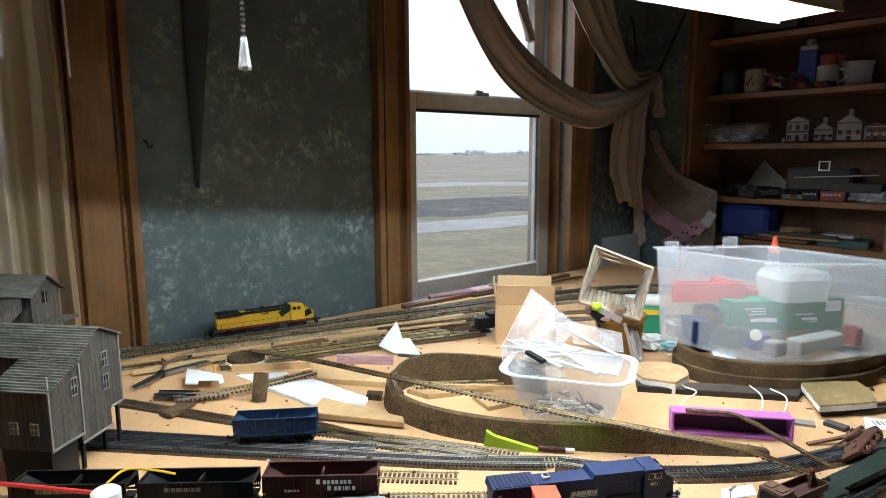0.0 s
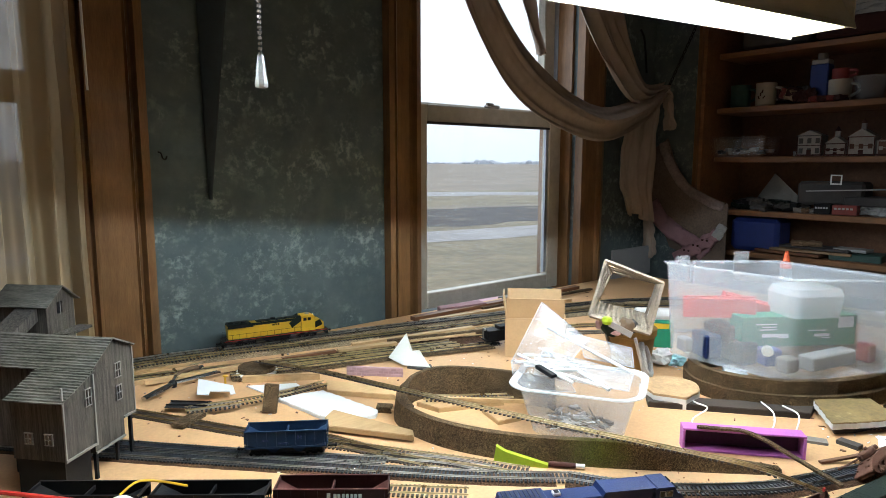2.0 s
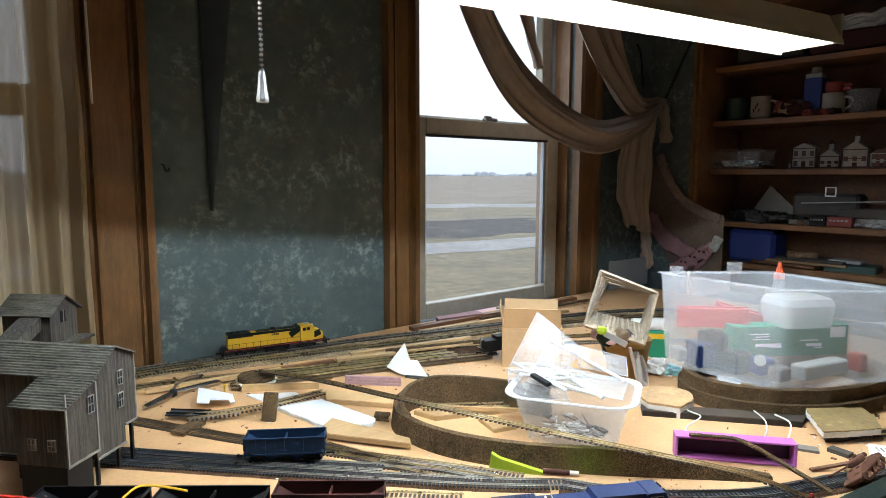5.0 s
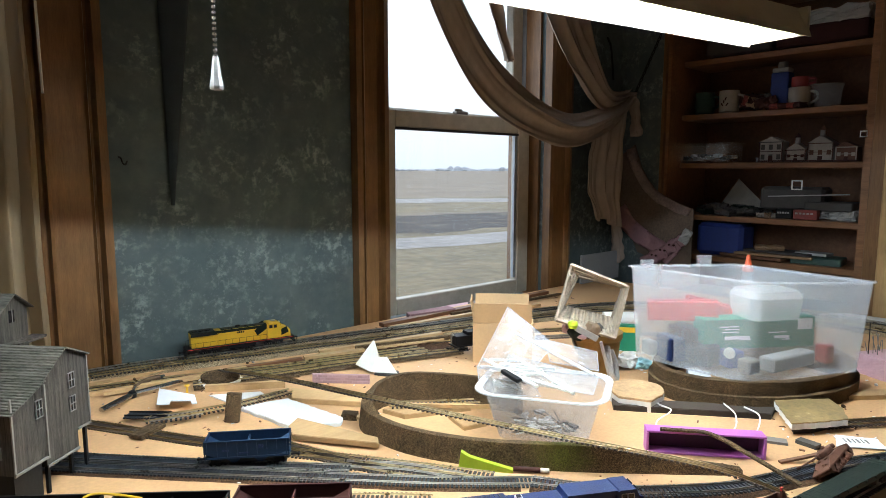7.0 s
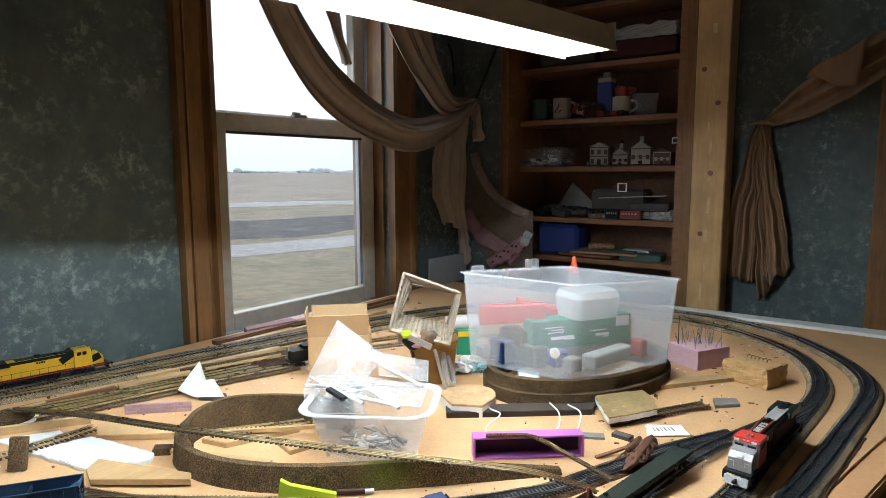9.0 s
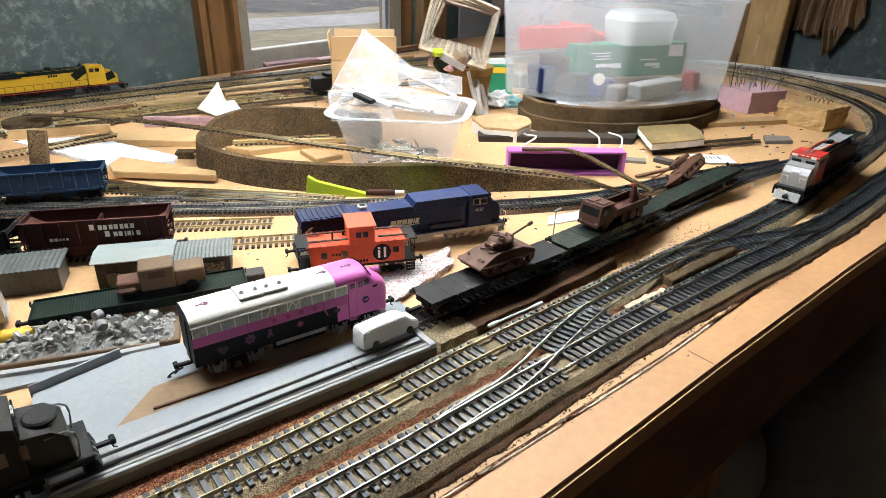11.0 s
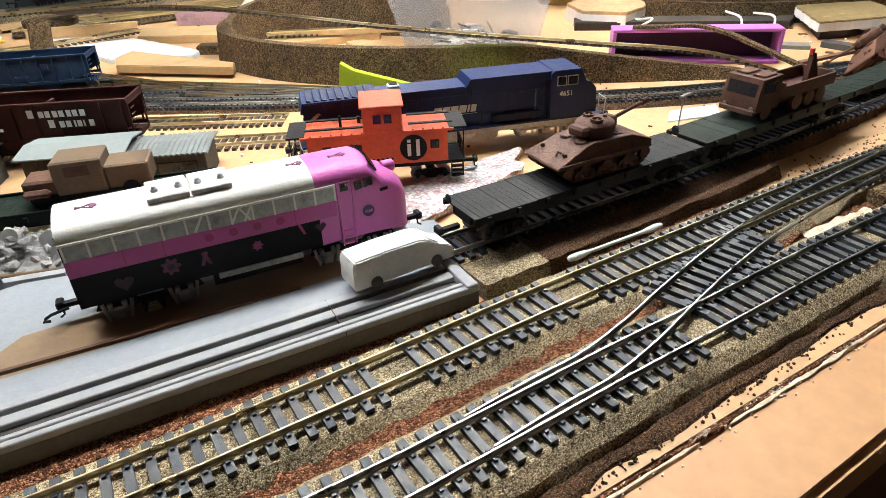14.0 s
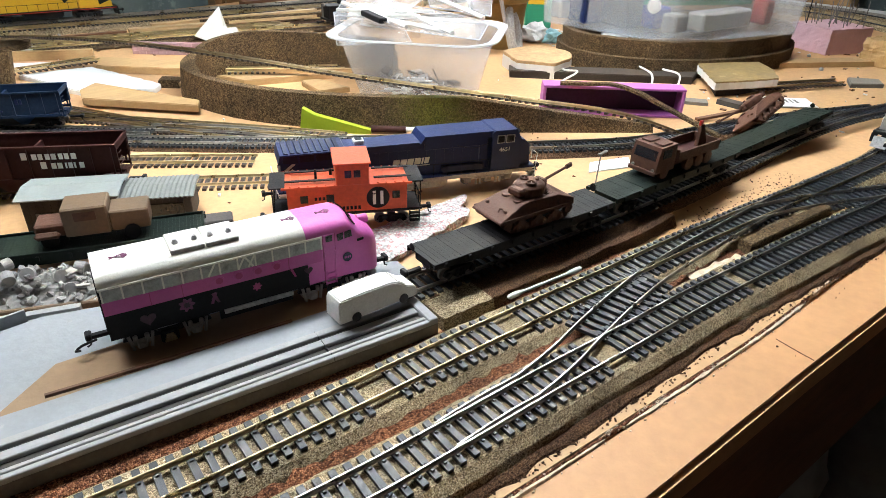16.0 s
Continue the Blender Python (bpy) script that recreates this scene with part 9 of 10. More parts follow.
for k in range(30):
    bm = B()
    bmesh.ops.create_icosphere(bm, subdivisions=1, radius=random.uniform(0.0015, 0.0045))
    for v in bm.verts:
        v.co *= random.uniform(0.6, 1.3)
    x = random.uniform(-0.10, 0.55) if k < 14 else random.uniform(0.75, 1.15)
    y = (1.34 - 0.25 * x if k < 14 else 0.36) + random.uniform(-0.07, 0.10)
    bmesh.ops.translate(bm, verts=bm.verts, vec=(x, y, 0.0015))
    solid("crumb", bm, M[("foam", "rubble", "cork")[k % 3]], "loose crumb of scenery on the table", "crumb", "crumbs on the table")

# foam strip along the far right edge
slab("foam_strip", [(1.650, 0.05), (1.715, 0.05), (1.716, 0.66), (1.680, 0.70), (1.665, 0.55)], 0.0, 0.008, "foam", "pale foam board strip along the table edge", "foam strip")

# things on the window sill
slab("foam_offcut", [(0.86, 1.505), (1.06, 1.500), (1.06, 1.535), (0.86, 1.540)], -0.019, -0.004, "pinkfoam", "dull violet foam strip on the window sill", "foam offcut")
slab("foam_offcut", [(1.02, 1.480), (1.14, 1.475), (1.14, 1.500), (1.02, 1.505)], -0.019, 0.004, "dull", "grey offcut lying on the window sill", "foam offcut")

# ---------- the old mine building ----------
def mine():
    ob = thing("mine_building", "weathered grey wooden model mine on stilts", "model building", pose(-0.195, 1.017, 0, 0, 0, 41))
    # local x runs along the gable wall, local y back along the ridge
    W, D, ze, zf, zr = 0.082, 0.190, 0.150, 0.160, 0.178
    xm = W / 2

    def roof(pts, parent):
        bm = B()
        c = [Vector(p) for p in pts]
        sheet(bm, lambda u, v: c[0].lerp(c[1], u).lerp(c[3].lerp(c[2], u), v) + Vector((0, 0, 0.0020 * (1 - v * 12.999 % 1) + 0.0006 * noise.noise(Vector((u * 14, v * 9, 1))))), 14, 78)
        thick(part("roof", bm, M["tinroof2"], parent), 0.0016)

    def window_at(parent, x, y, z, axis="x", w=0.010, h=0.020):
        s = (w, 0.0016, h) if axis == "x" else (0.0016, w, h)
        wn_ = part("window", box(B(), (x, y, z), s), M["darkpane"], parent)
        for dz in (-h / 2, 0, h / 2):
            part("window_frame", box(B(), (x, y - (0.0008 if axis == "x" else 0), z + dz), ((w + 0.002, 0.0016, 0.0011) if axis == "x" else (0.0020, w + 0.002, 0.0011))), M["dull"], wn_)
        for du in (-w / 2, 0, w / 2):
            part("window_frame", box(B(), (x + (du if axis == "x" else 0), y + (du if axis == "y" else 0) - (0.0008 if axis == "x" else 0), z), ((0.0010, 0.0016, h) if axis == "x" else (0.0020, 0.0010, h))), M["dull"], wn_)

    hall = part("main_hall", side_prism(B(), [(0, 0.036), (0, ze), (xm, zr), (W, zf), (W, 0.062), (0.058, 0.062), (0.058, 0.036)], 0, D), M["weathered"], ob)
    roof([(-0.006, -0.005, ze - 0.003), (-0.006, D, ze - 0.003), (xm, D, zr + 0.002), (xm, -0.005, zr + 0.002)], hall)
    roof([(W + 0.003, -0.005, zf - 0.001), (W + 0.003, D, zf - 0.001), (xm, D, zr + 0.002), (xm, -0.005, zr + 0.002)], hall)
    for z in (0.134, 0.102):
        window_at(hall, 0.050, -0.0008, z)
    annex = part("annex", side_prism(B(), [(-0.054, 0.050), (-0.054, 0.126), (-0.0005, 0.147), (-0.0005, 0.050)], -0.003, 0.070), M["weathered"], ob)
    roof([(-0.060, -0.007, 0.1245), (-0.060, 0.075, 0.1245), (0.0, 0.075, 0.1495), (0.0, -0.007, 0.1495)], annex)
    window_at(annex, -0.012, -0.0038, 0.118, h=0.022)
    for y in (0.018, 0.046):
        window_at(annex, -0.0550, y, 0.078, "y", 0.010, 0.014)
    for x, y in ((-0.054, -0.003), (-0.001, -0.0035), (W, 0.0)):
        part("corner_board", box(B(), (x, y - 0.0006, 0.097 if x < W else 0.110), (0.0024, 0.0020, 0.096)), M["dull"], ob)
    part("sill_board", box(B(), (-0.027, -0.004, 0.051), (0.054, 0.002, 0.0030)), M["dull"], ob)
    part("sill_board", box(B(), (0.029, -0.001, 0.037), (0.058, 0.002, 0.0030)), M["dull"], ob)
    part("sill_board", box(B(), (0.070, -0.001, 0.063), (0.024, 0.002, 0.0030)), M["dull"], ob)
    for x, y, h in ((0.003, 0.003, 0.036), (0.054, 0.010, 0.036), (W - 0.006, 0.004, 0.062), (W - 0.006, 0.060, 0.062), (W - 0.006, 0.120, 0.062), (0.003, 0.120, 0.036), (-0.040, 0.030, 0.05), (W - 0.006, 0.18, 0.062)):
        part("stilt", box(B(), (x, y, h / 2), (0.0042, 0.0042, h)), M["blackp"], ob)
    part("plinth", box(B(), (-0.030, 0.034, 0.025), (0.044, 0.066, 0.049)), M["blackp"], ob, "black painted base")
    return ob


M["tinroof2"] = planks("weathered_shingle_roof", (0.21, 0.20, 0.17), (0.018, 0.017, 0.014), (5, 0.8, 5), 0.9, 26, 0.5, spec=0.2)
mine()
an = thing("model_house", "tall weathered grey model head house behind the mine", "model building", pose(-0.211, 1.233, 0, 0, 0, 45))
part("wall_block", side_prism(B(), [(0, 0), (0, 0.200), (0.031, 0.221), (0.062, 0.200), (0.062, 0)], 0, 0.080), M["weathered"], an)
for s in (0, 1):
    c = [(-0.007 if not s else 0.069, -0.007, 0.196), (-0.007 if not s else 0.069, 0.088, 0.196), (0.031, 0.088, 0.2235), (0.031, -0.007, 0.2235)]
    c = [Vector(p) for p in c]
    thick(part("roof", sheet(B(), lambda u, v: c[0].lerp(c[1], u).lerp(c[3].lerp(c[2], u), v), 8, 12), M["tinroof2"], an), 0.0018)
w1 = part("window", box(B(), (0.028, -0.0008, 0.190), (0.010, 0.0016, 0.018)), M["darkpane"], an)
part("window_frame", box(B(), (0.028, -0.0018, 0.190), (0.0014, 0.001, 0.020)), M["dull"], w1)
part("porch", box(B(), (0.040, -0.012, 0.150), (0.060, 0.024, 0.004)), M["weathered"], an)
part("conveyor", side_prism(B(), [(-0.150, 0.105), (-0.004, 0.175), (-0.004, 0.195), (-0.150, 0.125)], 0.012, 0.046), M["weathered"], an, "sloping covered conveyor")

# spray can, red rod and orange car at the front left
can = thing("spray_can", "white-capped spray can standing by the hoppers", "spray can", pose(-0.216, 0.790, 0))
part("can", lathe(B(), [(0.028, 0.0), (0.030, 0.003), (0.030, 0.034), (0.028, 0.040), (0.017, 0.049), (0.016, 0.051)], (0, 0, 0), 28), M["silver"], can, smooth=True)
part("nozzle_cap", lathe(B(), [(0.0155, 0.051), (0.0155, 0.057), (0.0140, 0.060), (0.0140, 0.0740), (0.0110, 0.0765), (0.004, 0.077)], (0, 0, 0), 24), M["white"], can, smooth=True)
solid("red_rod", tube(B(), [(-0.420, 1.030, 0.062), (-0.300, 0.930, 0.055), (-0.216, 0.842, 0.050)], 0.0026, 8), M["red"], "thin red plastic rod lying over the hoppers", "rod", smooth=True)
solid("yellow_string", tube(B(), glide([(-0.206, 0.835, 0.060), (-0.186, 0.842, 0.066), (-0.160, 0.845, 0.056), (-0.135, 0.830, 0.048)], 0.005), 0.0014, 6), M["yellow"], "thin yellow cord beside the spray can", "cord", smooth=True)
oc = thing("orange_car", "orange toy car body on the table", "toy car", pose(-0.300, 0.845, 0.0, 0, 0, -30))
part("body", side_prism(B(), [(-0.045, 0.006), (-0.045, 0.040), (-0.030, 0.052), (0.010, 0.052), (0.028, 0.036), (0.048, 0.030), (0.050, 0.006)], -0.018, 0.018), M["orange"], oc)
part("window", box(B(), (0.021, 0, 0.044), (0.001, 0.028, 0.010), ry=-48), M["darkpane"], oc)
for u in (-0.028, 0.030):
    for s in (-1, 1):
        part("wheel", lathe(B(), [(0.002, -0.002), (0.008, -0.002), (0.008, 0.002), (0.002, 0.002)], (u, s * 0.0175, 0.008), 14, "y"), M["blackp"], oc)


# ---------- things stored under the table edge ----------
def bag(m, size, label, seed, mat):
    bm = B()
    bmesh.ops.create_icosphere(bm, subdivisions=4, radius=1)
    for v in bm.verts:
        n3 = v.co.copy()
        v.co = Vector((n3.x * size[0], n3.y * size[1], max(-0.9, n3.z) * size[2])) * (1 + 0.16 * noise.noise(n3 * 1.6 + Vector((seed, 0, 0))) + 0.10 * abs(noise.noise(n3 * 4.2 + Vector((0, seed, 0)))))
    return solid("storage_bag", bm, mat, label, "bag", "bags under the table", smooth=True, m=m)


M["bagfilm"] = surface("dull_grey_bag_film", (0.30, 0.31, 0.33), 0.4, fine=60, coarse=12, vary=0.2, bump=0.3, bump_scale=30)
bag(pose(0.86, 0.085, -0.505), (0.22, 0.16, 0.33), "dull grey plastic bag stuffed under the table", 1.0, M["bagfilm"])
bag(pose(1.22, 0.00, -0.53), (0.20, 0.17, 0.30), "second grey plastic bag on the floorboards", 4.0, M["bagfilm"])
bag(pose(0.62, 0.300, -0.56), (0.18, 0.14, 0.27), "grey plastic bag behind the table leg", 7.0, M["bagfilm"])
ub = thing("storage_carton", "brown carton standing on the floor by the bags", "box", pose(1.52, -0.20, FLOOR_Z, 0, 0, 20))
part("carton_body", box(B(), (0, 0, 0.20), (0.34, 0.30, 0.40), bev=0.003), M["cardboard"], ub)
part("tape", box(B(), (0, 0, 0.4010), (0.345, 0.05, 0.002)), M["tan"], ub)

slab("cyan_card", [(0.458, 0.600), (0.463, 0.562), (0.443, 0.562), (0.445, 0.583)], 0.0, 0.0014, "cyan", "scrap of pale cyan card by the cork", "card")
stick("lath", [(0.383, 1.327, 0.004), (0.540, 1.292, 0.006), (0.700, 1.262, 0.006)], 0.014, 0.006, "ply", "tan lath behind the girder strip", "lath")
stick("lath", [(-0.05, 1.352, 0.004), (0.16, 1.318, 0.006)], 0.012, 0.008, "ply", "short tan lath beside the pliers", "lath")
stick("lath", [(0.46, 1.330, 0.004), (0.78, 1.262, 0.006)], 0.010, 0.005, "cork", "thin brown cork lath below the window", "lath")
solid("foam_offcut", prism(B(), [(0.745, 1.452), (0.900, 1.430), (0.905, 1.470), (0.760, 1.485)], 0.0, 0.014, bev=0.001), M["pinkdull"], "flat dusty lilac foam offcut below the sill", "foam offcut", "foam")


def debris(count, area, size, mat, label):
    """Scattered splinters and flakes, too small to count."""
    bm = B()
    x0, x1, y0, y1 = area
    for k in range(count):
        L = random.uniform(*size)
        box(bm, (random.uniform(x0, x1), random.uniform(y0, y1), 0.0008), (L, L * random.uniform(0.15, 0.6), random.uniform(0.0006, 0.0016)), rz=random.uniform(0, 180), rx=random.uniform(-8, 8))
    return solid("debris", bm, M[mat], label, "debris", kind="stuff")


debris(120, (0.62, 1.42, 0.26, 0.62), (0.002, 0.010), "fascia", "dark splinters scattered over the bare table")
debris(70, (0.62, 1.42, 0.26, 0.62), (0.002, 0.007), "foam", "white foam flakes scattered over the table")
debris(130, (-0.10, 0.62, 0.98, 1.36), (0.0015, 0.007), "fascia", "dark splinters between the yard tracks")
debris(60, (-0.10, 0.62, 0.62, 1.30), (0.002, 0.006), "foam", "white flakes scattered in the yard")
debris(80, (-0.05, 0.55, 0.36, 0.62), (0.0008, 0.003), "redsoil", "brown crumbs on the table beside the siding")
debris(24, (-0.05, 0.50, 0.20, 0.26), (0.0005, 0.0013), "fascia", "dark specks along the edge board")

SPRUE = (((0.392, 0.820, 0.104), (0.372, 0.690, 0.096)), ((0.512, 0.860, 0.120), (0.474, 0.662, 0.098)), ((0.384, 0.770, 0.097), (0.400, 0.660, 0.092)), ((0.440, 0.800, 0.104), (0.392, 0.640, 0.094)))
# long white sprue rails lying across the tub
for a, b in SPRUE:
    ob = thing("plastic_sprue", "long white plastic sprue rail across the tub", "sprue", None, "white sprues")
    part("rail", cyl(B(), a, b, 0.0026, n=6), M["white"], ob)
    d = Vector(b) - Vector(a)
    for k in range(4):
        c = Vector(a) + d * (0.15 + 0.22 * k)
        part("branch", cyl(B(), c, c + Vector((0.012, 0.010, -0.002)), 0.0012, n=5), M["white"], ob)
for cx, cy, r, mt, lab in ((0.826, 0.822, 0.024, "foam", "crumpled white tissue beside the bin"), (0.800, 0.846, 0.018, "pinkfoam", "crumpled pale pink wrapper beside the pot"), (0.842, 0.795, 0.016, "cyan", "crumpled pale blue wrapper beside the bin")):
    bm = B()
    bmesh.ops.create_icosphere(bm, subdivisions=3, radius=r)
    for v in bm.verts:
        k_ = 1 + 0.55 * noise.noise(v.co * 90 + Vector((cx * 50, 0, 0))) + 0.25 * noise.noise(v.co * 260)
        v.co = Vector((v.co.x * k_ * 1.15, v.co.y * k_, max(-r * 0.55, v.co.z * k_ * 0.75)))
    bmesh.ops.translate(bm, verts=bm.verts, vec=(cx, cy, r * 0.55))
    solid("crumpled_wrapper", bm, M[mt], lab, "wrapper", "crumpled wrappers")
stick("lath", [(0.640, 1.440, 0.0), (0.960, 1.440, 0.0), (1.330, 1.442, 0.0)], 0.022, 0.010, "fascia", "dark wooden batten lying below the sill", "lath")
stick("lath", [(0.640, 1.405, 0.0), (0.940, 1.372, 0.0), (1.160, 1.330, 0.0)], 0.014, 0.008, "ply", "weathered lath behind the outer track", "lath")
stick("lath", [(0.860, 1.408, 0.004), (1.330, 1.385, 0.004)], 0.012, 0.006, "cork", "brown cork lath below the window", "lath")
kc = thing("green_packet", "green and yellow packet standing behind the pot", "packet", pose(0.935, 0.888, 0.0, 0, 0, -50))
part("packet", box(B(), (0, 0, 0.030), (0.050, 0.020, 0.060), bev=0.001), M["mint"], kc)
part("label", box(B(), (-0.004, -0.0104, 0.050), (0.036, 0.0006, 0.012)), M["yellow"], kc)
solid("white_tube", cyl(B(), (1.095, 1.062, 0.0185), (1.160, 1.005, 0.0185), 0.018, n=18), M["white"], "white plastic tube lying behind the basket", "tube")
debris(160, (0.62, 1.35, 0.95, 1.45), (0.002, 0.012), "fascia", "dark splinters along the back of the table")
debris(80, (0.80, 0.95, 0.74, 0.90), (0.004, 0.016), "paper", "torn white scraps between the pot and the bin")


# ---------- curtains ----------
def cloth(name, f, nu, nv, mat, label, cat="curtain", t=0.0015):
    ob = solid(name, sheet(B(), f, nu, nv), M[mat], label, cat, smooth=True)
    for p in ob.data.polygons:
        p.use_smooth = True
    return thick(ob, t)


def hanging(x0, x1, y, z0, z1, folds, depth, seed, gather=1.0):
    def f(u, v):
        k = 1 - (1 - gather) * (1 - v)
        x = (x0 + x1) / 2 + (u - 0.5) * (x1 - x0) * k
        a = u * folds * math.tau + 0.7 * math.sin(v * 3 + seed)
        a += 2.2 * noise.noise(Vector((u * 5, v * 0.6, seed + 7)))
        dy = depth * (0.5 + 0.9 * abs(noise.noise(Vector((u * 6, 0.3 * v, seed + 2))))) * 1.5 * (math.sin(a) + 0.35 * math.sin(2.3 * a + seed)) + 0.012 * noise.noise(Vector((u * 4, v * 3, seed)))
        return Vector((x + 0.010 * noise.noise(Vector((u * 3, v * 5, seed + 4))), y + dy, z0 + (z1 - z0) * v))
    return f


cloth("sheer_curtain", hanging(-0.46, -0.110, 1.462, -0.06, 1.40, 8.0, 0.019, 2.0), 200, 40, "lace", "cream sheer curtain hanging in loose folds")
cloth("sheer_curtain", hanging(-0.92, -0.44, 1.466, -0.06, 1.40, 10.0, 0.019, 5.0), 220, 40, "lace", "second cream sheer curtain in loose folds")
rod = thing("curtain_cord", "pale curtain cord hanging beside the casing", "cord", pose(0, 0, 0))
part("cord", cyl(B(), (-0.094, 1.440, 0.545), (-0.100, 1.440, 1.30), 0.0022, n=6), M["white"], rod)


def swag(c, w0, w1, folds, seed):
    """A drape slung along a curve; its width runs across the curve in folds."""
    path = glide(c, 0.02)
    n = len(path)

    def f(u, v):
        i = min(n - 1, int(u * (n - 1)))
        p = path[i].lerp(path[min(n - 1, i + 1)], u * (n - 1) - i)
        d = (path[min(n - 1, i + 1)] - path[max(0, i - 1)]).normalized()
        up = Vector((0, -1, 0)).cross(d).normalized()
        w = (w0 + (w1 - w0) * u) * (0.75 + 0.5 * math.sin(u * math.pi)) * 0.88
        a = v * folds * math.tau + seed + 2.0 * math.sin(u * 2.5 + seed)
        return p + up * (v - 0.5) * w + Vector((0, -0.010 * math.sin(a) - 0.024 * math.sin(v * math.pi) + 0.010 * noise.noise(Vector((u * 5, v * 11, seed))), 0.004 * math.cos(a) + 0.006 * noise.noise(Vector((u * 7, v * 4, seed + 3)))))
    return f


KNOT = (1.795, 1.440, 0.690)
cloth("drape_swag", swag([(0.775, 1.480, 1.16), (0.880, 1.462, 0.880), (1.020, 1.440, 0.690), (1.200, 1.425, 0.585), (1.420, 1.420, 0.545), (1.640, 1.430, 0.600), KNOT], 0.150, 0.085, 1.6, 0.3), 120, 40, "drape", "brown drape slung in a swag across the window")
cloth("drape_swag", swag([(1.020, 1.492, 1.22), (1.060, 1.482, 1.00), (1.100, 1.475, 0.86), (1.140, 1.470, 0.74)], 0.050, 0.030, 2, 1.1), 40, 10, "drape", "narrow inner fold of the brown drape")
cloth("drape_swag", swag([(1.300, 1.480, 1.30), (1.400, 1.455, 0.960), (1.500, 1.440, 0.770), (1.620, 1.435, 0.660), KNOT], 0.31, 0.05, 3.4, 2.0), 100, 40, "drape", "upper brown drape gathered toward the tie-back")


def tail(edges, y, folds, seed, hem):
    """A gathered end of cloth; edges give (z, left x, right x) from the top down."""
    def f(u, v):
        k = v * (len(edges) - 1)
        i = min(len(edges) - 2, int(k))
        a, b = edges[i], edges[i + 1]
        z, l, r = [p + (q - p) * (k - i) for p, q in zip(a, b)]
        w = u * folds * math.tau + seed + 0.9 * math.sin(v * 2.4 + seed)
        dy = 0.016 * (0.35 + 0.65 * v) * (math.sin(w) + 0.4 * math.sin(2.6 * w + seed))
        return Vector((l + (r - l) * u + 0.008 * noise.noise(Vector((u * 3, v * 6, seed))), y - dy + 0.010 * noise.noise(Vector((u * 4, v * 5, seed))), z + v * hem * (math.sin(u * 5 + seed) + 0.6 * noise.noise(Vector((u * 9, 0, seed))))))
    return f


cloth("drape_tail", tail([(0.640, 1.640, 1.770), (0.560, 1.560, 1.772), (0.470, 1.536, 1.764), (0.330, 1.526, 1.756), (0.222, 1.590, 1.752)], 1.440, 2.6, 0.4, 0.014), 60, 36, "drape", "hanging tail of the brown drape")
cloth("drape_tail", tail([(0.690, 1.790, 1.812), (0.640, 1.784, 1.836), (0.545, 1.792, 1.842)], 1.432, 1.2, 2.1, 0.010), 20, 20, "drape", "short loose end of the brown drape")
cloth("drape_tail", tail([(0.235, 1.742, 1.796), (0.150, 1.752, 1.826), (0.066, 1.776, 1.832)], 1.470, 1.3, 4.0, 0.010), 24, 20, "drape", "lowest fold of the brown drape by the panel")
tb = thing("tie_back", "dark twisted tie-back hooked on the wall", "tie-back", pose(0, 0, 0))
bm = B()
ca, cb = Vector((1.800, 1.428, 0.690)), Vector((1.858, 1.364, 0.905))
for k in range(18):
    c = ca.lerp(cb, (k + 0.5) / 18)
    side = Vector((0.0052, 0, 0)) if k % 2 else Vector((0, 0.0052, 0))
    run = (cb - ca).normalized() * 0.0085
    tube(bm, [c + side * math.cos(q) + run * math.sin(q) for q in [j * math.tau / 8 for j in range(9)]], 0.0016, 4)
part("chain", bm, M["blackp"], tb, "dark hanging chain")
part("hook", tube(B(), glide([(1.742, 1.515, 0.900), (1.745, 1.500, 0.860), (1.752, 1.490, 0.740)], 0.01), 0.004, 6), M["blackp"], tb)

# arched brown panel with pink foam edging, leaning beside the bookcase
ap = [(1.512, 0.464), (1.448, 0.508), (1.419, 0.428), (1.392, 0.384), (1.359, 0.344), (1.322, 0.320), (1.285, 0.302), (1.203, 0.273), (1.203, 0.060), (1.300, 0.060), (1.420, 0.100), (1.511, 0.276)]
bm = B()
va = [bm.verts.new((1.846, y, z)) for y, z in ap]
vb = [bm.verts.new((1.852, y, z)) for y, z in ap]
bm.faces.new(va)
bm.faces.new(vb[::-1])
for k in range(len(ap)):
    bm.faces.new((va[k], vb[k], vb[(k + 1) % len(ap)], va[(k + 1) % len(ap)]))
bmesh.ops.recalc_face_normals(bm, faces=bm.faces)
solid("arched_panel", bm, surface("dull_brown_panel", (0.135, 0.098, 0.072), 0.85, fine=160, coarse=12, vary=0.5, wear=(0.22, 0.17, 0.14), wear_at=0.66), "arched brown card panel leaning by the bookcase", "panel")
M["edging"] = surface("dusty_pinkish_edging", (0.24, 0.178, 0.155), 0.85, fine=120, coarse=14, vary=0.45, wear=(0.13, 0.09, 0.075), wear_at=0.6)
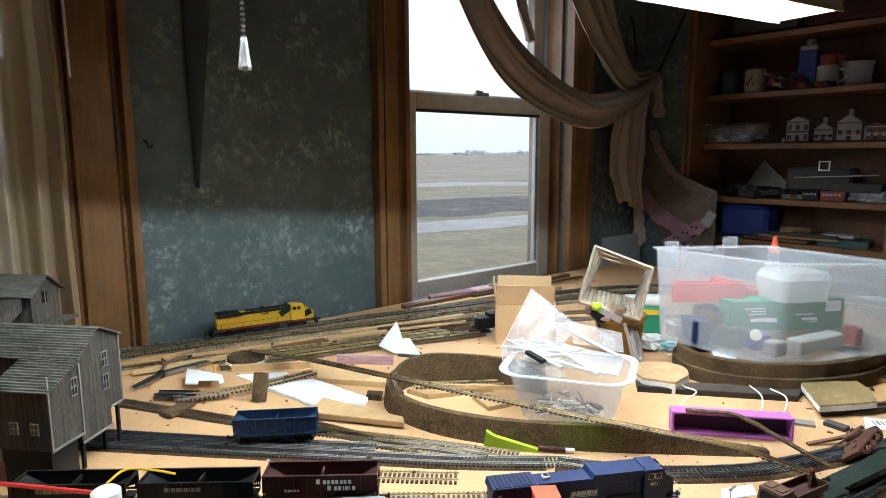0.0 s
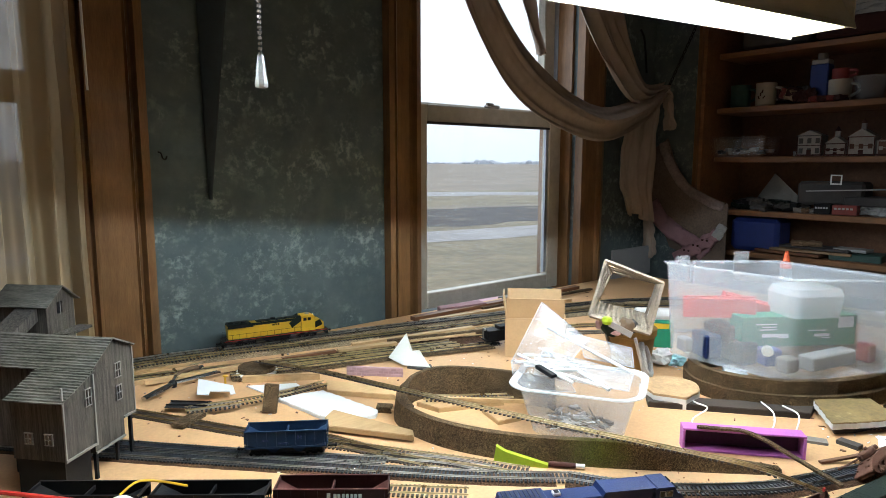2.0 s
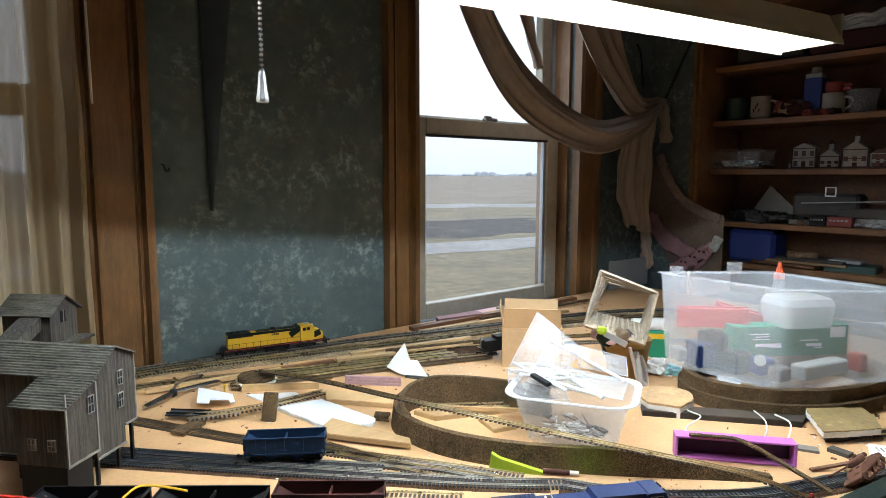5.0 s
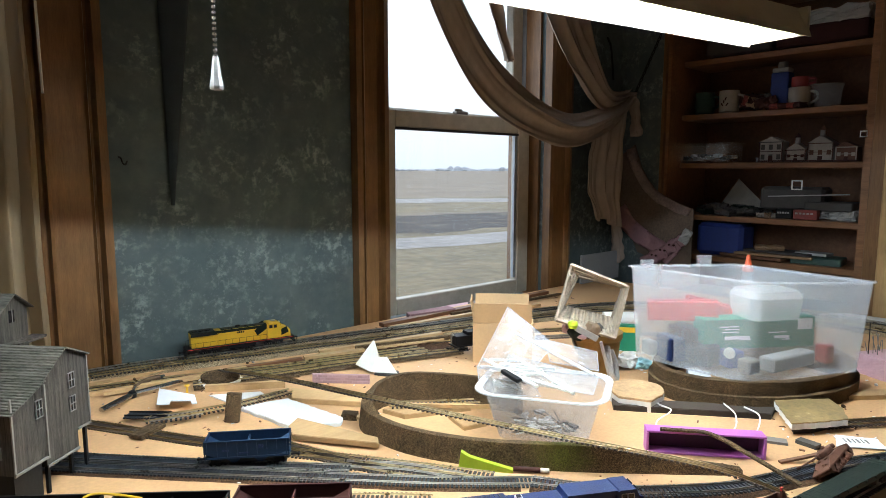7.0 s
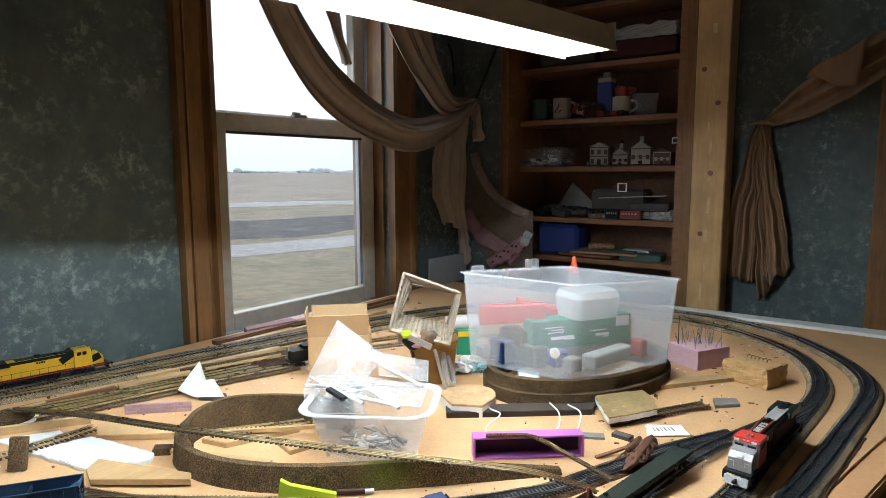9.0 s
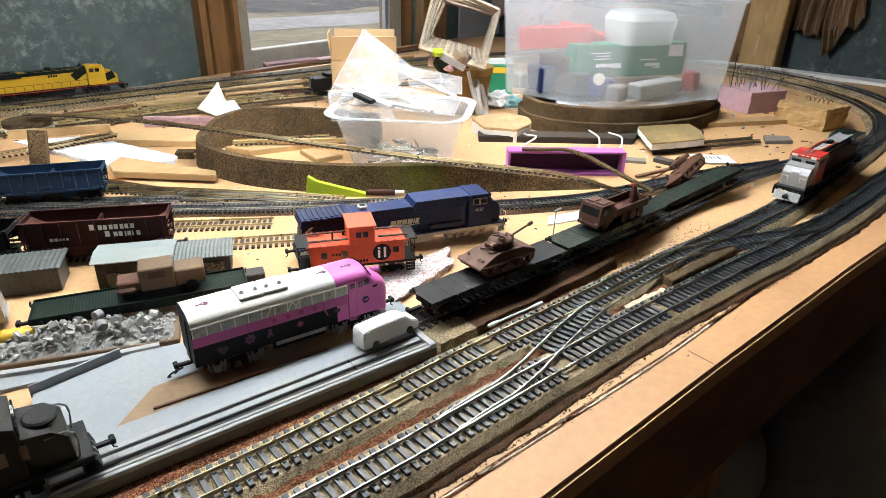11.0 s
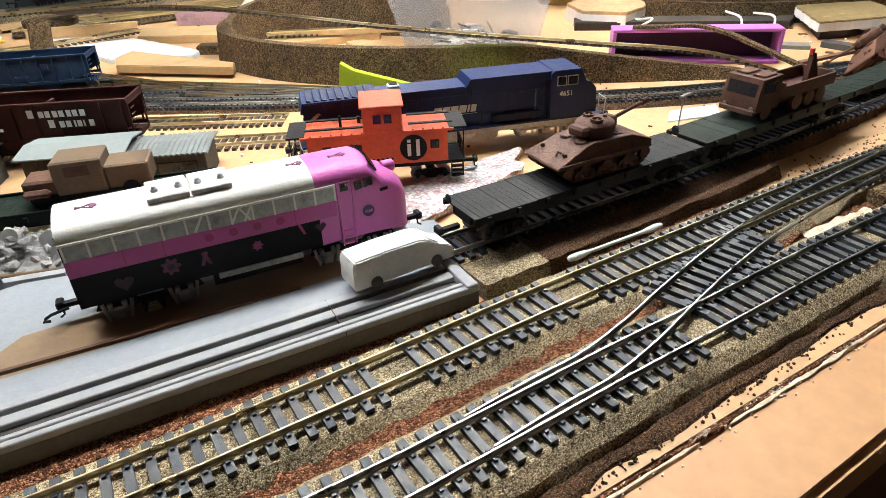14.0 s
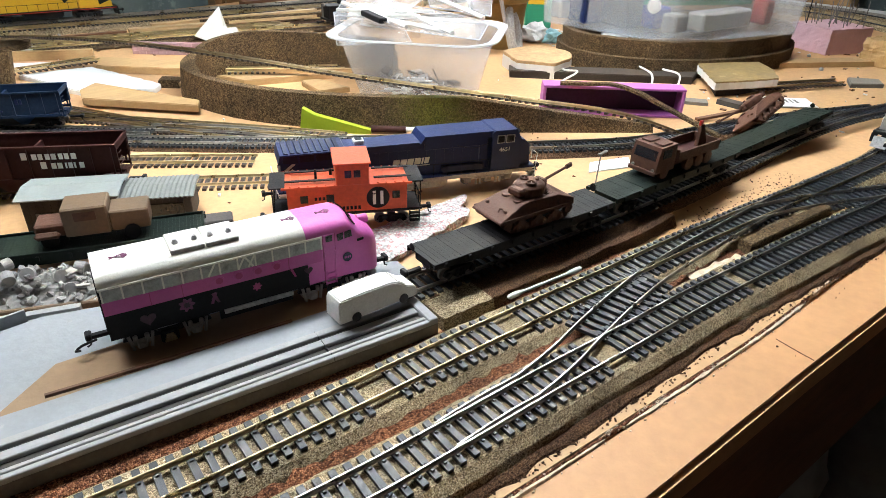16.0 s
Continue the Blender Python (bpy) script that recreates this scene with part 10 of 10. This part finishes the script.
for c, w, lab, mt in (([(1.842, 1.462, 0.490), (1.842, 1.438, 0.425), (1.842, 1.372, 0.336), (1.842, 1.292, 0.288), (1.842, 1.206, 0.258)], 0.034, "curved dusty pinkish edging on the arched panel", "edging"),
                  ([(1.838, 1.500, 0.262), (1.838, 1.455, 0.200), (1.838, 1.390, 0.155), (1.838, 1.316, 0.120), (1.838, 1.262, 0.078)], 0.062, "wide dull pink foam strip below the arched panel", "pinkdull"),
                  ([(1.832, 1.385, 0.062), (1.832, 1.300, 0.112), (1.832, 1.222, 0.168)], 0.046, "torn pink foam piece with dark holes by the shelves", "pinkdull")):
    path = glide(c, 0.012)

    def strip_f(u, v, path=path, w=w):
        i = min(len(path) - 1, int(u * (len(path) - 1)))
        d = (path[min(len(path) - 1, i + 1)] - path[max(0, i - 1)]).normalized()
        n_ = Vector((-1.0, -0.1, 0)).cross(d).normalized()
        return path[i] + n_ * (v - 0.5) * w + Vector((noise.noise(Vector((u * 7, v * 3, w * 90))) * 0.006,) * 3)
    cloth("foam_strip", strip_f, 40, 5, mt, lab, "foam strip", 0.008)
fh = thing("torn_card", "torn white card end pinned on the pink foam", "card", pose(0, 0, 0))
part("card", crumbled(box(B(), (1.824, 1.216, 0.176), (0.006, 0.034, 0.052), rx=28), 7, 0.0035), M["dimwhite"], fh)
for k in range(7):
    part("hole_plug", cyl(B(), (1.824, 1.262 + k * 0.017, 0.140 - k * 0.011 + (k % 2) * 0.012), (1.829, 1.262 + k * 0.017, 0.140 - k * 0.011 + (k % 2) * 0.012), 0.0038, n=7), M["oxide"], fh)
slab("foam_board", [(1.56, 1.470), (1.80, 1.470), (1.80, 1.478), (1.56, 1.478)], 0.0, 0.105, "greyboard", "grey foam board leaning on the wall", "board")

# dark tapering sheet standing in for a soft wall shadow, and a hook
bm = sheet(B(), lambda u, v: Vector((0.148 + (u - 0.5) * (0.006 + 0.085 * v) + 0.030 * v, 1.5225 - 0.010 * math.sin(u * math.pi), 0.335 + 0.62 * v)), 8, 20)
thick(solid("dark_pennant", bm, surface("navy_shadow_sheet", (0.032, 0.044, 0.054), 0.95), "narrow dark blue sheet standing in for a shadow on the teal wall", "pennant", smooth=True), 0.002)
solid("wall_hook", tube(B(), glide([(0.047, 1.528, 0.437), (0.047, 1.512, 0.434), (0.049, 1.508, 0.424), (0.054, 1.508, 0.421), (0.058, 1.510, 0.428)], 0.002), 0.0016, 6), M["blackp"], "small black hook in the wall", "hook", smooth=True)

# curtain on the east wall
def side_tail(y0, y1, z1, zl, zr, gather, folds, seed, off):
    """A gathered curtain end: narrow at the knot, open at a ragged hem."""
    def f(u, v):
        k = gather + (1 - gather) * min(1.0, v * 1.5) ** 0.7
        ym = 0.440 + ((y0 + y1) / 2 - 0.440) * v
        a = u * folds * math.tau + seed + 0.8 * math.sin(v * 2.2 + seed)
        x = RIGHT_X - off - (0.006 + 0.012 * v) * (math.sin(a) + 0.45 * math.sin(2.7 * a + seed)) + 0.012 * noise.noise(Vector((u * 5, v * 4, seed)))
        hem = zl + (zr - zl) * u + 0.022 * noise.noise(Vector((u * 6, 0.0, seed))) + 0.012 * math.sin(u * 9 + seed)
        return Vector((x, ym + (u - 0.5) * (y1 - y0) * k + 0.012 * noise.noise(Vector((u * 2, v * 5, seed + 3))), z1 + (hem - z1) * v))
    return f


cloth("side_curtain", side_tail(0.535, 0.395, 0.560, 0.100, 0.085, 0.22, 3.4, 0.6, 0.030), 70, 36, "sidecloth", "brown curtain tail tied against the side wall")
cloth("side_curtain", side_tail(0.420, 0.345, 0.552, 0.030, 0.150, 0.30, 1.7, 2.9, 0.046), 40, 36, "sidecloth", "narrow outer tail of the brown side curtain")


def side_band(u, v):
    lo_ = Vector((0, 0.440 - 0.300 * u, 0.548 + 0.128 * u - 0.030 * math.sin(u * math.pi)))
    hi_ = Vector((0, 0.446 - 0.300 * u, 0.560 + 0.238 * u + 0.030 * math.sin(u * math.pi)))
    p = lo_.lerp(hi_, v)
    a = v * 2.6 * math.tau + 1.2 * u
    return Vector((RIGHT_X - 0.044 - 0.012 * math.sin(a) * (0.3 + u) + 0.010 * noise.noise(Vector((u * 6, v * 3, 4.0))), p.y, p.z + 0.006 * noise.noise(Vector((u * 9, v * 2, 8.0)))))


cloth("side_curtain", side_band, 60, 26, "sidecloth", "brown curtain drawn up along the side wall")
cloth("side_curtain", lambda u, v: Vector((RIGHT_X - 0.074 + 0.010 * v, 0.318 - 0.125 * u + 0.015 * v, 0.700 + 0.070 * u - (0.020 + 0.105 * u) * v + 0.006 * math.sin(u * 7))), 14, 10, "sidecloth", "turned-over fold of the brown side curtain")
part("tie", tube(B(), glide([(RIGHT_X - 0.052, 0.470, 0.556), (RIGHT_X - 0.060, 0.440, 0.562), (RIGHT_X - 0.052, 0.405, 0.556)], 0.006), 0.006, 7), M["sidecloth"], tb, smooth=True)
bm = box(B(), (RIGHT_X - 0.012, 0.100, 0.42), (0.024, 0.11, 2.40), bev=0.004)
solid("trim_east_window", bm, M["trim"], "varnished brown casing on the side wall", "trim", kind="structure")


# ---------- things on the bookcase ----------
SX = RIGHT_X + 0.085
before = set(bpy.data.objects)
def mug(y, z, mat, label, r=0.034, h=0.080):
    ob = thing("mug", label, "mug", pose(SX, y, z), "mugs on the shelf")
    part("cup", lathe(B(), [(r * 0.85, 0), (r, 0.006), (r, h), (r * 0.9, h), (r * 0.88, 0.010)], (0, 0, 0), 24), M[mat], ob, smooth=True)
    part("handle", tube(B(), glide([(-0.004, -r, h * 0.80), (-0.004, -r - 0.020, h * 0.72), (-0.004, -r - 0.022, h * 0.40), (-0.004, -r, h * 0.22)], 0.005), 0.0045, 8), M[mat], ob, smooth=True)
    return ob


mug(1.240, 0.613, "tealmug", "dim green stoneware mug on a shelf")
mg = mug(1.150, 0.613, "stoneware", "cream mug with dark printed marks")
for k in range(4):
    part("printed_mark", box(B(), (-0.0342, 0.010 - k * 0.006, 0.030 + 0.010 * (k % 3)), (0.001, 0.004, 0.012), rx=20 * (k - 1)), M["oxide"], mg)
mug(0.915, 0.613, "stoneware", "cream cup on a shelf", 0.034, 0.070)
mug(0.915, 0.684, "dimred", "small orange cup stacked on another", 0.026, 0.034)
for k in range(9):
    bm = crumbled(box(B(), (SX + random.uniform(-0.02, 0.02), 1.090 - k * 0.0115, 0.634 + random.uniform(0, 0.020)), (0.060, 0.040, 0.034), rz=random.uniform(-40, 40), rx=random.uniform(-25, 25)), 5, 0.007)
    solid("wrapped_packet", bm, M[("oxide", "redlabel", "dark", "oxide", "browncard")[k % 5]], "dim crumpled packet on a shelf", "packet", "packets on the shelf")
for k in range(4):
    solid("wrapped_packet", crumbled(box(B(), (SX - 0.045, 0.972 - k * 0.025, 0.622), (0.040, 0.032, 0.016), rz=random.uniform(-30, 30)), 5, 0.004), M[("redlabel", "oxide")[k % 2]], "small red packet before the cups", "packet", "packets on the shelf")
bt = thing("blue_carton", "tall blue carton with a white top", "carton", pose(SX, 0.972, 0.613))
part("body", box(B(), (0, 0, 0.062), (0.050, 0.056, 0.124), bev=0.003), M["bluebox"], bt)
part("top", box(B(), (0, 0, 0.132), (0.046, 0.052, 0.016), bev=0.003), M["dimwhite"], bt)
part("spout", lathe(B(), [(0.016, 0.140), (0.015, 0.160)], (0, 0, 0), 14), M["dull"], bt)
bk = thing("white_bucket", "cloudy white plastic bucket on a shelf", "bucket", pose(SX + 0.01, 0.832, 0.613))
part("bucket_wall", lathe(B(), [(0.036, 0), (0.042, 0.066), (0.045, 0.068), (0.045, 0.074)], (0, 0, 0), 24), M["tub"], bk, smooth=True)
tp = thing("clear_case", "flat clear plastic case of small parts on a shelf", "case", pose(SX - 0.015, 1.215, 0.430))
part("case", box(B(), (0, 0, 0.032), (0.13, 0.210, 0.064), bev=0.004), M["casefilm"], tp)
part("lid", box(B(), (0, 0, 0.068), (0.14, 0.222, 0.005), bev=0.002), M["casefilm"], tp)
for k in range(12):
    part("packed_item", crumbled(box(B(), (random.uniform(-0.04, 0.04), -0.085 + k * 0.015, 0.014 + random.uniform(0, 0.012)), (0.03, 0.022, 0.012), rz=random.uniform(0, 90)), 3, 0.003), M[("dull", "dark", "dimwhite", "dark")[k % 4]], tp)


def china_house(y, w, h, rise, label, mat="white", roof="oxide", tower=False, floors=2):
    ob = thing("china_house", label, "ornament", pose(SX - 0.03, y, 0.430), "china village houses")
    part("wall_block", box(B(), (0, 0, h / 2), (0.050, w, h)), M[mat], ob)
    bm = B()
    a = [bm.verts.new((-0.028, s * (w / 2 + 0.002), h)) for s in (-1, 1)] + [bm.verts.new((-0.028, 0, h + rise))]
    b = [bm.verts.new((0.026, s * (w / 2 + 0.002), h)) for s in (-1, 1)] + [bm.verts.new((0.026, 0, h + rise))]
    for f in ((a[0], a[1], a[2]), (b[1], b[0], b[2]), (a[0], b[0], b[2], a[2]), (a[1], a[2], b[2], b[1]), (a[0], a[1], b[1], b[0])):
        bm.faces.new(f)
    bmesh.ops.recalc_face_normals(bm, faces=bm.faces)
    part("roof", bm, M[mat], ob)
    part("roof_edge", box(B(), (-0.0285, 0, h), (0.002, w + 0.004, 0.003)), M[roof], ob)
    for fl in range(floors):
        for k in range(3):
            part("window", box(B(), (-0.0255, -w / 2 + w * (k + 0.5) / 3, h * (fl + 0.5) / floors), (0.0012, w * 0.16, h * 0.26)), M[roof], ob)
    for q in (-1, 1):
        part("corner_board", box(B(), (-0.0262, q * (w / 2 - 0.0016), h / 2), (0.0022, 0.0032, h)), M["oxide" if mat == "china" else "china"], ob)
    part("cornice", box(B(), (-0.027, 0, h * 0.52), (0.003, w, 0.0022)), M["oxide" if floors > 1 else roof], ob)
    part("plinth", box(B(), (-0.027, 0, 0.0025), (0.006, w + 0.003, 0.005)), M["oxide"], ob)
    part("door", box(B(), (-0.0256, 0, h * 0.15), (0.0014, w * 0.18, h * 0.30)), M["oxide"], ob)
    if tower:
        part("belfry", box(B(), (-0.01, 0, h + rise + 0.006), (0.012, 0.012, 0.022)), M[mat], ob)
        part("spire", lathe(B(), [(0.010, 0), (0.001, 0.016)], (-0.01, 0, h + rise + 0.017), 8), M[roof], ob)
    return ob


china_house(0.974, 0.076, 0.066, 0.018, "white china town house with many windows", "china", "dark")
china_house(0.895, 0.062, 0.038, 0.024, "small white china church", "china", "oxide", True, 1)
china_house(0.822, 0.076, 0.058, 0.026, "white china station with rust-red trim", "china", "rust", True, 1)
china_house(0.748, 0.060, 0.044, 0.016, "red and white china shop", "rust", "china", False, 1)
fr = thing("tag_frame", "small white square tag frame hanging below a shelf", "tag", pose(RIGHT_X + 0.024, 0.882, 0.360))
for c, s in (((0, 0, 0.014), (0.002, 0.034, 0.004)), ((0, 0, -0.014), (0.002, 0.034, 0.004)), ((0, 0.015, 0), (0.002, 0.004, 0.024)), ((0, -0.015, 0), (0.002, 0.004, 0.024))):
    part("side", box(B(), c, s), M["white"], fr)
fr2 = thing("tag_frame", "tiny white square tag on the bookcase edge", "tag", pose(RIGHT_X - 0.004, 0.700, 0.520))
for c, s in (((0, 0, 0.008), (0.002, 0.020, 0.003)), ((0, 0, -0.008), (0.002, 0.020, 0.003)), ((0, 0.0085, 0), (0.002, 0.003, 0.013)), ((0, -0.0085, 0), (0.002, 0.003, 0.013))):
    part("side", box(B(), c, s), M["white"], fr2)
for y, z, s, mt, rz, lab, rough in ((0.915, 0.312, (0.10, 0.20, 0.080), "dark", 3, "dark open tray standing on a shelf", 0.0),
                             (0.765, 0.262, (0.09, 0.100, 0.030), "dimwhite", -6, "crumpled white paper on a shelf", 0.010), (0.800, 0.290, (0.11, 0.140, 0.030), "dark", 3, "dark case on a shelf", 0.0), (1.150, 0.160, (0.12, 0.170, 0.118), "bluebox", 2, "navy blue box on the low shelf", 0.0),
                             (1.02, 0.108, (0.16, 0.22, 0.010), "fascia", -5, "dark board on the low shelf", 0.0), (0.96, 0.119, (0.15, 0.25, 0.008), "browncard", 4, "brown flat card box", 0.0), (0.95, 0.128, (0.10, 0.22, 0.007), "dark", -3, "dark folder in the stack on the low shelf", 0.0), (0.845, 0.131, (0.06, 0.100, 0.010), "dimwhite", -4, "white printed kit sheet on the stack", 0.0),
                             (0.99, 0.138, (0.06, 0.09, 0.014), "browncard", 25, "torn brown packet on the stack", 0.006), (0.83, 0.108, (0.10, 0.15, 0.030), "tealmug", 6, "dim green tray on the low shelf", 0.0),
                             (0.85, 0.820, (0.16, 0.27, 0.062), "oxide", 3, "dark red box on the top shelf", 0.0), (0.84, 0.872, (0.13, 0.25, 0.046), "dimwhite", -4, "crumpled white and green cloth on a box", 0.014),
                             (1.12, 0.820, (0.14, 0.22, 0.060), "dark", 5, "dim dark box on the top shelf", 0.0), (0.98, 1.03, (0.2, 0.3, 0.06), "dark", 0, "dark carton above the top shelf", 0.0), (1.035, 0.438, (0.05, 0.03, 0.014), "dimwhite", 10, "small pale item beside the houses", 0.004)):
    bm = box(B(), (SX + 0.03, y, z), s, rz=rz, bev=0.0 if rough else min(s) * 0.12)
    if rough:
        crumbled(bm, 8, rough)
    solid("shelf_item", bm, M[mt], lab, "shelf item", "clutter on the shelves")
# heap of dark model parts on the shelf
for k in range(16):
    bm = crumbled(box(B(), (SX + random.uniform(-0.03, 0.05), 1.215 - k * 0.0135, 0.256 + random.uniform(0, 0.022)), (random.uniform(0.04, 0.09), random.uniform(0.03, 0.07), random.uniform(0.012, 0.026)), rz=random.uniform(-60, 60), rx=random.uniform(-15, 15)), 4, 0.006)
    solid("model_part", bm, M[("dark", "green", "blackp", "dark")[k % 4]], "dark green-black model part in a heap on the shelf", "model part", "heap of model parts")
for y, c in ((1.005, "dull"), (0.980, "tan"), (0.955, "dull")):
    solid("model_part", crumbled(box(B(), (SX - 0.03, y, 0.254), (0.03, 0.022, 0.016), rz=20), 4, 0.004), M[c], "small grey model part on the shelf", "model part", "heap of model parts")
for y, w, c, lab in ((0.922, 0.050, "blackp", "black model box with white marks"), (0.856, 0.072, "redlabel", "red model box with white marks")):
    mb = thing("model_box", lab, "box", pose(SX - 0.035, y, 0.246, 0, 0, 3))
    part("carton", box(B(), (0, 0, 0.016), (0.030, w, 0.032), bev=0.001), M[c], mb)
    for k in range(5):
        part("printed_bar", box(B(), (-0.0153, w * (0.36 - 0.16 * k), 0.020), (0.0006, w * 0.11, 0.006)), M["dimwhite"], mb)
bm = B()
vs = [bm.verts.new(p) for p in ((SX + 0.05, 1.205, 0.247), (SX + 0.05, 0.985, 0.250), (SX + 0.05, 1.120, 0.376))]
bm.faces.new(vs)
thick(solid("paper_triangle", bm, M["dull"], "grey paper triangle leaning on a shelf", "paper"), 0.002)
solid("white_lath", box(B(), (RIGHT_X + 0.045, 0.855, 0.326), (0.008, 0.245, 0.0035), rx=-3), M["dimwhite"], "thin white lath on a shelf", "lath")
# the odds and ends stand back on the recessed shelves
for ob in bpy.data.objects:
    if ob not in before and ob.parent is None and not (ob.name.startswith("tag_frame.")):
        zs = [c[2] for m_ in [ob] + list(ob.children) if m_.type == "MESH" for c in m_.bound_box]
        low = ob.location.z if ob.type == "EMPTY" else min(zs)
        lift = 0.027 if low > 0.7 else 0.004 if low > 0.55 else 0.011 if low > 0.38 else 0.004 if low > 0.2 else 0.0
        ob.location += Vector((0.052, 0.019, lift))
